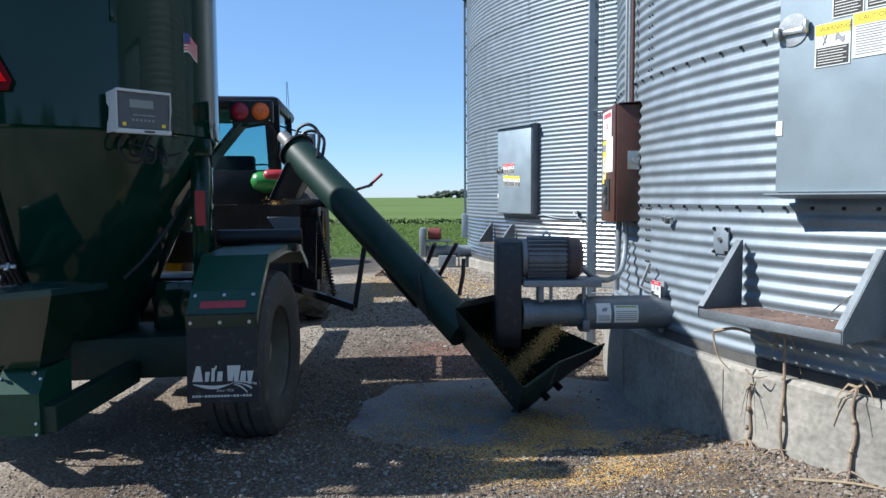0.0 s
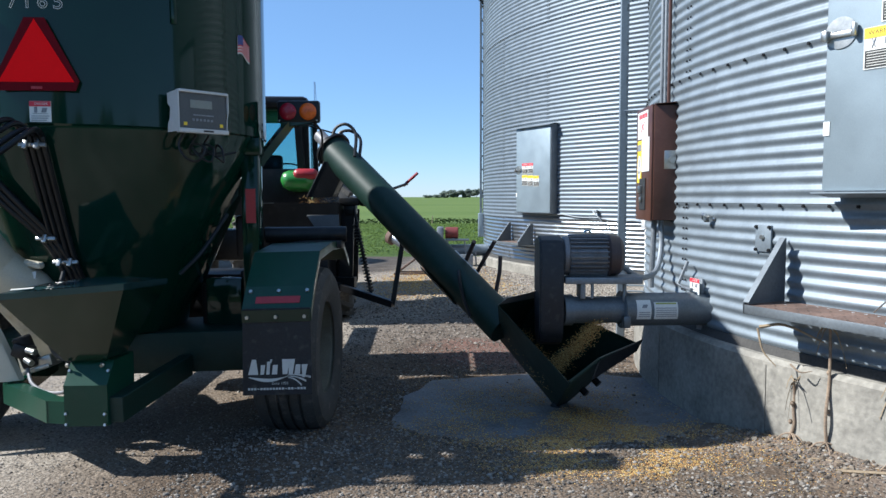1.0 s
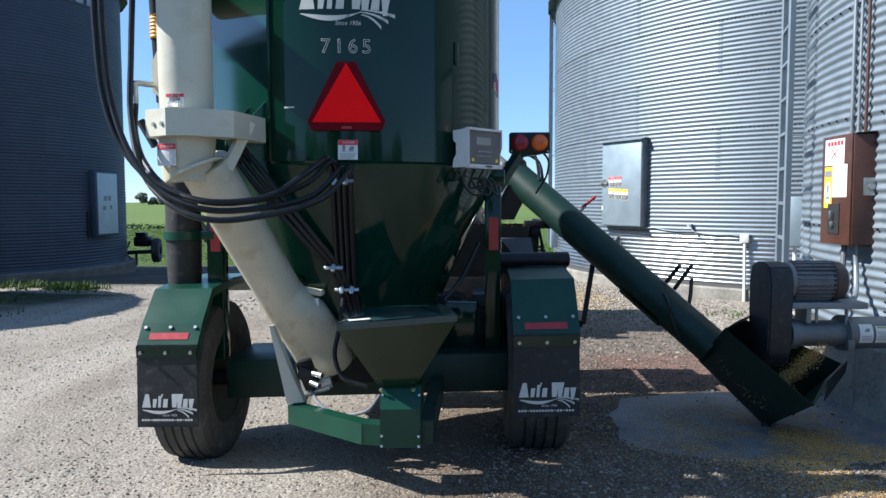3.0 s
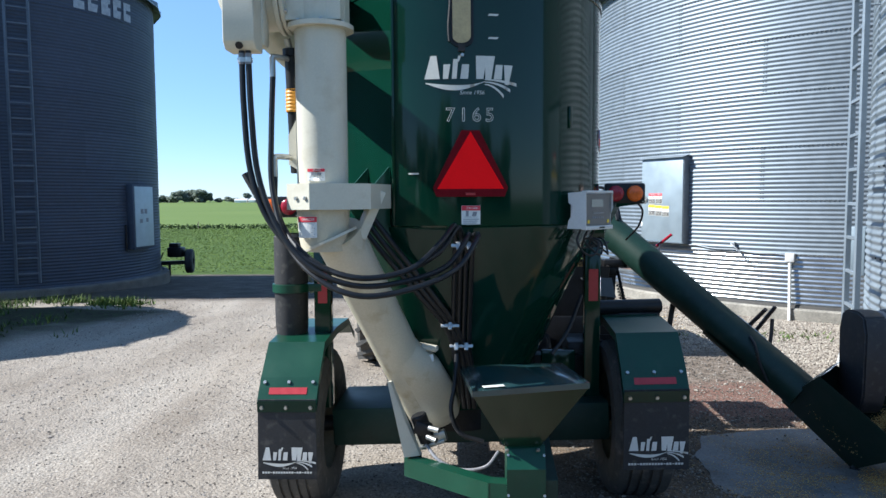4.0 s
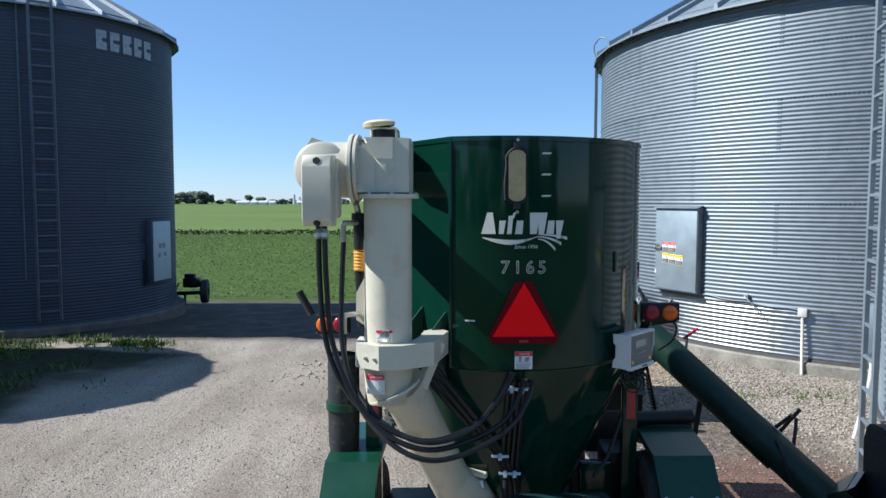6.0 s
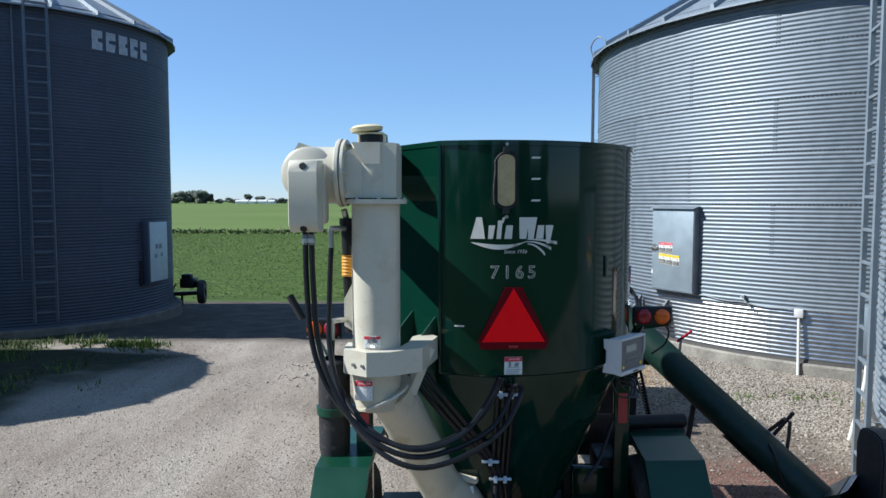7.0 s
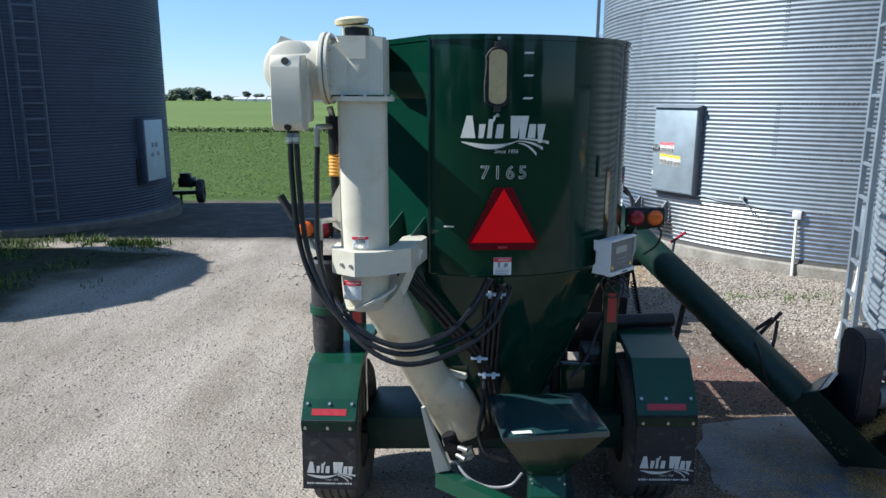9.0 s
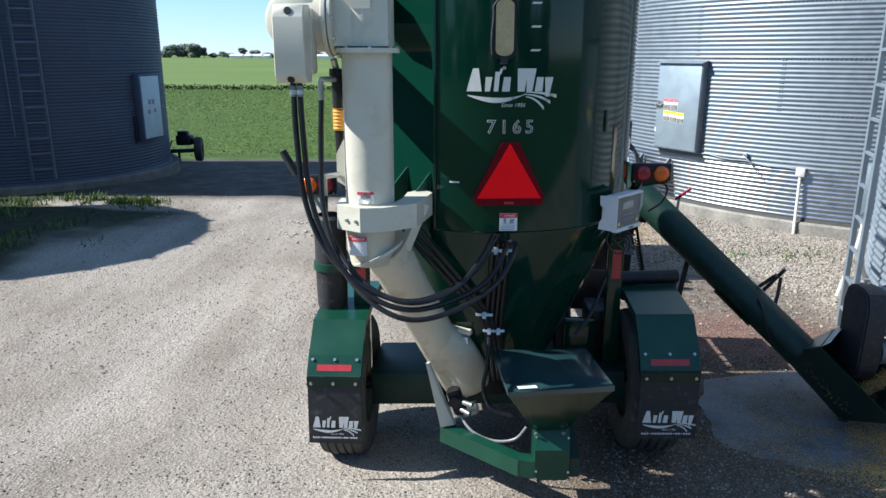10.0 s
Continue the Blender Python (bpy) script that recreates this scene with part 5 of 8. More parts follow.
loft(bm, [(LO1 - ld * 0.60, bx_ * 0.119, by_ * 0.119), (LO1 - ld * 0.50 + bx_ * 0.016, bx_ * 0.134, by_ * 0.121), (LO1 - ld * 0.42 + bx_ * 0.040, bx_ * 0.155, by_ * 0.122), (LO1 - ld * 0.22 + bx_ * 0.052, bx_ * 0.164, by_ * 0.122), (LO1 - ld * 0.06 + bx_ * 0.050, bx_ * 0.160, by_ * 0.122), (LO1 + bx_ * 0.045, bx_ * 0.140, by_ * 0.110)])
boot = part("inlet_boot", bm, CREAM_STAINED, lower, "stained cream boot that widens at the tube's foot", 40)
bm = B()
bar(bm, BRK + Vector((-0.085, 0.02, 0.014)), BRK + Vector((0.070, -0.01, -0.008)), 0.050, 0.034, 0.010)
part("top_bracket", bm, CREAM, boot)
bm = B()
plate(bm, [BRK + Vector((-0.05, -0.01, -0.055)), BRK + Vector((0.04, -0.015, -0.040)), BRK + Vector((0.045, -0.03, -0.075)), BRK + Vector((0.0, -0.03, -0.085))], (0.003, -0.006, 0.006))
part("lip", bm, WHITE, boot, "bright bent lip")
for q_ in (0.47, 0.33, 0.19):
    bolt(boot, LO1 - ld * q_ - bx_ * 0.118 + Vector((0.02, -0.06, 0)), (-0.5, -0.8, 0.2), 0.018)
bm = B()
cyl(bm, MO + Vector((-0.035, -0.05, 0.09)), MO + Vector((0.02, -0.04, -0.07)), 0.046, n=20, bev=0.008)
box(bm, MO + Vector((-0.005, -0.075, 0.02)), (0.095, 0.07, 0.075), ry=20, bev=0.012)
motor_h = part("hydraulic_motor", bm, BLACK, lower, "black hydraulic motor")
for p_, q_ in (((0.03, -0.10, 0.03), (0.09, -0.13, 0.025)), ((0.02, -0.10, -0.02), (0.075, -0.14, -0.03))):
    bm = B()
    cyl(bm, MO + Vector(p_), MO + Vector(q_), 0.016, n=12, bev=0.002)
    part("hose_fitting", bm, ZINC, motor_h, "zinc hose fitting")
bm = B()
box(bm, MO + Vector((0.035, 0.0, -0.085)), (0.17, 0.13, 0.022), ry=-18, bev=0.004)
box(bm, MO + Vector((0.075, -0.03, -0.045)), (0.10, 0.05, 0.06), ry=-18, bev=0.006)
part("bearing_block", bm, ZINC, lower, "bright steel bearing block")
bm = B()
plate(bm, [MO + Vector((-0.075, -0.05, 0.06)), MO + Vector((-0.055, -0.05, 0.06)), MO + Vector((0.0, -0.06, -0.10)), MO + Vector((-0.03, -0.06, -0.11))], (0.0, 0.02, 0))
part("side_plate", bm, CREAM, lower)
bm = B()
pipe(bm, [MO + Vector((0.0, -0.06, -0.06)), (-2.37, 3.44, 0.455), (-2.24, 3.38, 0.425), (-2.11, 3.35, 0.455), (-2.04, 3.35, 0.54)], 0.009, 8)
part("grease_hose", bm, MOTOR_GREY, lower, "thin grey grease hose")

# lift cylinder with its coiled sleeve
bm = B()
cyl(bm, (-3.065, 3.06, 2.66), (-3.05, 3.09, 2.58), 0.016, n=14)
part("cylinder_rod", bm, ZINC, mixer, "chrome cylinder rod")
bm = B()
cyl(bm, (-3.05, 3.09, 2.60), (-3.04, 3.13, 2.02), 0.036, n=18, bev=0.004)
cyl(bm, (-3.05, 3.09, 2.615), (-3.05, 3.09, 2.58), 0.044, n=18)
lift_cyl = part("lift_cylinder", bm, BLACK, mixer, "black hydraulic lift cylinder")
bm = B()
lathe(bm, [(0.0375 + 0.003 * (i % 2), 2.315 + i * 0.0085) for i in range(14)], (-3.048, 3.105, 0), n=20)
part("orange_coil", bm, material("orange_coil_guard", (0.58, 0.26, 0.02), 0.5, scale=30, vary=0.1), lift_cyl, "orange coil guard")
for z in (2.57, 2.10):
    bm = B()
    pipe(bm, [(-3.12, 3.0, z - 0.10), (-3.12, 3.0, z - 0.02), (-3.115, 3.005, z - 0.005), (-3.06, 3.06, z - 0.005)], 0.014, 10, 3)
    part("hose_elbow", bm, ZINC, lift_cyl, "zinc hose elbow")

# hydraulic hoses
hose_paths = [
    [(-3.207, 2.82, 2.56), (-3.203, 2.82, 2.30), (-3.180, 2.82, 2.02), (-3.095, 2.79, 1.80), (-2.93, 2.735, 1.635), (-2.70, 2.72, 1.545), (-2.50, 2.85, 1.555), (-2.34, 3.05, 1.63), (-2.255, 3.21, 1.74), (-2.238, 3.290, 1.695), (-2.238, 3.310, 1.647), (-2.250, 3.440, 1.37), (-2.259, 3.585, 1.063), (-2.235, 3.68, 0.86), (-2.215, 3.74, 0.70)],
    [(-3.178, 2.82, 2.56), (-3.170, 2.82, 2.28), (-3.145, 2.82, 2.0), (-3.05, 2.77, 1.77), (-2.90, 2.715, 1.60), (-2.70, 2.69, 1.515), (-2.50, 2.79, 1.515), (-2.30, 2.98, 1.57), (-2.20, 3.16, 1.70), (-2.208, 3.290, 1.695), (-2.208, 3.310, 1.647), (-2.220, 3.440, 1.37), (-2.229, 3.585, 1.063), (-2.205, 3.68, 0.86), (-2.185, 3.74, 0.70)],
    [(-3.12, 3.0, 2.00), (-3.11, 2.97, 1.86), (-3.02, 2.86, 1.72), (-2.86, 2.74, 1.60), (-2.66, 2.70, 1.545), (-2.46, 2.84, 1.57), (-2.33, 3.02, 1.68), (-2.27, 3.19, 1.755), (-2.268, 3.290, 1.695), (-2.268, 3.310, 1.647), (-2.280, 3.440, 1.37), (-2.289, 3.585, 1.063), (-2.265, 3.68, 0.86), (-2.245, 3.74, 0.70)],
    [(-3.12, 3.0, 2.47), (-3.13, 2.99, 2.2), (-3.12, 2.95, 1.95), (-3.03, 2.84, 1.70), (-2.86, 2.71, 1.545), (-2.66, 2.67, 1.470), (-2.44, 2.78, 1.49), (-2.25, 2.98, 1.56), (-2.15, 3.16, 1.70), (-2.178, 3.290, 1.695), (-2.178, 3.310, 1.647), (-2.190, 3.440, 1.37), (-2.199, 3.585, 1.063), (-2.175, 3.68, 0.86), (-2.155, 3.74, 0.70)],
]
for pts in hose_paths:
    bm = B()
    pipe(bm, pts, 0.0135, 10, 6)
    part("hydraulic_hose", bm, HOSE, mixer, "black rubber hydraulic hose")
bm = B()
pipe(bm, [(-2.27, 3.60, 1.02), (-2.28, 3.52, 0.86), (-2.30, 3.48, 0.72), (-2.25, 3.46, 0.60), (-2.12, 3.44, 0.56)], 0.013, 10, 5)
part("hydraulic_hose", bm, HOSE, mixer, "black rubber hydraulic hose")
for x, y, z in ((-3.207, 2.82, 2.515), (-3.178, 2.82, 2.515)):
    bm = B()
    cyl(bm, (x, y, z - 0.02), (x, y, z + 0.03), 0.0155, n=12, bev=0.002)
    fit_ = part("hose_fitting", bm, MOTOR_GREY, mixer, "zinc hose fitting")
    bm = B()
    cyl(bm, (x, y, z - 0.01), (x, y, z + 0.01), 0.020, n=6)
    part("hex_nut", bm, ZINC, fit_)
# second bundle down the cone from behind the auger tube
for k in range(3):
    bm = B()
    e = 0.030 * k
    pipe(bm, [(-2.78 + e, 3.30, 1.78 + 0.02 * k), (-2.66 + e, 3.33, 1.62 + 0.02 * k), (-2.46 + e, 3.43, 1.36 + 0.01 * k), (-2.335 + e, 3.525, 1.19), (-2.275 + e, 3.60, 1.02), (-2.25 + e, 3.68, 0.84), (-2.23 + e, 3.74, 0.66)], 0.016, 10, 5)
    part("hydraulic_hose", bm, HOSE, mixer, "black rubber hydraulic hose")
# pale clamps across both bundles
for x, y, z, n_h in ((-2.223, 3.290, 1.647, 4), (-2.304, 3.503, 1.19, 3), (-2.244, 3.566, 1.063, 4)):
    bm = B()
    box(bm, (x, y, z), (0.030 * n_h + 0.012, 0.016, 0.018), rx=-25, bev=0.003)
    strap = part("hose_clamp", bm, ZINC, mixer, "silver hose clamp")
    for k in range(n_h // 2):
        bm = B()
        box(bm, (x + 0.056 * (k - (n_h // 2 - 1) / 2), y - 0.010, z), (0.022, 0.020, 0.042), rx=-25, bev=0.003)
        part("clamp_block", bm, ZINC, strap)
    bolt(strap, (x, y - 0.016, z), (0, -1, -0.4), 0.012)

# swinging intake auger on the right
P0, P1 = Vector((-1.179, 5.637, 1.739)), Vector((0.394, 4.345, 0.257))
AU = (P1 - P0).normalized()
AW = Vector((AU.y, -AU.x, 0)).normalized()
AN = AU.cross(AW)
AN = AN if AN.z > 0 else -AN


def au(u, w_, n_):
    """A place by the intake auger's own axes, from its foot."""
    return P1 + AU * u + AW * w_ + AN * n_


LEN = (P1 - P0).length
bm = B()
cyl(bm, au(-LEN - 0.06, 0, 0), au(-0.47, 0, 0), 0.126, n=36)
intake = part("intake_auger", bm, GREEN_DUSTY_SHADED, mixer, "dark green sloping intake auger tube")
bm = B()
cyl(bm, au(-LEN - 0.07, 0, 0), au(-LEN - 0.05, 0, 0), 0.150, n=32)
cyl(bm, au(-LEN - 0.16, 0, 0), au(-LEN - 0.07, 0, 0), 0.07, n=20, bev=0.01)
part("end_plate", bm, BLACK, intake)
bm = B()
cyl(bm, au(-LEN - 0.28, 0, 0.0), au(-LEN - 0.14, 0, 0.0), 0.052, n=20, bev=0.008)
part("hydraulic_motor", bm, MOTOR_GREY, intake)
for k in (0, 1):
    bm = B()
    s0 = au(-LEN - 0.10, 0.02 - 0.05 * k, 0.06)
    pipe(bm, [s0, s0 + Vector((0.03, 0.02, 0.10 - 0.03 * k)), s0 + Vector((0.12, 0.0, 0.13 - 0.05 * k)), s0 + Vector((0.20, -0.04, 0.05 - 0.04 * k)), au(-LEN + 0.22, 0.04 - 0.05 * k, 0.12)], 0.013, 8)
    part("hose", bm, HOSE, intake)
# spout under the head
bm = B()
sp0 = au(-LEN + 0.06, 0, -0.06)
for a, b in (((-0.10, -0.10), (0.10, -0.10)), ((0.10, -0.10), (0.10, 0.10)), ((0.10, 0.10), (-0.10, 0.10)), ((-0.10, 0.10), (-0.10, -0.10))):
    plate(bm, [sp0 + Vector((a[0], a[1], 0.02)), sp0 + Vector((b[0], b[1], 0.02)), sp0 + Vector((b[0] - 0.14, b[1], -0.26)), sp0 + Vector((a[0] - 0.14, a[1], -0.26))], Vector((a[1] + b[1], a[0] + b[0], 0)) * 0.02 + Vector((0.002, 0.002, 0)))
part("spout", bm, BLACK, intake, "black angled discharge spout")
# trough at the foot
bm = B()
t_ = 0.006
ta, tb, tc, td_ = (Vector(p) for p in ((0.033, 4.196, 0.743), (0.406, 3.830, 0.367), (0.430, 4.520, 0.022), (0.085, 4.860, 0.395)))
fa_, fe_, fc2_, fd2_ = (Vector(p) for p in ((0.300, 4.560, 0.735), (0.964, 4.581, 0.432), (0.500, 4.580, 0.030), (0.215, 4.965, 0.405)))
fm_ = tb.lerp(fe_, 0.40) + Vector((0, 0, 0.035))
plate(bm, [ta, tb, tc, td_], AW * t_)
plate(bm, [fa_, fe_, fc2_, fd2_], -AW * t_)
plate(bm, [td_, tc, fc2_, fd2_], -AN * t_)
plate(bm, [tc, tb, fm_, fe_, fc2_], AU * t_)
plate(bm, [td_, ta, fa_, fd2_], -AU * t_)
bar(bm, tb, fm_, 0.016, 0.016)
bar(bm, fm_, fe_, 0.016, 0.016)
trough = part("intake_trough", bm, GREEN_DUSTY_SHADED, intake, "dark green open feed trough", 10)
bm = B()
plate(bm, [fm_, fe_ + Vector((0.035, 0.02, 0.02)), fe_ + Vector((-0.02, -0.06, -0.035)), tb.lerp(fe_, 0.28) + Vector((0.01, 0, -0.05))], AU * 0.008)
part("end_lip", bm, BLACK, trough, "worn black lip of the trough's end")
for p_ in (tc + Vector((-0.012, -0.03, 0.012)), tc.lerp(fe_, 0.30) + Vector((0.01, -0.01, -0.01)), tc.lerp(fe_, 0.45) + Vector((0.01, -0.01, -0.01))):
    bm = B()
    cyl(bm, p_ - AU * 0.02, p_ + AU * 0.04, 0.024, n=14)
    part("foot_boss", bm, BLACK, trough)
bm = B()
plate(bm, [ta, fa_, fa_ + Vector((0.10, 0.02, 0.065)), ta + Vector((0.045, -0.02, 0.04))], AN * 0.004)
part("top_flap", bm, GALV_DULL, trough)
for foot, mid_, tip in (((-0.215, 5.03, 0.80), (-0.15, 4.86, 0.97), (-0.102, 4.731, 1.093)), ((-0.09, 5.03, 0.83), (-0.01, 4.97, 0.98), (0.045, 4.925, 1.082)), ((0.06, 5.06, 0.70), (0.09, 5.09, 0.85), (0.095, 5.093, 0.963))):
    bm = B()
    pipe(bm, [foot, mid_, tip], 0.015, 8, 0)
    part("handle", bm, MOTOR_END, intake)
bm = B()
decal(bm, [rect(0, 0, 0.26, 0.05)], flat_at(au(-1.0, -0.02, 0.1235), AU, AW))
part("sticker", bm, PLASTIC, intake)
bm = B()
pipe(bm, [au(-LEN + 0.62, -0.05, 0.10), (-0.62, 5.62, 1.50)], 0.011, 8, 0)
rod = part("latch_rod", bm, BLACK, intake)
bm = B()
pipe(bm, [(-0.65, 5.63, 1.485), (-0.534, 5.597, 1.585)], 0.012, 8, 0)
part("red_grip", bm, LENS_RED, rod, "red rubber grip")
bm = B()
v_rows = []
for u in (-1.22, -0.86):
    v_rows.append([bm.verts.new(au(u, 0.142 * math.cos(a), 0.142 * math.sin(a))) for a in [radians(-35 - 110 * i / 16) for i in range(17)]])
for i in range(16):
    bm.faces.new((v_rows[0][i], v_rows[0][i + 1], v_rows[1][i + 1], v_rows[1][i]))
bmesh.ops.solidify(bm, geom=bm.faces[:], thickness=0.006)
part("wear_saddle", bm, GREEN_DUSTY_SHADED, intake, "bent wear plate clamped under the tube")
bm = B()
pipe(bm, [(-0.20, 4.94, 0.93), au(-0.90, 0.13, 0.10), au(-0.78, 0.15, 0.02), au(-0.66, 0.145, -0.05)], 0.011, 8, 4)
part("linkage_rod", bm, BLACK, intake)
# stand, prop and spring under the tube
bm = B()
box(bm, (-1.05, 5.46, 1.36), (0.16, 0.16, 0.06), bev=0.008)
box(bm, (-1.05, 5.46, 1.30), (0.09, 0.12, 0.08), bev=0.008)
plate(bm, [(-1.11, 5.44, 1.30), (-1.02, 5.44, 1.30), (-1.04, 5.44, 0.72), (-1.15, 5.44, 0.72)], (0, 0.02, 0))
plate(bm, [(-1.10, 5.58, 1.30), (-1.00, 5.58, 1.30), (-1.02, 5.58, 0.72), (-1.22, 5.58, 0.72)], (0, 0.02, 0))
bar(bm, (-1.60, 5.50, 0.74), (-1.02, 5.46, 0.73), 0.08, 0.08)
swing = part("swing_post", bm, BLACK, mixer, "black A-shaped pivot post of the intake auger")
bm = B()
bar(bm, (-1.05, 5.52, 1.38), au(-LEN + 0.50, 0.0, -0.12), 0.07, 0.05)
bar(bm, (-0.98, 5.50, 1.38), (-0.92, 5.50, 1.40), 0.03, 0.03)
part("hinge_block", bm, BLACK, swing)
bm = B()
bar(bm, (-1.20, 5.30, 0.74), (-0.70, 5.167, 0.60), 0.05, 0.05)
bar(bm, (-0.70, 5.167, 0.60), (-0.625, 5.20, 1.06), 0.035, 0.035)
part("prop_frame", bm, BLACK, mixer)
bm = B()
s0, s1 = Vector((-1.005, 5.40, 1.20)), Vector((-0.885, 5.34, 0.67))
x_, y_ = frame_of(s1 - s0)[:2]
pipe(bm, [s0 + (s1 - s0) * (i / 150) + (x_ * math.cos(i * 0.9) + y_ * math.sin(i * 0.9)) * 0.024 for i in range(151)], 0.0055, 5, 0)
cyl(bm, s0 + Vector((-0.01, 0, 0.10)), s1 + Vector((0.005, 0, -0.03)), 0.012, n=10)
part("coil_spring", bm, BLACK, mixer)
# black block added under the tank to stand for the dark space there
bm = B()
box(bm, (-2.05, 5.04, 0.64), (0.86, 0.36, 0.46), bev=0.05)
cyl(bm, (-2.50, 5.04, 0.64), (-1.60, 5.04, 0.64), 0.22, n=28, bev=0.02)
part("mill_housing", bm, BLACK, mixer, "black rounded block added to fill the dark space under the tank")
# mill box that takes the grain
bm = B()
for (xa, ya), (xb, yb) in (((-1.75, 5.25), (-1.15, 5.25)), ((-1.15, 5.25), (-1.15, 5.95)), ((-1.15, 5.95), (-1.75, 5.95)), ((-1.75, 5.95), (-1.75, 5.25))):
    plate(bm, [(xa, ya, 0.95), (xb, yb, 0.95), (xb + (0.04 if xb > -1.5 else -0.04), yb, 1.35), (xa + (0.04 if xa > -1.5 else -0.04), ya, 1.35)], (0.006, 0.006, 0))
box(bm, (-1.5, 5.6, 0.78), (0.62, 0.72, 0.36), bev=0.02)
part("mill_box", bm, BLACK, mixer, "black grain mill box")
bm = B()
plate(bm, [(-1.34, 5.20, 1.26), (-1.10, 5.20, 1.26), (-1.08, 5.12, 1.12), (-1.24, 5.12, 1.14)], (0, 0.008, 0.004))
part("mill_guard", bm, material("dark_grey_sheet", (0.07, 0.07, 0.068), 0.6, scale=8, vary=0.2), mixer)

# ---- tractor ----
tractor = thing("tractor", (-2.55, 8.4, 0), "green farm tractor with a glazed cab and yellow wheels", "tractor")
for x, o in ((-1.70, 1), (-3.40, -1)):
    wheel(x, 8.15, 0.84, 0.84, 0.42, RIM_YELLOW, tractor, lugs=22, out=o, name="rear_wheel", label="large lugged tractor tyre")
for x, o in ((-2.05, 1), (-3.15, -1)):
    wheel(x, 10.75, 0.58, 0.58, 0.32, RIM_YELLOW, tractor, lugs=18, out=o, name="front_wheel", label="lugged tractor front tyre")
bm = B()
box(bm, (-2.55, 8.2, 0.85), (1.5, 0.36, 0.36), bev=0.04)
box(bm, (-2.55, 9.3, 0.95), (0.55, 2.6, 0.5), bev=0.05)
part("chassis", bm, BLACK, tractor)
bm = B()
box(bm, (-2.55, 10.4, 1.45), (0.75, 1.7, 0.62), bev=0.10)
part("hood", bm, TRACTOR_GREEN, tractor, "bright green tractor hood")
for x, y in ((-2.05, 7.43), (-3.10, 7.43)):
    bm = B()
    box(bm, (x, y + 0.25, 1.56), (0.34, 0.75, 0.20), rx=-4, bev=0.085)
    f = part("rear_fender", bm, TRACTOR_GREEN, tractor, "rounded bright green wheel fender", 60)
    bm = B()
    box(bm, (x + 0.095, y - 0.08, 1.640), (0.26, 0.12, 0.115), bev=0.05)
    part("tail_light", bm, RED, f, "rounded red tail light", 60)
bm = B()
box(bm, (-2.55, 7.78, 1.46), (1.16, 0.06, 0.50), bev=0.01)
part("cab_rear_panel", bm, BLACK, tractor)
bm = B()
bar(bm, (-2.03, 7.78, 1.60), (-2.07, 7.72, 2.42), 0.14, 0.08)
part("cab_post", bm, BLACK, tractor)
bm = B()
box(bm, (-1.60, 7.68, 2.0), (0.075, 0.05, 0.20), bev=0.012)
part("mirror", bm, GALV_DARKENED, tractor, "small grey side mirror")
bm = B()
pipe(bm, [(-1.60, 7.70, 2.08), (-1.98, 7.85, 2.20)], 0.010, 6, 0)
part("mirror_arm", bm, BLACK, tractor)
for x in (-1.98, -3.12):
    for y, yt in ((7.85, 7.75), (9.1, 9.0)):
        bm = B()
        bar(bm, (x, y, 1.25), (x * 0.98 - 0.05, yt, 2.42), 0.07, 0.07)
        part("cab_post", bm, BLACK, tractor)
bm = B()
box(bm, (-2.55, 7.80, 1.35), (1.2, 0.08, 0.30), bev=0.01)
part("cab_sill", bm, BLACK, tractor)
bm = B()
box(bm, (-2.60, 8.55, 2.44), (1.30, 1.65, 0.14), bev=0.06)
part("cab_roof", bm, BLACK, tractor, "dark cab roof")
bm = B()
box(bm, (-2.55, 7.83, 1.93), (1.04, 0.008, 0.85), bev=0)
part("cab_glass", bm, GLASS, tractor, "clear greenish cab window").visible_shadow = False
bm = B()
box(bm, (-2.55, 9.08, 2.0), (1.04, 0.008, 0.95), bev=0)
part("cab_glass", bm, GLASS, tractor, "clear greenish cab window").visible_shadow = False
for x in (-2.0, -3.1):
    bm = B()
    box(bm, (x, 8.45, 2.0), (0.008, 1.15, 0.95), bev=0)
    part("cab_glass", bm, GLASS, tractor, "clear greenish cab window").visible_shadow = False
bm = B()
box(bm, (-2.55, 8.55, 1.35), (0.5, 0.5, 0.12), bev=0.04)
box(bm, (-2.55, 8.33, 1.62), (0.48, 0.12, 0.55), bev=0.04)
part("seat", bm, BLACK, tractor)
bm = B()
lathe(bm, [(0.20, 0.0), (0.215, 0.012), (0.20, 0.024), (0.188, 0.012), (0.20, 0.0)], (-2.35, 8.95, 1.72), (0, -0.5, 0.85), 28)
pipe(bm, [(-2.35, 9.05, 1.45), (-2.35, 8.95, 1.73)], 0.02, 8, 0)
part("steering_wheel", bm, BLACK, tractor)
tractor.rotation_euler[2] = radians(7)
for k in (0, 1):
    bm = B()
    pipe(bm, [(-1.88 - 0.03 * k, 8.1, 2.30), (-1.90 - 0.01 * k, 8.1, 2.72)], 0.0028, 5, 0)
    part("antenna", bm, BLACK, tractor)

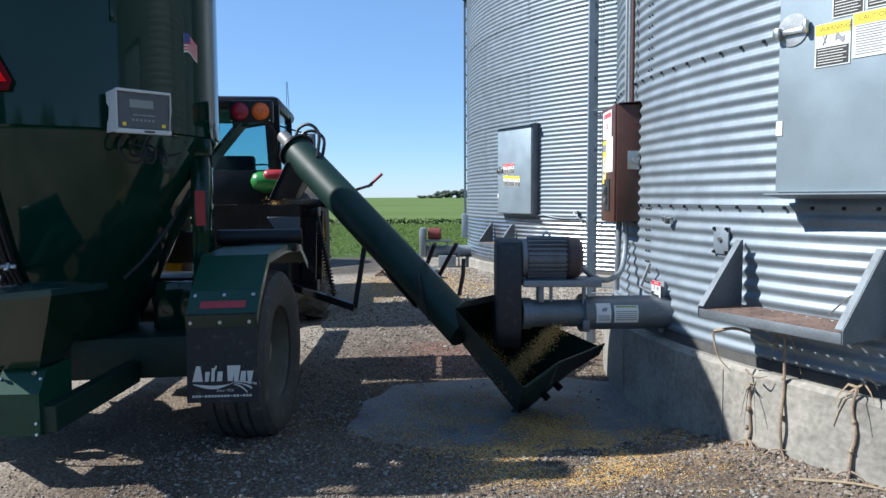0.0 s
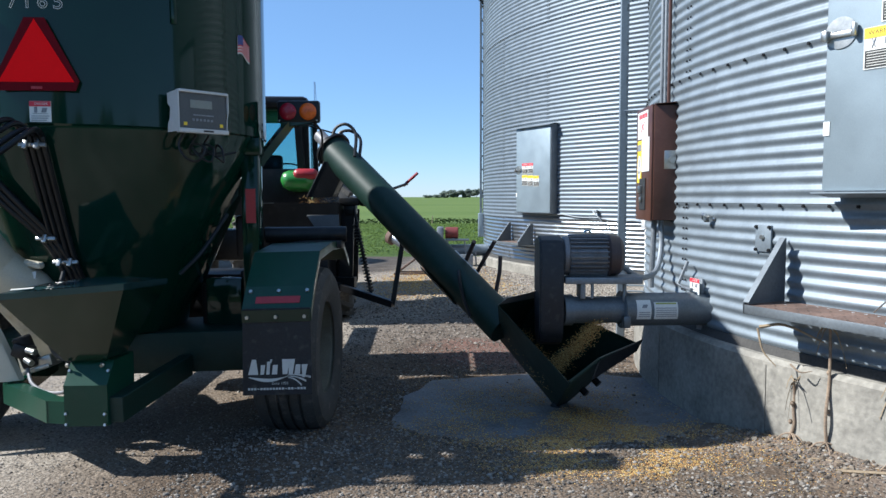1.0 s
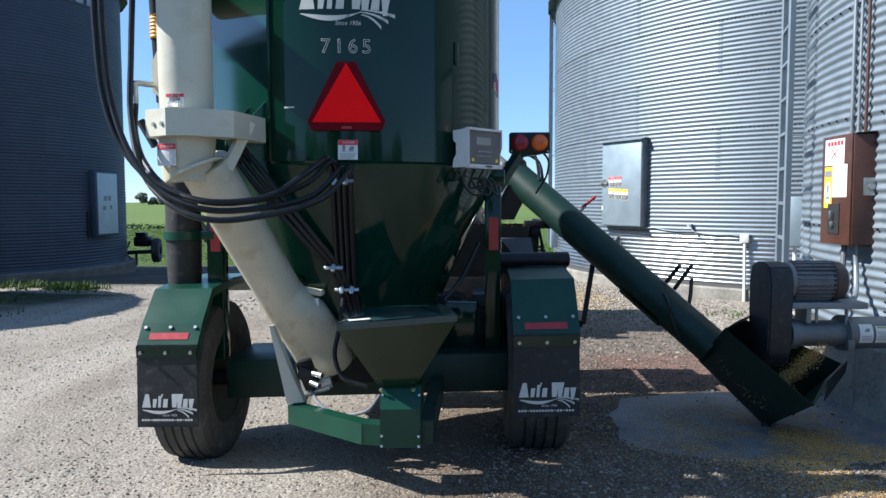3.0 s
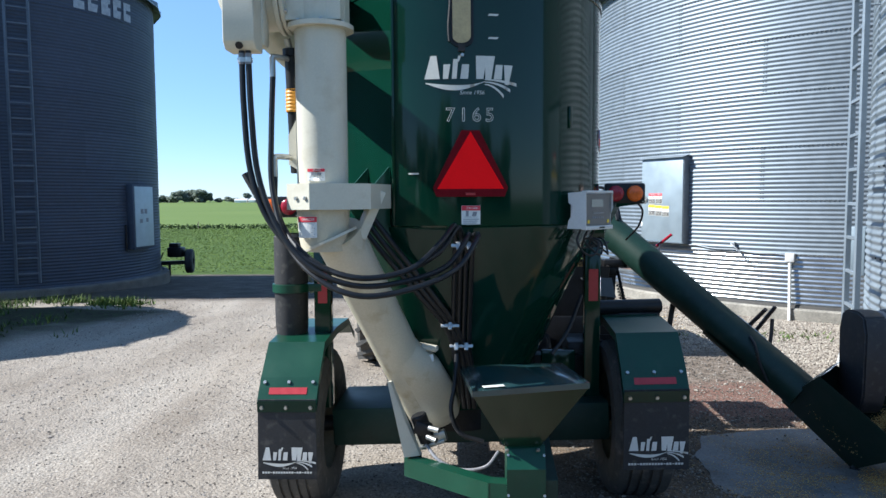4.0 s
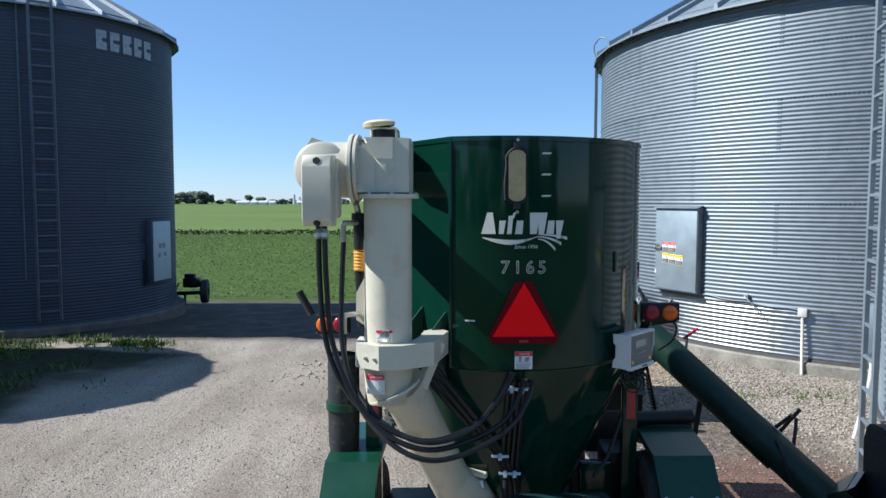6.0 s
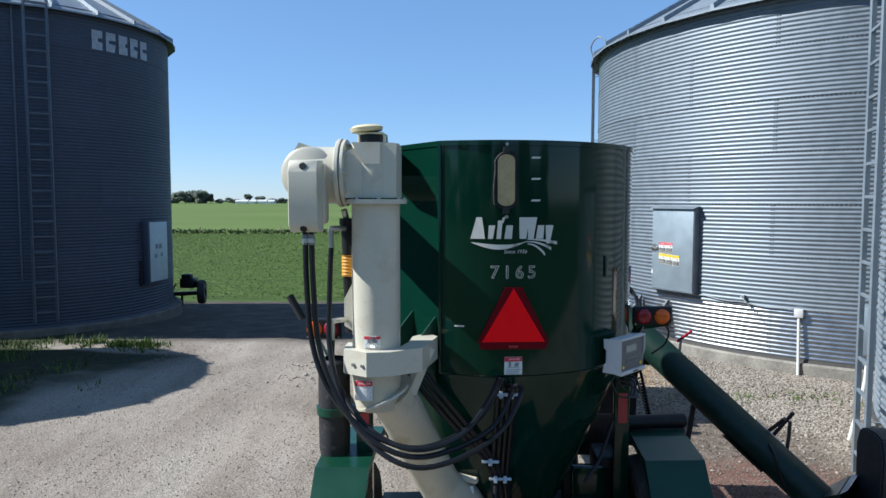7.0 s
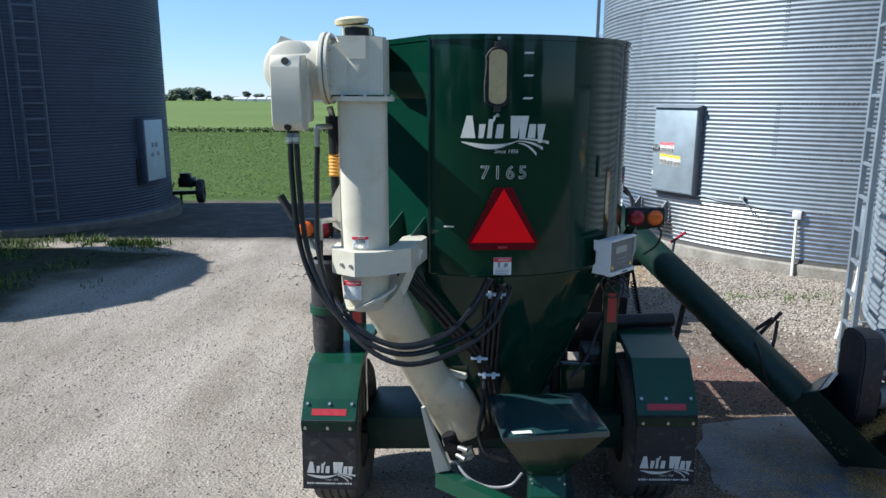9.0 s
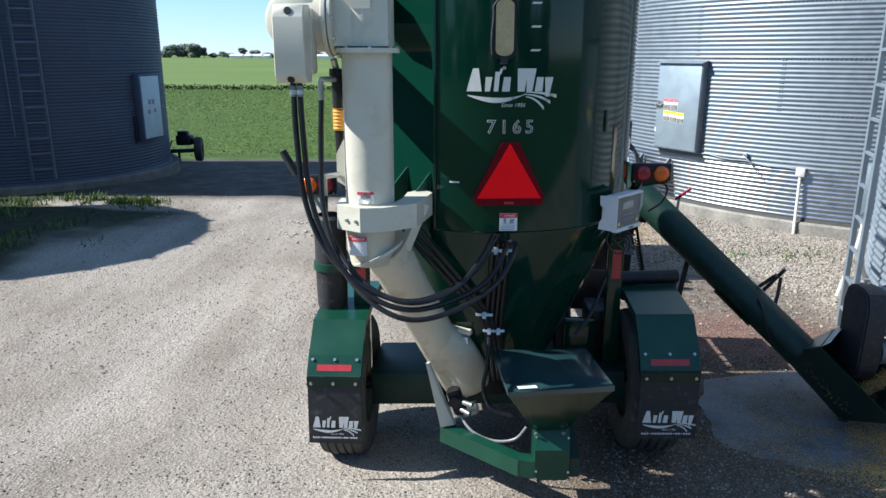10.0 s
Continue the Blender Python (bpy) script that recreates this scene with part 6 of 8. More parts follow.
# ---- fittings on the near bin ----
def access_door(place, phi, z0, name_label, group="bin doors"):
    n_, t_ = bin_axes(phi)
    o = on_bin(place, phi, z0 + 0.73)
    d = thing("bin_door", o, name_label, "access door", group)
    rz = math.degrees(math.atan2(t_.y, t_.x))
    bm = B()
    box(bm, o + n_ * 0.045, (0.95, 0.13, 1.46), rz=rz, bev=0.006)
    part("door_frame", bm, GALV_DULL, d)
    bm = B()
    box(bm, o + n_ * 0.118, (0.93, 0.012, 1.42), rz=rz, bev=0.004)
    part("door_panel", bm, GALV_DOOR, d, "smooth bluish galvanised door panel")
    bm = B()
    plate(bm, [o + t_ * s + n_ * a + Vector((0, 0, b)) for s, a, b in ((-0.50, 0.0, 0.76), (0.50, 0.0, 0.76), (0.50, 0.17, 0.715), (-0.50, 0.17, 0.715))], (0, 0, 0.006))
    plate(bm, [o + t_ * s + n_ * a + Vector((0, 0, b)) for s, a, b in ((-0.50, 0.0, -0.735), (0.50, 0.0, -0.735), (0.50, 0.16, -0.715), (-0.50, 0.16, -0.715))], (0, 0, -0.006))
    part("drip_edge", bm, GALV, d)
    f = flat_at(o + n_ * 0.125, t_, (0, 0, 1))
    bm = B()
    box(bm, o + n_ * 0.135 + t_ * -0.40 + Vector((0, 0, 0.0)), (0.13, 0.02, 0.025), rz=rz, bev=0.004)
    lathe(bm, [(0.0, 0.0), (0.07, 0.0), (0.072, 0.004), (0.0, 0.006)], f(-0.40, 0.01, 0), n_, 24)
    box(bm, f(-0.46, 0, 0.02), (0.03, 0.04, 0.05), rz=rz, bev=0.006)
    box(bm, f(-0.33, 0.01, 0.02), (0.02, 0.03, 0.06), rz=rz, bev=0.006)
    part("door_latch", bm, ZINC, d, "zinc door latch")
    bm = B()
    decal(bm, [rect(-0.452, -0.42, 0.030, 0.065)], f)
    part("small_sticker", bm, WHITE, d)
    return d, f


door_a, fa = access_door(BIN_A, 33.3, 1.395, "bluish galvanised steel access door with warning labels")
door_b, fb = access_door(BIN_B, 31.6, 1.115, "galvanised steel access door with warning labels")
sub = lambda f, u, v: (lambda a, b, d: f(a + u, b + v, d))
warning_label(door_a, sub(fa, -0.22, -0.083), 0.150, 0.182, YELLOW_PRINT, word="WARNING", bars=BLACK_PRINT, rows=4)
warning_label(door_a, sub(fa, -0.062, -0.067), 0.150, 0.182, YELLOW_PRINT, word="CAUTION", rows=6, picture=False)
warning_label(door_a, sub(fa, 0.095, -0.055), 0.150, 0.182, YELLOW_PRINT, word="WARNING", bars=BLACK_PRINT, rows=4)
warning_label(door_a, sub(fa, -0.16, 0.118), 0.13, 0.19, RED_PRINT, bars=BLACK_PRINT, rows=4)
warning_label(door_a, sub(fa, -0.02, 0.128), 0.13, 0.19, RED_PRINT, bars=BLACK_PRINT, rows=4)
for u, v, top, wd in ((-0.22, 0.03, RED_PRINT, "DANGER"), (-0.06, 0.03, RED_PRINT, "DANGER"), (-0.22, -0.17, YELLOW_PRINT, "WARNING"), (-0.06, -0.18, YELLOW_PRINT, "CAUTION"), (0.10, -0.19, YELLOW_PRINT, "WARNING")):
    warning_label(door_b, sub(fb, u, v), 0.15, 0.18, top, word=wd, bars=BLACK_PRINT, rows=3)


def bin_step(place, phi, z, w=0.74, d=0.30, h=0.33, label=""):
    """Perforated step on two triangular brackets."""
    n_, t_ = bin_axes(phi)
    o = on_bin(place, phi, z)
    s = thing("bin_step", o, label or "rusty perforated step on two galvanised triangular brackets", "step", "bin steps")
    bm = B()
    k = 12
    nrow = 4
    for i in range(nrow):
        for j in range(k):
            u0, u1 = -w / 2 + w * j / k, -w / 2 + w * (j + 1) / k
            v0, v1 = 0.01 + (d - 0.01) * i / nrow, 0.01 + (d - 0.01) * (i + 1) / nrow
            cu, cv = (u0 + u1) / 2, (v0 + v1) / 2
            hole = [(cu + 0.010 * math.cos(a), cv + 0.006 * math.sin(a)) for a in [math.pi / 4 + math.pi / 2 * q for q in range(4)]]
            cor = [(u1, v1), (u0, v1), (u0, v0), (u1, v0)]
            for q in range(4):
                r = (q + 1) % 4
                bm.faces.new([bm.verts.new(o + t_ * a + n_ * b) for a, b in (cor[q], cor[r], hole[r], hole[q])])
    part("perforated_tread", bm, RUSTY, s, "rusty perforated tread")
    bm = B()
    box(bm, o + n_ * d + Vector((0, 0, -0.022)), (w, 0.005, 0.045), rz=math.degrees(math.atan2(t_.y, t_.x)), bev=0.001)
    box(bm, o + n_ * (d - 0.02) + Vector((0, 0, -0.045)), (w, 0.04, 0.004), rz=math.degrees(math.atan2(t_.y, t_.x)), bev=0.001)
    part("front_lip", bm, GALV_DARKENED, s)
    for e in (-1, 1):
        e0_ = o + t_ * e * (w / 2 + 0.004)
        bm = B()
        plate(bm, [e0_ + n_ * 0.0 + Vector((0, 0, -0.04)), e0_ + n_ * (d + 0.004) + Vector((0, 0, -0.045)), e0_ + n_ * (d + 0.004) + Vector((0, 0, 0.012)), e0_ + n_ * 0.05 + Vector((0, 0, h)), e0_ + Vector((0, 0, h))], t_ * 0.004 * e)
        a_, b_ = e0_ + n_ * (d + 0.004) + Vector((0, 0, 0.012)), e0_ + n_ * 0.05 + Vector((0, 0, h))
        plate(bm, [a_, b_, b_ - t_ * e * 0.032, a_ - t_ * e * 0.032], (0, 0, 0.004))
        br = part("bracket", bm, GALV_DARKENED, s, "triangular galvanised bracket", 20)
        for q in (0.06, 0.18, 0.26, 0.30):
            bolt(s, e0_ + n_ * 0.03 + t_ * e * 0.004 + Vector((0, 0, q)), t_ * e, 0.016)
    return s


bin_step(BIN_A, 27.5, 0.845)
bin_step(BIN_B, 26.5, 0.60)

# brown starter box
starter = thing("starter_box", (1.20, 5.02, 1.62), "brown enamelled electrical starter box with warning stickers", "electrical box")
bm = B()
box(bm, (1.215, 5.02, 1.62), (0.20, 0.40, 0.78), bev=0.006)
part("body", bm, BROWN, starter)
bm = B()
box(bm, (1.108, 5.03, 1.62), (0.014, 0.41, 0.79), bev=0.004)
part("front_cover", bm, BROWN, starter)
fs = flat_at((1.100, 5.03, 1.62), (0, -1, 0), (0, 0, 1))
bm = B()
decal(bm, [rect(-0.02, 0.275, 0.27, 0.19), rect(0.06, 0.065, 0.20, 0.235)], fs)
part("white_sticker", bm, WHITE, starter, "white printed stickers")
bm = B()
decal(bm, [rect(-0.10, 0.02, 0.11, 0.30)], fs)
ys = part("yellow_sticker", bm, YELLOW_PRINT, starter, "yellow warning sticker")
bm = B()
decal(bm, [[(-0.10 + 0.042 * math.cos(a), -0.02 + 0.085 * math.sin(a)) for a in [2 * math.pi * i / 20 for i in range(20)]]], lambda u, v, d: fs(u, v, d + 0.0015))
part("white_oval", bm, WHITE, ys)
bm = B()
decal(bm, [rect(-0.10, 0.12, 0.09, 0.045), rect(-0.10, 0.01, 0.03, 0.06), rect(-0.10, -0.055, 0.06, 0.02)], lambda u, v, d: fs(u, v, d + 0.002))
part("print", bm, GREY_PRINT, starter)
bm = B()
decal(bm, [rect(-0.10 + 0.045 * i, 0.338, 0.032, 0.030) for i in range(5)] + [rect(-0.07, 0.262, 0.012, 0.07, 0.10), rect(0.03, 0.262, 0.012, 0.07, -0.09)], lambda u, v, d: fs(u, v, d + 0.002))
part("red_print", bm, RED_PRINT, starter)
bm = B()
decal(bm, [rect(-0.01, -0.21, 0.16, 0.22)], fs, 0.004)
op = part("switch_recess", bm, BLACK_PRINT, starter)
bm = B()
box(bm, fs(-0.01, -0.18, 0.02), (0.03, 0.02, 0.06), bev=0.006)
box(bm, fs(-0.01, -0.25, 0.015), (0.02, 0.03, 0.04), bev=0.006)
part("switch_lever", bm, ZINC, op)
bm = B()
box(bm, (1.225, 4.815, 1.640), (0.080, 0.012, 0.125), bev=0.004)
cyl(bm, (1.235, 4.81, 1.64), (1.235, 4.795, 1.64), 0.022, n=16)
part("catch_plate", bm, ZINC, starter, "zinc catch plate")
bm = B()
plate(bm, [(1.12, 4.80, 2.012), (1.12, 5.24, 2.012), (1.34, 5.24, 2.03), (1.34, 4.80, 2.03)], (0, 0, 0.005))
part("top_flange", bm, BROWN, starter)


def conduit(pts, r, mat, label, k=5):
    bm = B()
    pipe(bm, pts, r, 10, k)
    return solid("conduit", bm, mat, label, "conduit", "conduits on the bins")


conduit([(1.24, 5.10, 2.02), (1.24, 5.10, 6.0)], 0.014, GALV_DULL, "thin grey steel conduit rising from the starter box", 0)
conduit([(1.235, 5.00, 2.02), (1.235, 5.00, 6.0)], 0.011, GALV_DULL, "thin grey steel conduit rising from the starter box", 0)
conduit([(1.232, 4.90, 2.02), (1.232, 4.90, 6.0)], 0.012, BROWN, "thin brown pipe rising from the starter box", 0)
conduit([(1.19, 5.05, 1.23), (1.175, 5.05, 0.74)], 0.020, GALV_DULL, "short grey conduit below the starter box", 0)
conduit([(1.20, 4.92, 1.23), (1.20, 4.90, 1.05), (1.14, 4.78, 0.90), (1.02, 4.60, 0.865), (0.90, 4.42, 0.90), (0.79, 4.33, 0.98)], 0.018, GALV_DULL, "grey flexible conduit to the electric motor")
bm = B()
box(bm, on_bin(BIN_A, 19.2, 1.163, 0.012), (0.012, 0.115, 0.145), rz=19.2, bev=0.003)
pl = solid("inspection_plate", bm, GALV, "square galvanised inspection plate bolted to the bin", "plate")
n_, t_ = bin_axes(19.2)
for a in (-1, 1):
    for b in (-1, 1):
        bolt(pl, on_bin(BIN_A, 19.2, 1.163 + b * 0.062, 0.018) + t_ * a * 0.048, n_, 0.022, BOLT_DARK)
bolt(pl, on_bin(BIN_A, 19.2, 1.17, 0.018), n_, 0.03)
bm = B()
hk = on_bin(BIN_A, 12.2, 1.255)
n_, t_ = bin_axes(12.2)
pipe(bm, [hk, hk + n_ * 0.05 + t_ * -0.03, hk + n_ * 0.075 + Vector((0, 0, 0.03))], 0.012, 8, 4)
box(bm, hk + n_ * 0.03 + t_ * -0.02, (0.03, 0.05, 0.04), rz=20, bev=0.006)
solid("wall_hook", bm, ZINC, "small zinc hook on the bin wall", "hook")

# ladder on the far side of the near bin
ladder = thing("bin_ladder", (1.2, 6.05, 0.1), "galvanised steel ladder fixed upright to the bin", "ladder", "bin ladders")


def ladder_on(ob, place, phi, z0, z1, out=0.16, w=0.40, mat=GALV):
    n_, t_ = bin_axes(phi)
    for e in (-1, 1):
        bm = B()
        a = on_bin(place, phi, z0, out) + t_ * e * w / 2
        bar(bm, a, (a.x, a.y, z1), 0.035, 0.05)
        part("rail", bm, mat, ob)
    bm = B()
    k = int((z1 - z0) / 0.305)
    for i in range(k):
        a = on_bin(place, phi, z0 + 0.2 + i * 0.305, out)
        bm = B()
        bar(bm, a - t_ * w / 2, a + t_ * w / 2, 0.03, 0.03)
        part("rung", bm, mat, ob)
    for i in range(int((z1 - z0) / 1.5) + 1):
        for e in (-1, 1):
            bm = B()
            a = on_bin(place, phi, z0 + 0.5 + i * 1.5, 0.0) + t_ * e * w / 2
            bar(bm, a, a + n_ * out, 0.03, 0.01)
            part("standoff", bm, mat, ob)


ladder_on(ladder, BIN_A, -15.5, 0.10, 6.6, 0.20)
# ladder steel toned dark for the bin's shaded side
GALV_SHADE = material("shade_toned_ladder_steel", (0.12, 0.14, 0.17), 0.55, metal=0.4, scale=5, vary=0.2)
ladder_c = thing("bin_ladder", (-11.0, 13.4, 0.2), "grey steel ladder, toned dark for shade, fixed to the shaded bin", "ladder", "bin ladders")
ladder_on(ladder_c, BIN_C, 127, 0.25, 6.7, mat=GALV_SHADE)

# ---- bin unloader ----
unloader = thing("bin_unloader", (0.7, 4.3, 0.7), "electric bin unloading auger with a black belt guard", "unloading auger", "bin unloaders")
bm = B()
gy0 = 4.30
prof = [(-0.155, 0.62), (-0.165, 1.02), (-0.13, 1.13), (-0.06, 1.155), (0.06, 1.155), (0.13, 1.13), (0.165, 1.02), (0.155, 0.62), (0.12, 0.53), (0.05, 0.49), (-0.05, 0.49), (-0.12, 0.53)]
plate(bm, [(0.275, gy0 + a, z) for a, z in prof], (0.145, 0, 0))
bmesh.ops.bevel(bm, geom=bm.edges[:], offset=0.012, segments=2, affect="EDGES")
part("belt_guard", bm, material("black_moulded_plastic", (0.016, 0.017, 0.021), 0.55, scale=12, vary=0.25, bump=0.002, spots=0.5, spot_color=(0.07, 0.065, 0.06)), unloader, "dusty black moulded belt guard", 50)
bm = B()
my, mz = 4.29, 1.035
cyl(bm, (0.445, my, mz), (0.70, my, mz), 0.106, n=40)
motor = part("electric_motor", bm, MOTOR_GREY, unloader, "grey finned electric motor")
bm = B()
box(bm, (0, 0, 0), (0.225, 0.024, 0.006), bev=0)
fin_me = finish(bm, "cooling_fin")[0]
fin_me.materials.append(MOTOR_GREY)
for i in range(26):
    a = 2 * math.pi * i / 26
    piece("cooling_fin", fin_me, motor, Matrix.Translation(Vector((0.578, my + 0.118 * math.cos(a), mz + 0.118 * math.sin(a))) - ORI[motor.name]) @ pose(0, 0, 0, math.degrees(a), 0, 0))
bm = B()
cyl(bm, (0.425, my, mz), (0.465, my, mz), 0.118, n=36, bev=0.008)
part("motor_flange", bm, MOTOR_GREY, motor)
bm = B()
cyl(bm, (0.685, my, mz), (0.785, my, mz), 0.128, 0.118, n=36, bev=0.02)
part("motor_cowl", bm, MOTOR_END, motor, "dark brown motor cowl")
bm = B()
lathe(bm, [(0.018, -0.006), (0.026, 0.0), (0.018, 0.006), (0.012, 0.0), (0.018, -0.006)], (0.58, my, mz + 0.135), (0, 1, 0), 18)
part("lifting_eye", bm, ZINC, motor)
bm = B()
box(bm, (0.66, 4.29, 0.892), (0.46, 0.24, 0.04), bev=0.004)
box(bm, (0.54, 4.27, 0.84), (0.03, 0.16, 0.12), bev=0.003)
cyl(bm, (0.60, 4.22, 0.90), (0.60, 4.22, 0.78), 0.01, n=8)
cyl(bm, (0.80, 4.25, 0.90), (0.80, 4.25, 0.76), 0.012, n=8)
part("motor_mount", bm, GALV_DULL, unloader)
T0, T1 = Vector((0.44, 4.25, 0.705)), Vector((1.40, 4.40, 0.690))
bm = B()
cyl(bm, T0, T0.lerp(T1, 0.42), 0.082, n=32)
part("discharge_tube", bm, GALV_DARKENED, unloader)
bm = B()
cyl(bm, T0.lerp(T1, 0.36), T1, 0.102, n=36)
sleeve = part("outer_sleeve", bm, GALV_DARKENED, unloader, "galvanised outer sleeve with a white label")
for t0_, t1_, rc_ in ((-0.02, 0.04, 0.095), (0.365, 0.395, 0.115), (0.97, 1.0, 0.15)):
    bm = B()
    cyl(bm, T0.lerp(T1, t0_), T0.lerp(T1, t1_), rc_, n=32)
    if rc_ == 0.115:
        box(bm, T0.lerp(T1, 0.38) + Vector((0, -0.10, -0.06)), (0.04, 0.05, 0.07))
    part("collar", bm, GALV_DARKENED, unloader)
td = frame_of(T1 - T0)[2]


def at_sleeve(u, v, d):
    a = radians(105) - v / 0.103
    side = Vector((td.y, -td.x, 0)).normalized()
    return T0.lerp(T1, 0.40) + td * u + (side * math.sin(a) + Vector((0, 0, 1)) * math.cos(a)) * (0.103 + d)


bm = B()
decal(bm, [[(0.03, y0_), (0.12, y0_), (0.12, y0_ + 0.015), (0.03, y0_ + 0.015)] for y0_ in [-0.02 + 0.015 * i for i in range(8)]] + [[(0.14, y0_), (0.29, y0_), (0.29, y0_ + 0.015), (0.14, y0_ + 0.015)] for y0_ in [-0.02 + 0.015 * i for i in range(7)]], at_sleeve)
part("instruction_label", bm, WHITE, sleeve, "white instruction labels with small print")
bm = B()
decal(bm, [rect(0.215, 0.0 + 0.012 * i, 0.13, 0.004) for i in range(5)] + [rect(0.075, 0.0 + 0.012 * i, 0.07, 0.004) for i in range(3)] + [rect(0.075, 0.06, 0.03, 0.02, 0.01)], lambda u, v, d: at_sleeve(u, v, d + 0.002))
part("small_print", bm, GREY_PRINT, sleeve)
bm = B()
decal(bm, [rect(0.215, 0.076, 0.13, 0.009)], lambda u, v, d: at_sleeve(u, v, d + 0.002))
part("heading", bm, material("olive_print", (0.35, 0.38, 0.08), 0.5), sleeve)
bm = B()
n_, t_ = bin_axes(10.4)
ho = on_bin(BIN_A, 10.4, 0.70)
box(bm, ho + n_ * 0.01, (0.02, 0.06, 0.36), rz=10.4, bev=0.002)
pipe(bm, [ho + n_ * 0.05 + t_ * -0.10 + Vector((0, 0, 0.28)), ho + n_ * 0.09 + t_ * -0.14 + Vector((0, 0, 0.13)), ho + n_ * 0.10 + t_ * -0.05 + Vector((0, 0, 0.12)), ho + n_ * 0.10 + t_ * 0.05 + Vector((0, 0, 0.118))], 0.011, 8, 0)
part("slide_handle", bm, GALV_DULL, unloader)
warning_label(unloader, flat_at(ho + n_ * 0.06 + t_ * 0.015 + Vector((0, 0, 0.135)), t_, (0, 0, 1)), 0.115, 0.095, RED_PRINT, rows=2)


# ---- far trees, hedge and fields ----
def blob_leaves(rng, boxes, count, size):
    """Leaf clumps as small crossed quads inside ellipsoids."""
    v, f = [], []
    for (cx, cy, cz, rx, ry, rz_), k in boxes:
        for _ in range(int(count * k)):
            d = Vector((rng.gauss(0, 1), rng.gauss(0, 1), rng.gauss(0, 1))).normalized() * (rng.random() ** 0.35)
            p = Vector((cx + d.x * rx, cy + d.y * ry, cz + d.z * rz_))
            s = size * rng.uniform(0.6, 1.4)
            a = Vector((rng.gauss(0, 1), rng.gauss(0, 1), rng.gauss(0, 1))).normalized()
            x_, y_ = frame_of(a)[:2]
            i = len(v)
            v += [p - x_ * s - y_ * s * 0.7, p + x_ * s - y_ * s * 0.7, p + x_ * s * 0.8 + y_ * s * 0.7, p - x_ * s * 0.8 + y_ * s * 0.7]
            f.append((i, i + 1, i + 2, i + 3))
    return v, f


rng = random.Random(4)


def tree_at(x, y, h, w, label="distant broadleaf tree at the field's edge, leaves paled for haze", group="distant trees"):
    t = thing("tree", (x, y, ground_z(x, y)), label, "tree", group)
    z = ground_z(x, y)
    bm = B()
    pipe(bm, [(x, y, z - 0.3), (x + 0.2, y, z + h * 0.3), (x, y, z + h * 0.6)], h * 0.03, 8, 3, h * 0.012)
    for k in range(4):
        a = k * 1.7
        pipe(bm, [(x, y, z + h * (0.3 + 0.05 * k)), (x + w * 0.25 * math.cos(a), y + w * 0.25 * math.sin(a), z + h * (0.55 + 0.05 * k))], h * 0.012, 6, 0, h * 0.005)
    part("trunk", bm, STALK, t)
    lumps = [((x + rng.uniform(-0.3, 0.3) * w, y + rng.uniform(-0.3, 0.3) * w, z + h * rng.uniform(0.14, 0.76), w * rng.uniform(0.18, 0.3), w * 0.25, h * rng.uniform(0.14, 0.24)), 1.0) for _ in range(9)]
    v, f = blob_leaves(rng, lumps, 260, w * 0.05)
    ob = new("crown", raw("crown", v, f, HAZED_LEAVES))
    ob.parent = t
    ob.location = -ORI[t.name]
    return t


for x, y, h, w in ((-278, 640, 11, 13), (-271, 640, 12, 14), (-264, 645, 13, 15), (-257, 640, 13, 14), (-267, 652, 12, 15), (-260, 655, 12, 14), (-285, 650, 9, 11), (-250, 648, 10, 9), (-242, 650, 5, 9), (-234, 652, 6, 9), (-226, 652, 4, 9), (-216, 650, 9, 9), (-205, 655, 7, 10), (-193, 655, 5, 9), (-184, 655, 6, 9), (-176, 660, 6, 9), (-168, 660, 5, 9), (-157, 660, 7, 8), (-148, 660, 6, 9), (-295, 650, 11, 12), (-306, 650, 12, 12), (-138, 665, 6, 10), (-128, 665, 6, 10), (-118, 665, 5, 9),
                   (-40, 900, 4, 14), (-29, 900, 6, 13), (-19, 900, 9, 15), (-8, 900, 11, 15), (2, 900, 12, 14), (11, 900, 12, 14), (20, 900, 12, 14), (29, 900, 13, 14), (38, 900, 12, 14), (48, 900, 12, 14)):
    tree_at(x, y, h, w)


# the wind-break behind the yard, which the tank's paint mirrors
for x, y, h, w in ((-70, -66, 10, 14), (-58, -70, 12, 15), (-46, -68, 9, 14), (-33, -72, 12, 15), (-21, -69, 10, 14), (-9, -72, 13, 15), (4, -70, 11, 14), (16, -71, 9, 15), (29, -68, 12, 14), (42, -70, 10, 15), (56, -66, 11, 14)):
    tree_at(x, y, h, w, "tall green broadleaf tree of a wind-break behind the yard", "wind-break trees")


def shed(x, y, w, d, h, mat, rmat):
    t = thing("farm_shed", (x, y, ground_z(x, y)), "distant pale farm shed among trees", "shed", "distant farm buildings")
    z = ground_z(x, y)
    bm = B()
    box(bm, (x, y, z + h / 2), (w, d, h), bev=0)
    part("wall", bm, mat, t)
    bm = B()
    plate(bm, [(x - w / 2 - 0.3, y - d / 2 - 0.3, z + h), (x - w / 2 - 0.3, y + d / 2 + 0.3, z + h), (x - w / 2 - 0.3, y, z + h + d * 0.2)], (w + 0.6, 0, 0))
    part("roof", bm, rmat, t)


for x, w in ((-214, 11), (-203, 7), (-196, 9), (-187, 5), (-160, 9), (-147, 14), (-135, 10)):
    shed(x, 630, w, 8, 1.9, WHITE, PLASTIC)
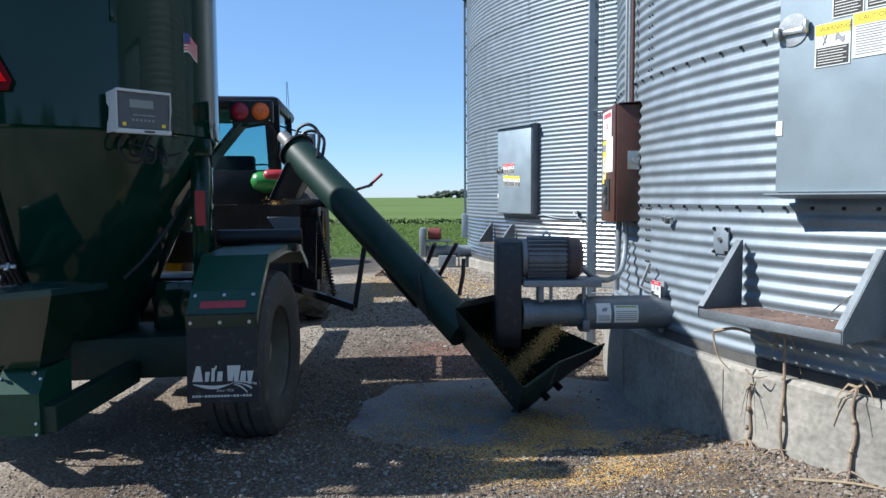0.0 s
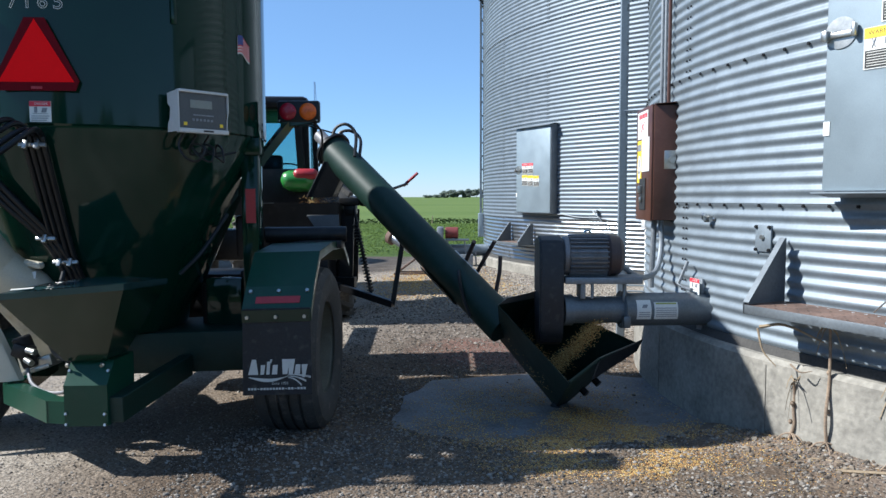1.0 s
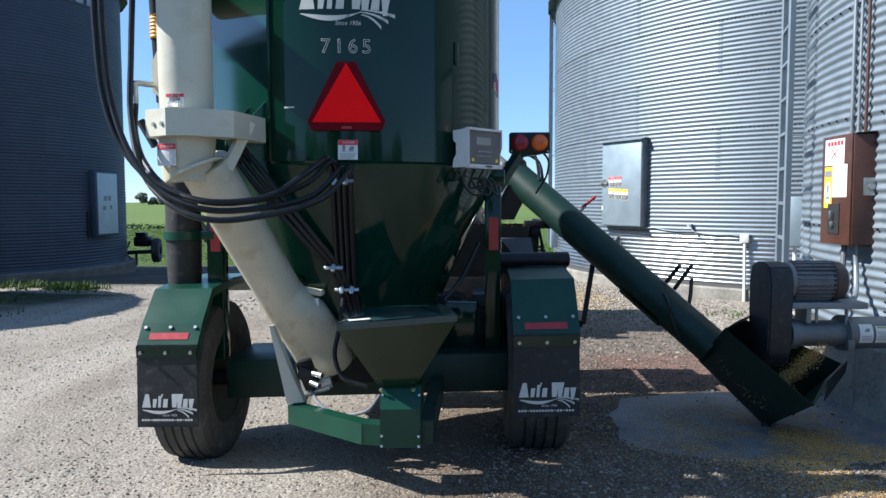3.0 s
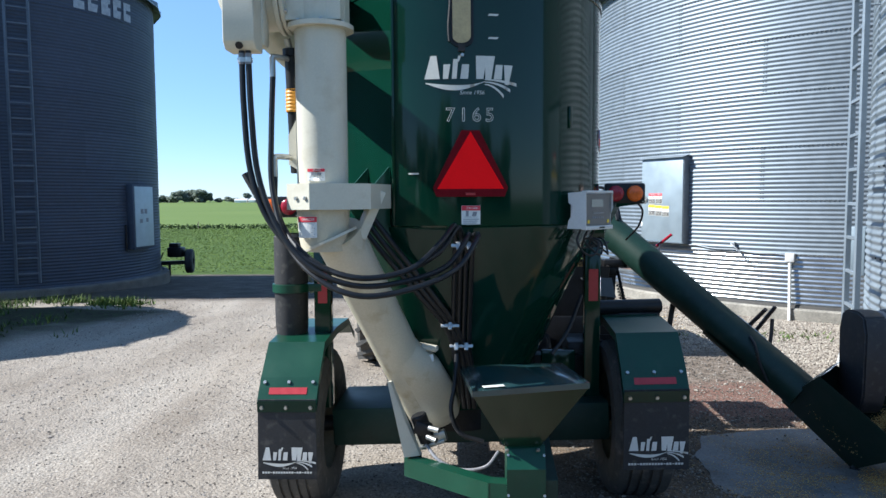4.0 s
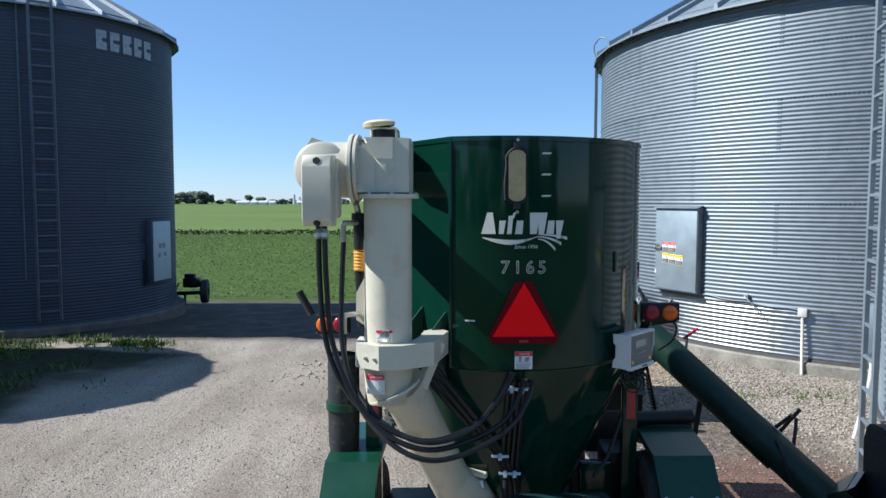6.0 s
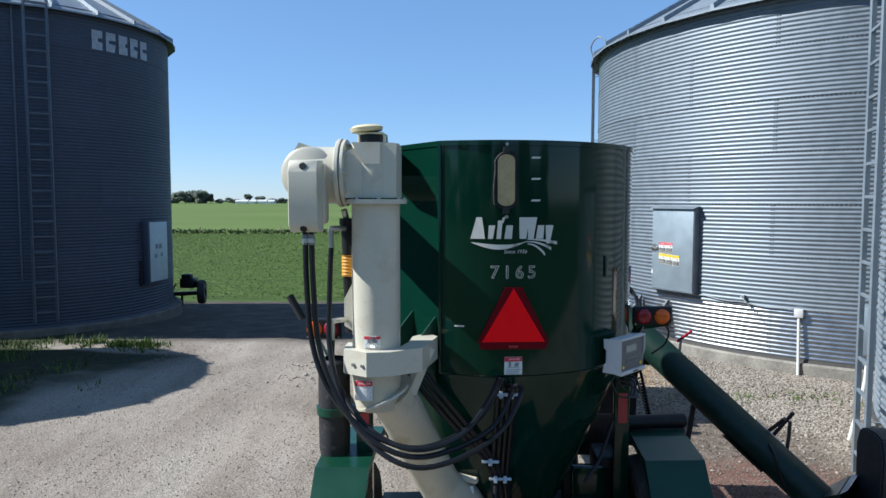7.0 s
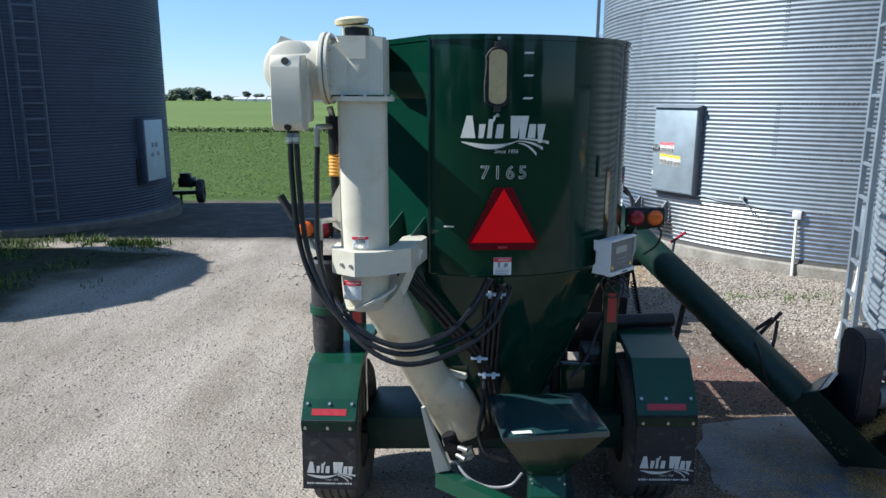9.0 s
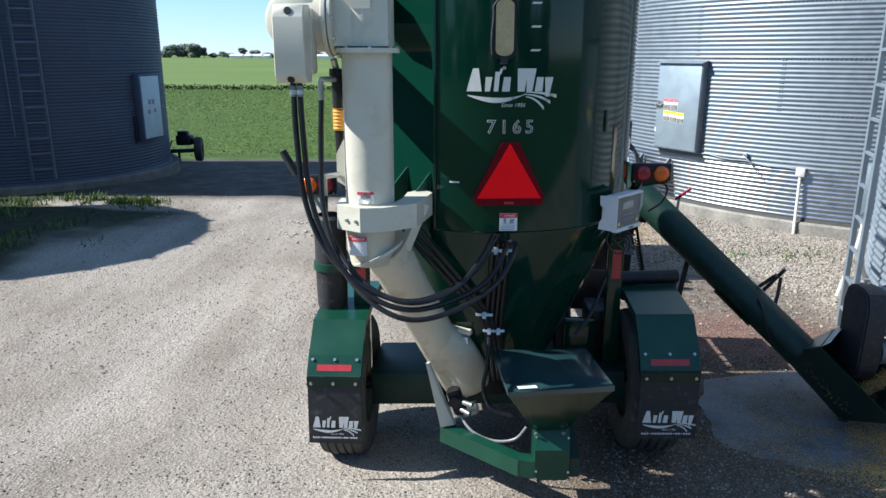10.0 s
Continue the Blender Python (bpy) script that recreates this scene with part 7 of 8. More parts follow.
for x, h in ((-168, 9), (-163, 7), (-152, 11), (-149, 10), (-146, 10)):
    bm = B()
    z = ground_z(x, 632)
    lathe(bm, [(1.2, z), (1.2, z + h), (0, z + h + 0.8)], (x, 632, 0), n=16)
    solid("silo", bm, PLASTIC, "distant pale feed silo", "silo", "distant silos")

# weeds along the fence line
v, f = blob_leaves(rng, [((x, 120 + rng.uniform(-0.5, 0.5), ground_z(x, 120) + 0.38 + rng.uniform(0, 0.22), 1.6, 0.8, 0.55), 1.0) for x in range(-110, 30, 2)], 110, 0.13)
tagged(new("fence_row_weeds", raw("fence_row_weeds", v, f, WEEDS)), "strip of tall dark weeds along a fence line", "weeds", kind="stuff")
for x in (-36, -20, -50, -5, -66, 6):
    bm = B()
    z = ground_z(x, 119)
    cyl(bm, (x, 119.0, z), (x + 0.05, 119.0, z + 1.4), 0.07, 0.055, n=8)
    solid("fence_post", bm, STALK, "weathered wooden fence post in tall weeds", "post", "fence posts")
# crop rows nearest the yard
v, f = [], []
for row in range(158):
    y = 20.9 + row * 0.62
    a, b = -16 - y * 0.40, 2.5
    n_cl = int((b - a) / 0.16)
    for i in range(n_cl):
        x = a + (b - a) * (i + rng.random()) / n_cl
        z = ground_z(x, y)
        for _ in range(9 if row < 24 else 5 if row < 50 else 2):
            p = Vector((x + rng.uniform(-0.15, 0.15), y + rng.uniform(-0.16, 0.16), z + rng.uniform(0.02, 0.17)))
            s = rng.uniform(0.020, 0.044) * (1 if row < 24 else 1.3 if row < 50 else 1.9)
            q = Vector((rng.gauss(-0.15, 0.35), rng.gauss(-0.1, 0.35), 1)).normalized()
            x_, y_ = frame_of(q)[:2]
            k = len(v)
            v += [p - x_ * s, p - y_ * s * 0.7, p + x_ * s, p + y_ * s * 0.7]
            f.append((k, k + 1, k + 2, k + 3))
tagged(new("crop_rows", raw("crop_rows", v, f, LEAVES)), "rows of low green soybean plants", "crop", kind="stuff")

# ---- more fittings on the far bins ----
junction = thing("junction_box", on_bin(BIN_B, 53.6, 0.9, 0.05), "grey junction box on a white upright conduit", "junction box")
n_, t_ = bin_axes(53.6)
bm = B()
box(bm, on_bin(BIN_B, 53.6, 0.98, 0.05), (0.13, 0.09, 0.13), rz=math.degrees(math.atan2(t_.y, t_.x)), bev=0.01)
part("box", bm, PLASTIC, junction)
bm = B()
pipe(bm, [on_bin(BIN_B, 53.6, 0.93, 0.06), on_bin(BIN_B, 53.8, 0.3, 0.10), on_bin(BIN_B, 54.0, -0.15, 0.16)], 0.022, 10, 3)
part("conduit", bm, WHITE, junction, "white plastic conduit")
conduit([on_bin(BIN_B, 53.6 - 2.2 * i, 1.0 + 0.012 * i + (0.02 if i % 3 == 1 else 0), 0.025) for i in range(13)], 0.010, GALV_DULL, "thin grey conduit along the bin wall", 2)
bm = B()
hb = on_bin(BIN_B, 45.0, 1.16, 0.01)
n_, t_ = bin_axes(45.0)
pipe(bm, [hb, hb + n_ * 0.07 - t_ * 0.03, hb + n_ * 0.09 + t_ * 0.10 + Vector((0, 0, -0.10)), hb + n_ * 0.06 + t_ * 0.26 + Vector((0, 0, -0.30))], 0.010, 6, 3)
box(bm, hb + n_ * 0.03, (0.05, 0.05, 0.05), rz=45, bev=0.006)
solid("wire_bracket", bm, GALV_DULL, "bent wire bracket on the bin wall", "bracket")
ladder_b = thing("bin_ladder", on_bin(BIN_B, -13, 0.3), "galvanised ladder on the large bin", "ladder", "bin ladders")
ladder_on(ladder_b, BIN_B, -13.0, 0.6, 5.95, 0.14, 0.36)
bm = B()
n_, t_ = bin_axes(-13.0)
a_ = on_bin(BIN_B, -13.0, 5.95, 0.14)
pipe(bm, [a_ - t_ * 0.2, a_ - t_ * 0.22 + n_ * 0.08 + Vector((0, 0, 0.35)), a_ - n_ * 0.10 + Vector((0, 0, 0.52)), a_ - n_ * 0.30 + t_ * 0.1 + Vector((0, 0, 0.35)), a_ - n_ * 0.32 + t_ * 0.15 + Vector((0, 0, 0.05))], 0.018, 8, 5)
part("grab_hoop", bm, GALV, ladder_b)
bm = B()
box(bm, (0.24, 15.05, 0.80), (0.12, 0.26, 0.50), bev=0.01)
box(bm, (0.20, 15.05, 0.80), (0.03, 0.24, 0.46), bev=0.006)
solid("switch_box", bm, GALV_DOOR, "small grey switch box on the large bin", "electrical box")
# eave clips and seam bolts of the large bin
v, f = [], []
for k in range(7):
    for i in range(150):
        phi = -14 + i * 0.62
        p = on_bin(BIN_B, phi, 0.22 + (k + 1) * RING - 0.012, 0.008)
        n_, t_ = bin_axes(phi)
        q = len(v)
        s = 0.009
        v += [p - t_ * s - Vector((0, 0, s)), p + t_ * s - Vector((0, 0, s)), p + t_ * s + Vector((0, 0, s)), p - t_ * s + Vector((0, 0, s)), p + n_ * 0.008]
        f += [(q, q + 1, q + 4), (q + 1, q + 2, q + 4), (q + 2, q + 3, q + 4), (q + 3, q, q + 4)]
for k in range(7):
    for s_ in range(12):
        phi = 180 - (360 / 12 * (s_ + (0.5 if k % 2 else 0.0)) + 4 + 15)
        while phi > 180:
            phi -= 360
        while phi < -180:
            phi += 360
        if not -20 < -phi < 80:
            continue
        for i in range(12):
            for e in (-0.2, 0.2):
                p = on_bin(BIN_B, -phi + e, 0.22 + k * RING + 0.034 + i * RING / 12, 0.004)
                n_, t_ = bin_axes(-phi + e)
                q = len(v)
                s = 0.009
                v += [p - t_ * s - Vector((0, 0, s)), p + t_ * s - Vector((0, 0, s)), p + t_ * s + Vector((0, 0, s)), p - t_ * s + Vector((0, 0, s)), p + n_ * 0.008]
                f += [(q, q + 1, q + 4), (q + 1, q + 2, q + 4), (q + 2, q + 3, q + 4), (q + 3, q, q + 4)]
sb = new("seam_bolts", raw("seam_bolts", v, f, GALV_DARKENED))
sb.parent = bin_b
sb.location = -ORI[bin_b.name]
tagged(sb, "dark bolt heads along the seams", kind="stuff")
for i in range(34):
    phi = -10 + i * 2.9
    n_, t_ = bin_axes(phi)
    bm = B()
    box(bm, on_bin(BIN_B, phi, 0.22 + 7 * RING - 0.09, 0.02), (0.10, 0.04, 0.06), rz=math.degrees(math.atan2(t_.y, t_.x)), bev=0.006)
    part("eave_clip", bm, GALV, bin_b)

# unloader of the large bin
un2 = thing("bin_unloader", (-0.2, 14.1, 0.4), "bin unloading auger with a small red motor", "unloading auger", "bin unloaders")
bm = B()
box(bm, (-0.60, 14.05, 0.52), (0.13, 0.34, 0.56), bev=0.03)
part("belt_guard", bm, GALV_DULL, un2, "grey belt guard")
bm = B()
cyl(bm, (-0.50, 14.05, 0.68), (-0.24, 14.05, 0.68), 0.115, n=24, bev=0.015)
part("electric_motor", bm, material("faded_red_paint", (0.16, 0.030, 0.028), 0.6, scale=12, vary=0.25), un2, "small faded red electric motor")
bm = B()
box(bm, (-0.30, 14.05, 0.54), (0.55, 0.24, 0.03))
part("motor_mount", bm, GALV_DULL, un2)
bm = B()
cyl(bm, (-0.55, 14.1, 0.32), (0.55, 14.35, 0.32), 0.12, n=24)
part("discharge_tube", bm, GALV, un2)
bm = B()
bar(bm, (-0.45, 14.0, 0.54), (-0.48, 14.0, 0.30), 0.03, 0.03)
bar(bm, (-0.12, 14.0, 0.54), (-0.05, 14.0, -0.05), 0.03, 0.03)
bar(bm, (0.10, 14.0, 0.30), (0.12, 14.0, -0.08), 0.03, 0.03)
part("support_leg", bm, GALV_DULL, un2)
bm = B()
box(bm, (-0.12, 13.9, 0.08), (0.34, 0.25, 0.36), bev=0.01)
part("chute", bm, GALV_DULL, un2)

# portable auger lying on its stand by the corn pile
port = thing("portable_auger", (-0.2, 12.4, 0.0), "worn white portable auger on a rusty stand", "portable auger")
q0, q1 = Vector((-1.44, 13.0, 0.66)), Vector((-0.36, 11.95, 0.10))
bm = B()
cyl(bm, q0, q1, 0.105, n=24, bev=0.008)
part("tube", bm, GALV_BRIGHT, port, "dull white auger tube")
bm = B()
cyl(bm, q1 + (q1 - q0) * -0.03, q1 + (q1 - q0) * 0.06, 0.13, n=20, bev=0.01)
box(bm, q1 + Vector((-0.10, -0.04, 0.07)), (0.16, 0.20, 0.14), ry=38, bev=0.02)
part("inlet_hood", bm, GALV_DULL, port)
bm = B()
cyl(bm, q0 + Vector((-0.06, 0.04, 0.02)), q0 + Vector((0.02, -0.02, -0.02)), 0.15, n=24, bev=0.01)
part("head_plate", bm, RUSTY, port, "rusty head plate")
bm = B()
cyl(bm, q0 + Vector((0.02, 0.0, 0.22)), q0 + Vector((0.26, -0.14, 0.12)), 0.10, n=24, bev=0.02)
part("electric_motor", bm, RUSTY, port, "dusty reddish electric motor")
bm = B()
box(bm, q0 + Vector((0.14, -0.08, 0.06)), (0.30, 0.14, 0.03), ry=28, bev=0.006)
part("motor_plate", bm, RUSTY, port)
for e in (-1, 1):
    bm = B()
    pt = q0.lerp(q1, 0.47)
    bar(bm, pt + Vector((0, 0.06 * e, -0.05)), (pt.x - 0.40, pt.y + 0.16 * e, 0.05), 0.03, 0.03)
    bar(bm, pt + Vector((0, 0.06 * e, -0.05)), (pt.x + 0.12, pt.y + 0.16 * e, 0.05), 0.03, 0.03)
    bar(bm, (pt.x - 0.44, pt.y + 0.16 * e, 0.035), (pt.x + 0.16, pt.y + 0.16 * e, 0.035), 0.04, 0.05)
    part("stand_leg", bm, RUSTY, port, "rusty angle iron stand leg")

# ---- fittings on the shaded bin ----
DULL_PALE = material("pale_blue_grey_enamel", (0.42, 0.5, 0.52), 0.5, scale=6, vary=0.08)
panel_c = thing("control_panel", on_bin(BIN_C, 174, 1.52), "pale grey door-like control panel on the shaded bin", "control panel")
PH_C = 174.0
n_, t_ = bin_axes(PH_C)
rzc = math.degrees(math.atan2(t_.y, t_.x))
pc = on_bin(BIN_C, PH_C, 1.52, 0.05)
bm = B()
box(bm, pc, (0.84, 0.16, 1.46), rz=rzc, bev=0.01)
part("body", bm, GALV_SHADED, panel_c)
bm = B()
box(bm, pc + n_ * 0.085, (0.72, 0.02, 1.36), rz=rzc, bev=0.004)
part("door", bm, DULL_PALE, panel_c, "pale blue-grey door")
fc_ = flat_at(pc + n_ * 0.096, t_, (0, 0, 1))
for rc in (rect(-0.10, 0.12, 0.11, 0.11), rect(0.05, 0.12, 0.11, 0.11), rect(-0.14, -0.10, 0.11, 0.09), rect(0.10, -0.08, 0.09, 0.09)):
    bm = B()
    decal(bm, [rc], fc_)
    part("sticker", bm, GREY_PRINT, panel_c)
sign = thing("bin_sign", on_bin(BIN_C, 156, 6.1), "worn pale painted blocks high on the bin wall", "painted sign")
FADED = material("faded_white_paint", (0.33, 0.355, 0.39), 0.7, scale=12, vary=0.2)
sign_face = lambda u, v_, d: on_bin(BIN_C, 160 + math.degrees(u / BIN_C[2]), 6.05 + v_, 0.012 + d)
for i, notch in enumerate((0.10, 0.16, 0.06, 0.12, 0.15)):
    x0, x1, y0, y1 = -0.77 + 0.31 * i, -0.54 + 0.31 * i, -0.20, 0.20
    bm = B()
    decal(bm, [[(x0, y0), (x1 - 0.03 * (i % 2), y0), (x1, -0.04), (x1 - notch, -0.03), (x1 - notch, 0.04), (x1, 0.05), (x1, y1), (x0, y1)]], sign_face)
    part("painted_block", bm, FADED, sign)
conduit([on_bin(BIN_C, 120, z, 0.03) for z in (6.5, 4.0, 1.6, 1.1)], 0.02, GALV_SHADE, "thin grey conduit on the shaded bin", 0)
conduit([on_bin(BIN_C, 165, z, 0.03) for z in (1.35, 1.0, 0.75)], 0.02, BLACK, "short black cable on the shaded bin", 2)
fan = thing("bin_fan", (-9.6, 17.6, 0.4), "black drive unit with a wheel beside the shaded bin", "machine")
bm = B()
box(bm, (-9.86, 17.4, 0.56), (0.40, 0.30, 0.26), bev=0.05)
box(bm, (-9.90, 17.4, 0.73), (0.26, 0.18, 0.12), bev=0.03)
part("engine", bm, BLACK, fan)
bm = B()
lathe(bm, [(0.10, -0.09), (0.28, -0.09), (0.31, -0.06), (0.31, 0.06), (0.28, 0.09), (0.10, 0.09)], (-9.52, 17.4, 0.33), (1, 0.25, 0), 28)
part("wheel", bm, RUBBER, fan)
bm = B()
bar(bm, (-10.9, 17.2, 0.26), (-9.55, 17.4, 0.30), 0.10, 0.10)
bar(bm, (-10.28, 17.3, 0.30), (-10.16, 17.3, 0.56), 0.03, 0.03)
bar(bm, (-10.45, 17.3, 0.30), (-10.38, 17.3, 0.62), 0.025, 0.025)
bar(bm, (-10.05, 17.4, 0.28), (-10.05, 17.4, -0.05), 0.05, 0.05)
part("frame", bm, BLACK, fan)
bm = B()
plate(bm, [(-11.15, 16.75, 0.10), (-10.15, 17.0, 0.05), (-10.45, 17.0, 0.45), (-11.1, 16.8, 0.62)], (0.05, 0.35, 0))
part("intake_boot", bm, GALV_SHADED, fan)

# ---- white box by the ladder ----
bm = B()
box(bm, on_bin(BIN_A, -33.0, 1.33, 0.09), (0.16, 0.26, 0.50), rz=-33, bev=0.01)
solid("meter_box", bm, GALV_DOOR, "pale grey meter box on the bin wall behind the ladder", "electrical box")
bm = B()
q0 = on_bin(BIN_A, -32.5, 1.08, 0.09)
pipe(bm, [q0, q0 + Vector((0.0, 0, -0.20)), q0 + Vector((-0.03, 0.0, -0.42)), q0 + Vector((-0.14, 0.02, -0.95))], 0.020, 8, 4)
solid("conduit", bm, WHITE, "white plastic conduit below the meter box", "conduit", "conduits on the bins")

# ---- dry stalks on the footing ----
def stalk(x, y, h, lean, seed):
    r = random.Random(seed)
    z = ground_z(x, y)
    bm = B()
    pts = [Vector((x + lean * t + r.uniform(-0.012, 0.012), y + r.uniform(-0.012, 0.012), z + h * t)) for t in (0, 0.25, 0.5, 0.75, 1.0)]
    pipe(bm, pts, 0.0085, 8, 3, 0.0065)
    for t in (0.3, 0.62):
        p = pts[0].lerp(pts[-1], t)
        lathe(bm, [(0.006, -0.012), (0.0105, 0), (0.006, 0.012)], p, (0, 0, 1), 10)
    s = thing("dry_stalk", (x, y, z), "dead dry corn stalk standing against the footing", "plant", "dry stalks")
    part("stem", bm, STALK, s)
    for k in range(7):
        a = r.uniform(0, 6.28)
        bm = B()
        pipe(bm, [(x, y, z + 0.03), (x + 0.04 * math.cos(a), y + 0.04 * math.sin(a), z + 0.02), (x + 0.08 * math.cos(a), y + 0.08 * math.sin(a), z - 0.02)], 0.005, 5, 3, 0.002)
        part("root", bm, STALK, s)
    for k in range(5):
        a = r.uniform(2.0, 6.0)
        e = pts[-1]
        bm = B()
        l_ = r.uniform(0.04, 0.11)
        q = [e + Vector((math.cos(a) * l_ * t, math.sin(a) * l_ * t, 0.05 * math.sin(3 * t) - 0.05 * t * k)) for t in (0, 0.4, 0.8, 1.0)]
        for q0_, q1_ in zip(q, q[1:]):
            plate(bm, [q0_ + Vector((0, 0, 0.006)), q1_ + Vector((0, 0, 0.005)), q1_ - Vector((0, 0, 0.005)), q0_ - Vector((0, 0, 0.006))], (0.002, 0.002, 0))
        part("dry_leaf", bm, STRAW, s)


stalk(1.49, 3.53, 0.30, 0.01, 1)
stalk(1.57, 3.35, 0.60, 0.0, 2)
stalk(1.735, 3.06, 0.40, 0.02, 3)


# ---- loose stones, grain and grass ----
ICO = [Vector(p) for p in ((0, 0, -1), (0.72, -0.53, -0.45), (-0.28, -0.85, -0.45), (-0.89, 0, -0.45), (-0.28, 0.85, -0.45), (0.72, 0.53, -0.45), (0.28, -0.85, 0.45), (-0.72, -0.53, 0.45), (-0.72, 0.53, 0.45), (0.28, 0.85, 0.45), (0.89, 0, 0.45), (0, 0, 1))]
ICO_F = [(0, 1, 2), (1, 0, 5), (0, 2, 3), (0, 3, 4), (0, 4, 5), (1, 5, 10), (2, 1, 6), (3, 2, 7), (4, 3, 8), (5, 4, 9), (1, 10, 6), (2, 6, 7), (3, 7, 8), (4, 8, 9), (5, 9, 10), (6, 10, 11), (7, 6, 11), (8, 7, 11), (9, 8, 11), (10, 9, 11)]
OCTA = [Vector(p) for p in ((1, 0, 0), (-1, 0, 0), (0, 0.75, 0), (0, -0.75, 0), (0, 0, 0.6), (0, 0, -0.6))]
OCTA_F = [(0, 2, 4), (2, 1, 4), (1, 3, 4), (3, 0, 4), (2, 0, 5), (1, 2, 5), (3, 1, 5), (0, 3, 5)]


def free_ground(x, y):
    for b, pad in ((BIN_A, 0.10), (BIN_B, 0.10), (BIN_C, 0.1)):
        if math.hypot(x - b[0], y - b[1]) < b[2] + pad:
            return False
    return True


def on_slab(x, y):
    return abs((x - 0.44 - 0.1 * (y - 4.55)) / 1.03) ** 3 + abs((y - 4.55) / 0.80) ** 3 < 1.0


def scatter(name, spots, shape, mat, label, category, seed, sink=0.3, jag=0.25):
    """spots: a list of (x, y, size, lift)."""
    r = random.Random(seed)
    base, faces = shape
    v, f = [], []
    for x, y, s, lift in spots:
        e = Euler((r.uniform(0, 6.28), r.uniform(0, 6.28), r.uniform(0, 6.28))).to_matrix() if lift is None or lift >= 0 else Euler((0, 0, r.uniform(0, 6.28))).to_matrix()
        sc = Vector((s * r.uniform(0.75, 1.25), s * r.uniform(0.7, 1.1), s * r.uniform(0.5, 0.8)))
        o = Vector((x, y, (0.034 if on_slab(x, y) else ground_z(x, y)) + s * sink + max(0, lift or 0)))
        k = len(v)
        for p in base:
            q = e @ Vector((p.x * (1 + r.uniform(-jag, jag)), p.y * (1 + r.uniform(-jag, jag)), p.z * (1 + r.uniform(-jag, jag))))
            v.append((o.x + q.x * sc.x, o.y + q.y * sc.y, o.z + q.z * sc.z))
        f += [(a + k, b + k, c + k) for a, b, c in faces]
    return tagged(new(name, raw(name, v, f, mat)), label, category, kind="stuff")


r = random.Random(11)
spots = []
while len(spots) < 27000:
    x, y = r.uniform(-5.5, 1.9), 1.6 + 7.5 * r.random() ** 1.5
    if not free_ground(x, y) or on_slab(x, y) and r.random() < 0.985:
        continue
    near = 1.0 if x > -1.5 else 0.09
    if r.random() > near * min(1.0, (y - 1.5) / 1.2):
        continue
    spots.append((x, y, r.choice((0.0035, 0.004, 0.005, 0.006, 0.0075, 0.010) if x > -1.5 else (0.004, 0.005, 0.006, 0.008)) * r.uniform(0.8, 1.3), 0))
rubble = []
for _ in range(900):
    phi = r.uniform(17, 62)
    d = abs(r.gauss(0, 0.28))
    p = on_bin(BIN_A, phi, 0, 0.06 + d)
    rubble.append((p.x, p.y, r.choice((0.004, 0.005, 0.006, 0.008, 0.010, 0.016)) * r.uniform(0.7, 1.2), 0))
scatter("footing_rubble", rubble, (ICO, ICO_F), RUBBLE, "tan stones and clods along the footing", "rubble", 29)
fine_spots = []
while len(fine_spots) < 42000:
    x, y = r.uniform(-3.4, 1.9), 1.9 + 4.6 * r.random() ** 1.4
    if not free_ground(x, y) or on_slab(x, y) and r.random() < 0.97:
        continue
    if x < -1.6 and r.random() > 0.35 * min(1.0, (x + 3.5) / 0.8) or r.random() > min(1.0, (y - 1.85) / 0.9):
        continue
    fine_spots.append((x, y, r.choice((0.0025, 0.003, 0.004, 0.0055)) * r.uniform(0.8, 1.3), 0))
scatter("fine_gravel", fine_spots, (OCTA, OCTA_F), FINE, "fine dark and pale gravel chips on the yard", "gravel", 41, jag=0.4)
scatter("gravel_stones", spots, (ICO, ICO_F), STONES, "loose grey and tan gravel stones on the yard", "gravel", 21)
spots = []
while len(spots) < 26000:
    x, y = r.uniform(-0.8, 5.5), r.uniform(6.4, 13.5)
    if not free_ground(x, y):
        continue
    if r.random() < 0.95 and ((x - 0.1) / 1.5) ** 2 + ((y - 6.6) / 1.9) ** 2 < 1.0 + 0.5 * noise.noise((x, y, 5)):
        continue
    if r.random() < 0.72 and x < 0.7 + 0.5 * noise.noise((x, y, 2)):
        continue
    spots.append((x, y, r.uniform(0.009, 0.021), 0))
scatter("pale_gravel", spots, (ICO, ICO_F), STONES_PALE, "pale crushed limestone gravel round the bins", "gravel", 22)
spots = []
while len(spots) < 27000:
    k = r.random()
    if k < 0.36:
        x, y = r.gauss(0.64, 0.30), r.gauss(3.70, 0.17)
    elif k < 0.68:
        x, y = r.gauss(0.50, 0.46), r.gauss(4.08, 0.30)
    elif k < 0.86:
        x, y = r.gauss(0.58, 0.30), r.gauss(3.28, 0.11)
    elif k < 0.95:
        x, y = r.gauss(0.1, 0.5), r.gauss(4.6, 0.4)
    else:
        x, y = r.gauss(1.3, 0.3), r.gauss(3.3, 0.2)
    if free_ground(x, y) and noise.noise((x * 2.6, y * 2.6, 7)) + 0.6 * noise.noise((x * 8, y * 8, 2)) > r.uniform(-0.48, 0.68):
        spots.append((x, y, r.uniform(0.0030, 0.0049) if y < 3.5 else r.uniform(0.0038, 0.0056), -1))
scatter("spilled_corn", spots, (OCTA, OCTA_F), CORN, "yellow corn kernels spilled on the slab and gravel", "grain", 23, sink=0.5)
spots = []
while len(spots) < 7000:
    x, y = r.gauss(-0.45, 0.55), r.gauss(11.0, 0.9)
    if free_ground(x, y):
        spots.append((x, y, r.uniform(0.010, 0.016), -1))
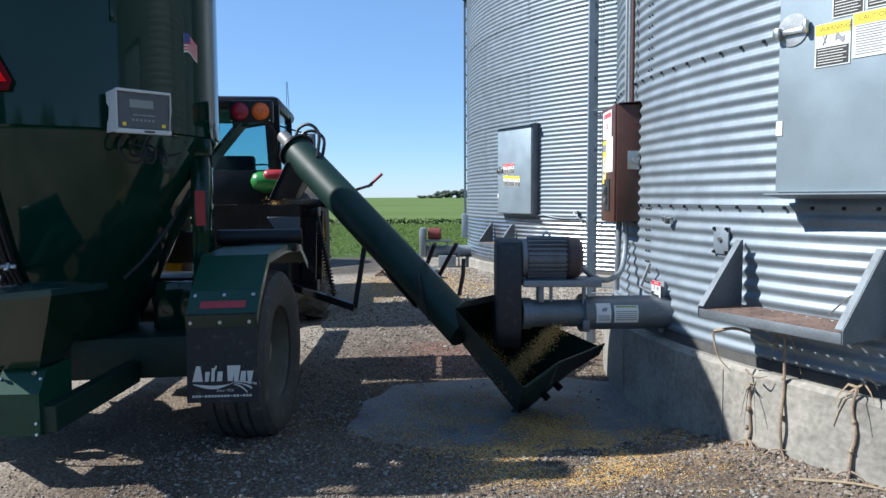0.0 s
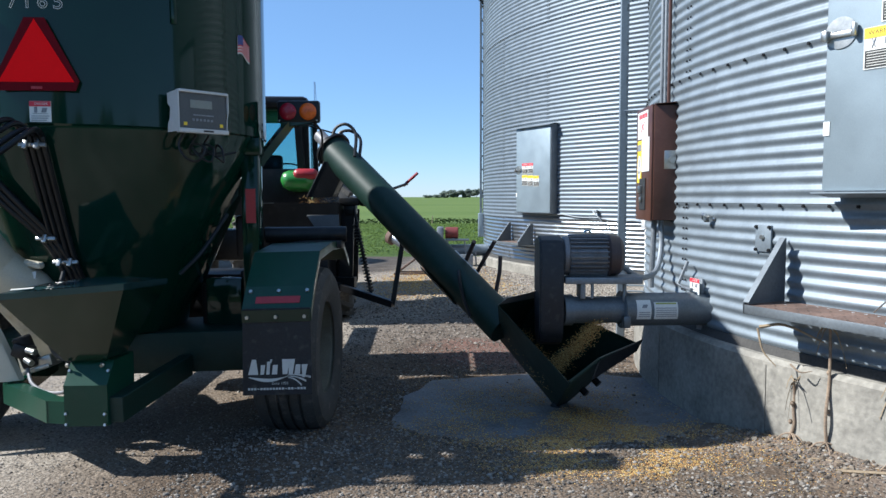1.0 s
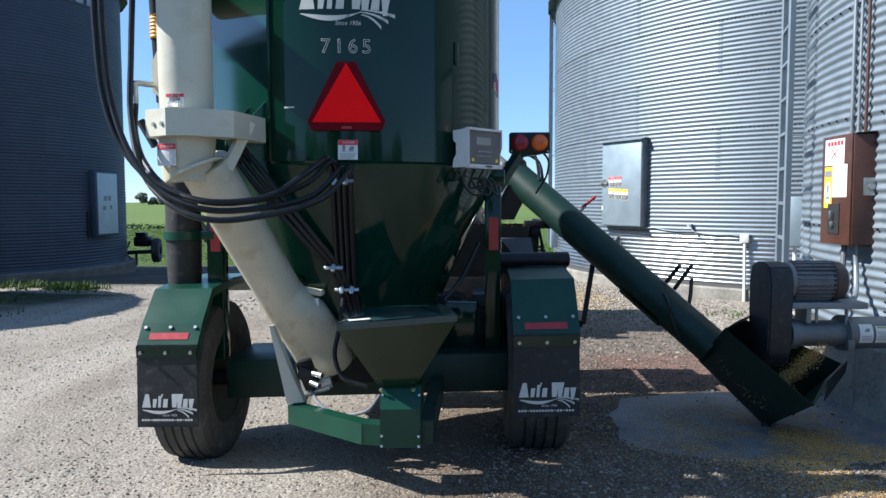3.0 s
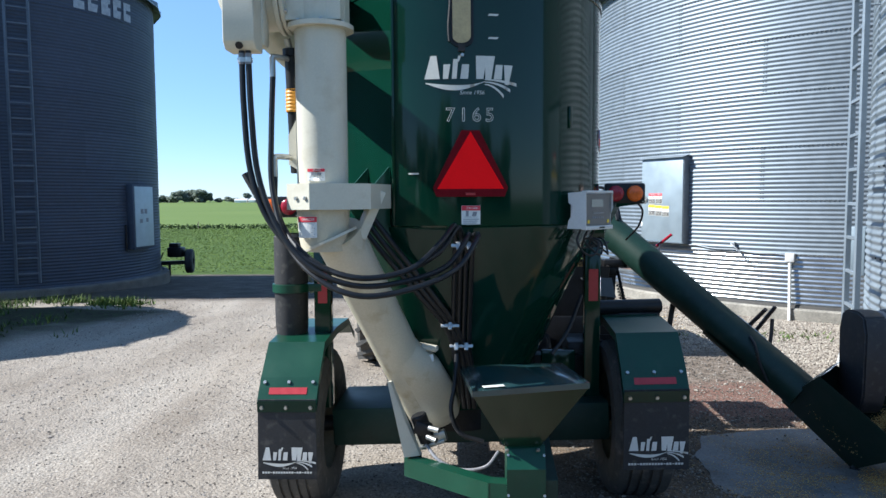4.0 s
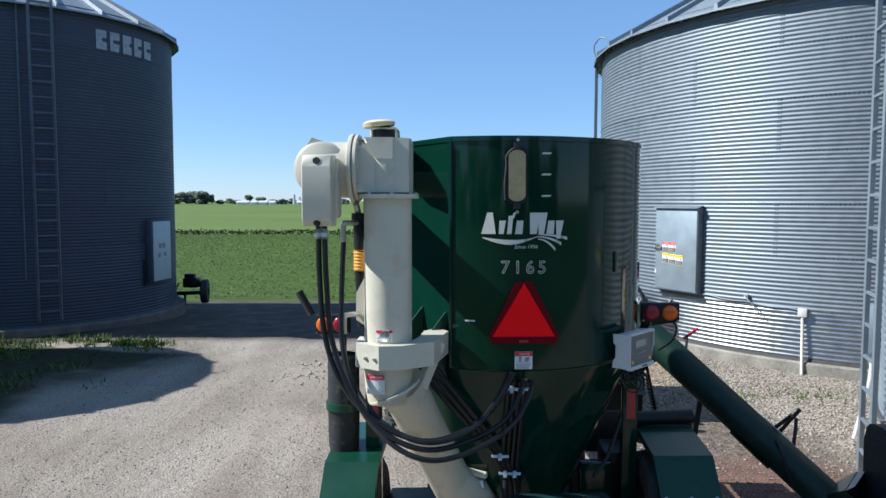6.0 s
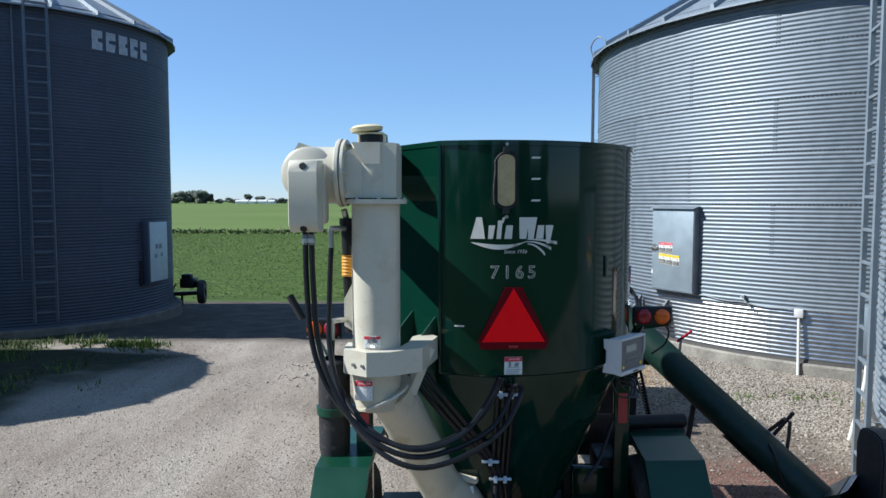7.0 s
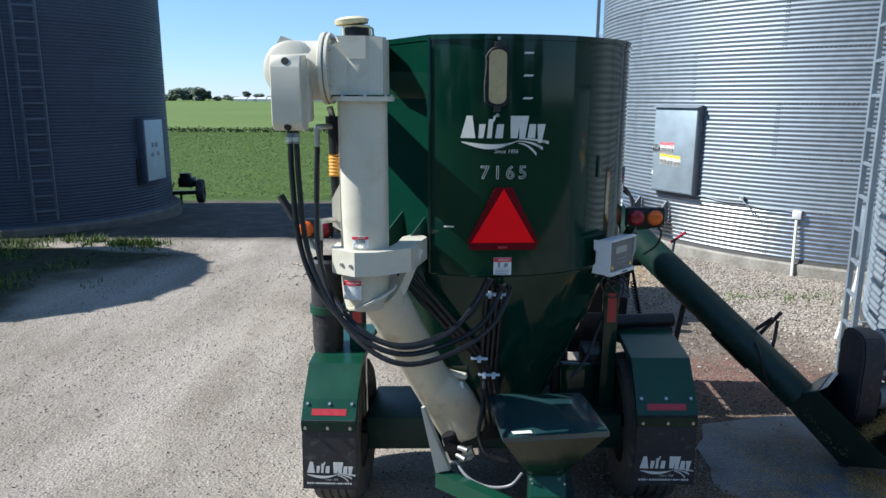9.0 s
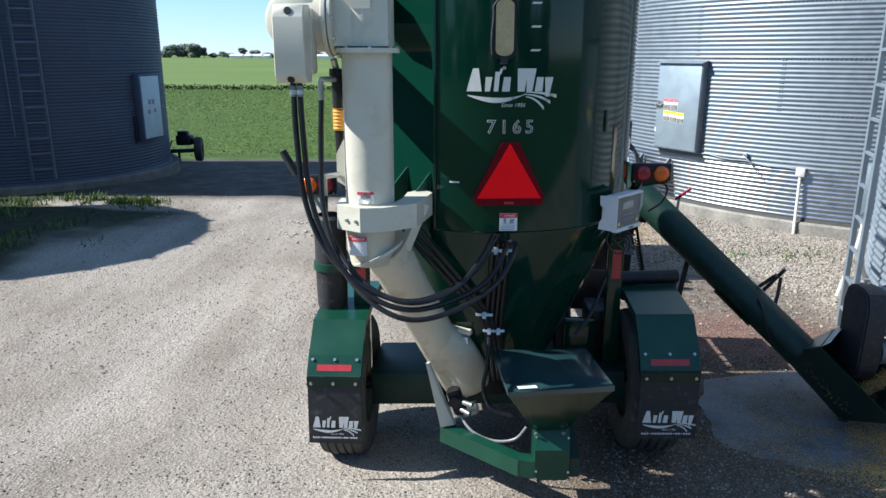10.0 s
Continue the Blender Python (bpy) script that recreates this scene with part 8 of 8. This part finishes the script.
scatter("spilled_corn_pile", spots, (OCTA, OCTA_F), CORN, "wide thin spread of yellow corn on the gravel", "grain", 24, sink=0.5)
# falling grain: from the unloader into the trough, and from the spout into the mill
v, f = [], []
for n_k, (a, b, wd) in ((3000, (Vector((0.64, 4.22, 0.63)), Vector((0.36, 4.30, 0.30)), 0.055)), (900, (sp0 + Vector((-0.15, 0, -0.24)), sp0 + Vector((-0.19, 0, -0.42)), 0.10)), (1600, (Vector((0.18, 4.62, 0.50)), Vector((0.42, 4.36, 0.20)), 0.085))):
    for _ in range(n_k):
        t = r.random()
        p = a.lerp(b, t) + Vector((r.gauss(0, wd * 0.5), r.gauss(0, wd * 0.5), r.gauss(0, 0.02)))
        k = len(v)
        for q in OCTA:
            v.append(p + q * 0.0046)
        f += [tuple(i + k for i in tri) for tri in OCTA_F]
tagged(new("pouring_corn", raw("pouring_corn", v, f, CORN)), "golden corn pouring into the auger trough", "grain", kind="stuff")
# small stones all over the drive
DRIVE = island_material("drive_pebbles", (0.0935, 0.0828, 0.0715), (0.363, 0.33, 0.292), 0.92, mid=(0.231, 0.207, 0.179))
spots = []
while len(spots) < 26000:
    x, y = r.uniform(-10.5, -1.6), 1.2 + 12.0 * r.random() ** 1.6
    if free_ground(x, y) and (x > -8.0 + 0.4 * noise.noise((x, y, 3)) or y < 7.5) and noise.noise((x * 0.7, y * 0.5, 6)) > r.uniform(-0.75, 0.55):
        spots.append((x, y, r.choice((0.004, 0.005, 0.006, 0.008, 0.011)) * r.uniform(0.8, 1.25) * (1 + y * 0.04), 0))
scatter("drive_pebbles", spots, (OCTA, OCTA_F), DRIVE, "small grey and tan pebbles strewn over the drive", "gravel", 47, sink=0.15, jag=0.4)
# dried mud clods on the drive
clods = [(r.gauss(-5.1, 0.30), r.choice((10.1, 10.9)) + r.gauss(0, 0.16), r.choice((0.010, 0.014, 0.020, 0.03)) * r.uniform(0.7, 1.2), 0) for _ in range(130)]
clods += [(-6.46 + 0.8 * (y_ - 5.65) + r.gauss(0, 0.22), y_ + r.gauss(0, 0.16), r.choice((0.004, 0.005, 0.006, 0.008, 0.011)) * r.uniform(0.7, 1.2), 0) for y_ in [r.uniform(4.6, 7.2) for _ in range(240)]]
scatter("mud_clods", clods, (ICO, ICO_F), island_material("dry_mud", (0.24, 0.205, 0.17), (0.46, 0.41, 0.345), 0.95), "dried brown mud clods and stones on the drive", "clods", 31)
# grass round the left bins
v, f = [], []
for _ in range(170):
    x, y = r.gauss(1.7, 0.7), r.gauss(9.1, 0.16)
    if not free_ground(x, y):
        continue
    z, a = ground_z(x, y) + 0.012, r.uniform(0, 6.28)
    k = len(v)
    v += [(x - 0.012 * math.sin(a), y + 0.012 * math.cos(a), z), (x + 0.012 * math.sin(a), y - 0.012 * math.cos(a), z), (x + 0.05 * math.cos(a), y + 0.05 * math.sin(a), z + r.uniform(0.02, 0.06))]
    f.append((k, k + 1, k + 2))
for _ in range(12500):
    if r.random() < 0.38:
        x, y = r.choice((r.gauss(-9.5, 0.42), r.gauss(-9.2, 0.3), r.gauss(-8.55, 0.12), r.uniform(-13.5, -8.4))), r.gauss(12.42, 0.16)
        if noise.noise((x * 2.2, y * 2.0, 9)) < r.uniform(-0.2, 0.5):
            continue
    else:
        x, y = r.uniform(-13, -7.9), r.uniform(7.2, 12.5)
        if noise.noise((x * 0.9, y * 0.9, 4)) < r.uniform(0.0, 0.6):
            continue
    if not free_ground(x, y) or x > -8.1 + 0.5 * noise.noise((y, x, 1)):
        continue
    z = ground_z(x, y)
    hgt, a = r.uniform(0.04, 0.17) * (1 if y > 12 else 0.7), r.uniform(0, 6.28)
    w_, l_ = r.uniform(0.006, 0.016), r.uniform(0.02, 0.10)
    k = len(v)
    v += [(x - w_ * math.sin(a), y + w_ * math.cos(a), z), (x + w_ * math.sin(a), y - w_ * math.cos(a), z), (x + l_ * math.cos(a), y + l_ * math.sin(a), z + hgt)]
    f.append((k, k + 1, k + 2))
tagged(new("grass_tufts", raw("grass_tufts", v, f, GRASS)), "rough green grass tufts at the edge of the yard", "grass", kind="stuff")

# straw and wire on the step and the footing
for pts, mat, rad, nm in (
        ([(1.30, 3.50, 0.74), (1.40, 3.44, 0.76), (1.55, 3.36, 0.69)], STRAW, 0.010, "dry_leaf"),
        ([(1.30, 3.52, 0.73), (1.32, 3.50, 0.62), (1.37, 3.46, 0.55)], STRAW, 0.006, "dry_leaf"),
        ([(1.44, 3.46, 0.56), (1.47, 3.42, 0.53), (1.52, 3.40, 0.54)], STALK, 0.005, "twig"),
        ([(1.50, 3.10, 0.16), (1.70, 2.98, 0.19), (1.86, 2.86, 0.19)], STRAW, 0.009, "dry_leaf"),
        ([(1.36, 3.30, 0.14), (1.50, 3.24, 0.16), (1.62, 3.12, 0.16)], STRAW, 0.007, "dry_leaf")):
    bm = B()
    pipe(bm, pts, rad, 6, 4, rad * 0.4)
    solid(nm, bm, mat, "dry straw lying by the bin footing", "straw", "straw by the footing")
n_, t_ = bin_axes(29.5)
w0 = on_bin(BIN_A, 29.5, 0.86, 0.05)
bm = B()
pipe(bm, [w0, w0 + t_ * 0.10 + Vector((0, 0, 0.10)), w0 + t_ * 0.22 + Vector((0, 0, 0.17)), w0 + t_ * 0.30 + Vector((0, 0, 0.18))], 0.004, 6, 5)
solid("loose_wire", bm, ZINC, "thin loose wire on the bin step", "wire")
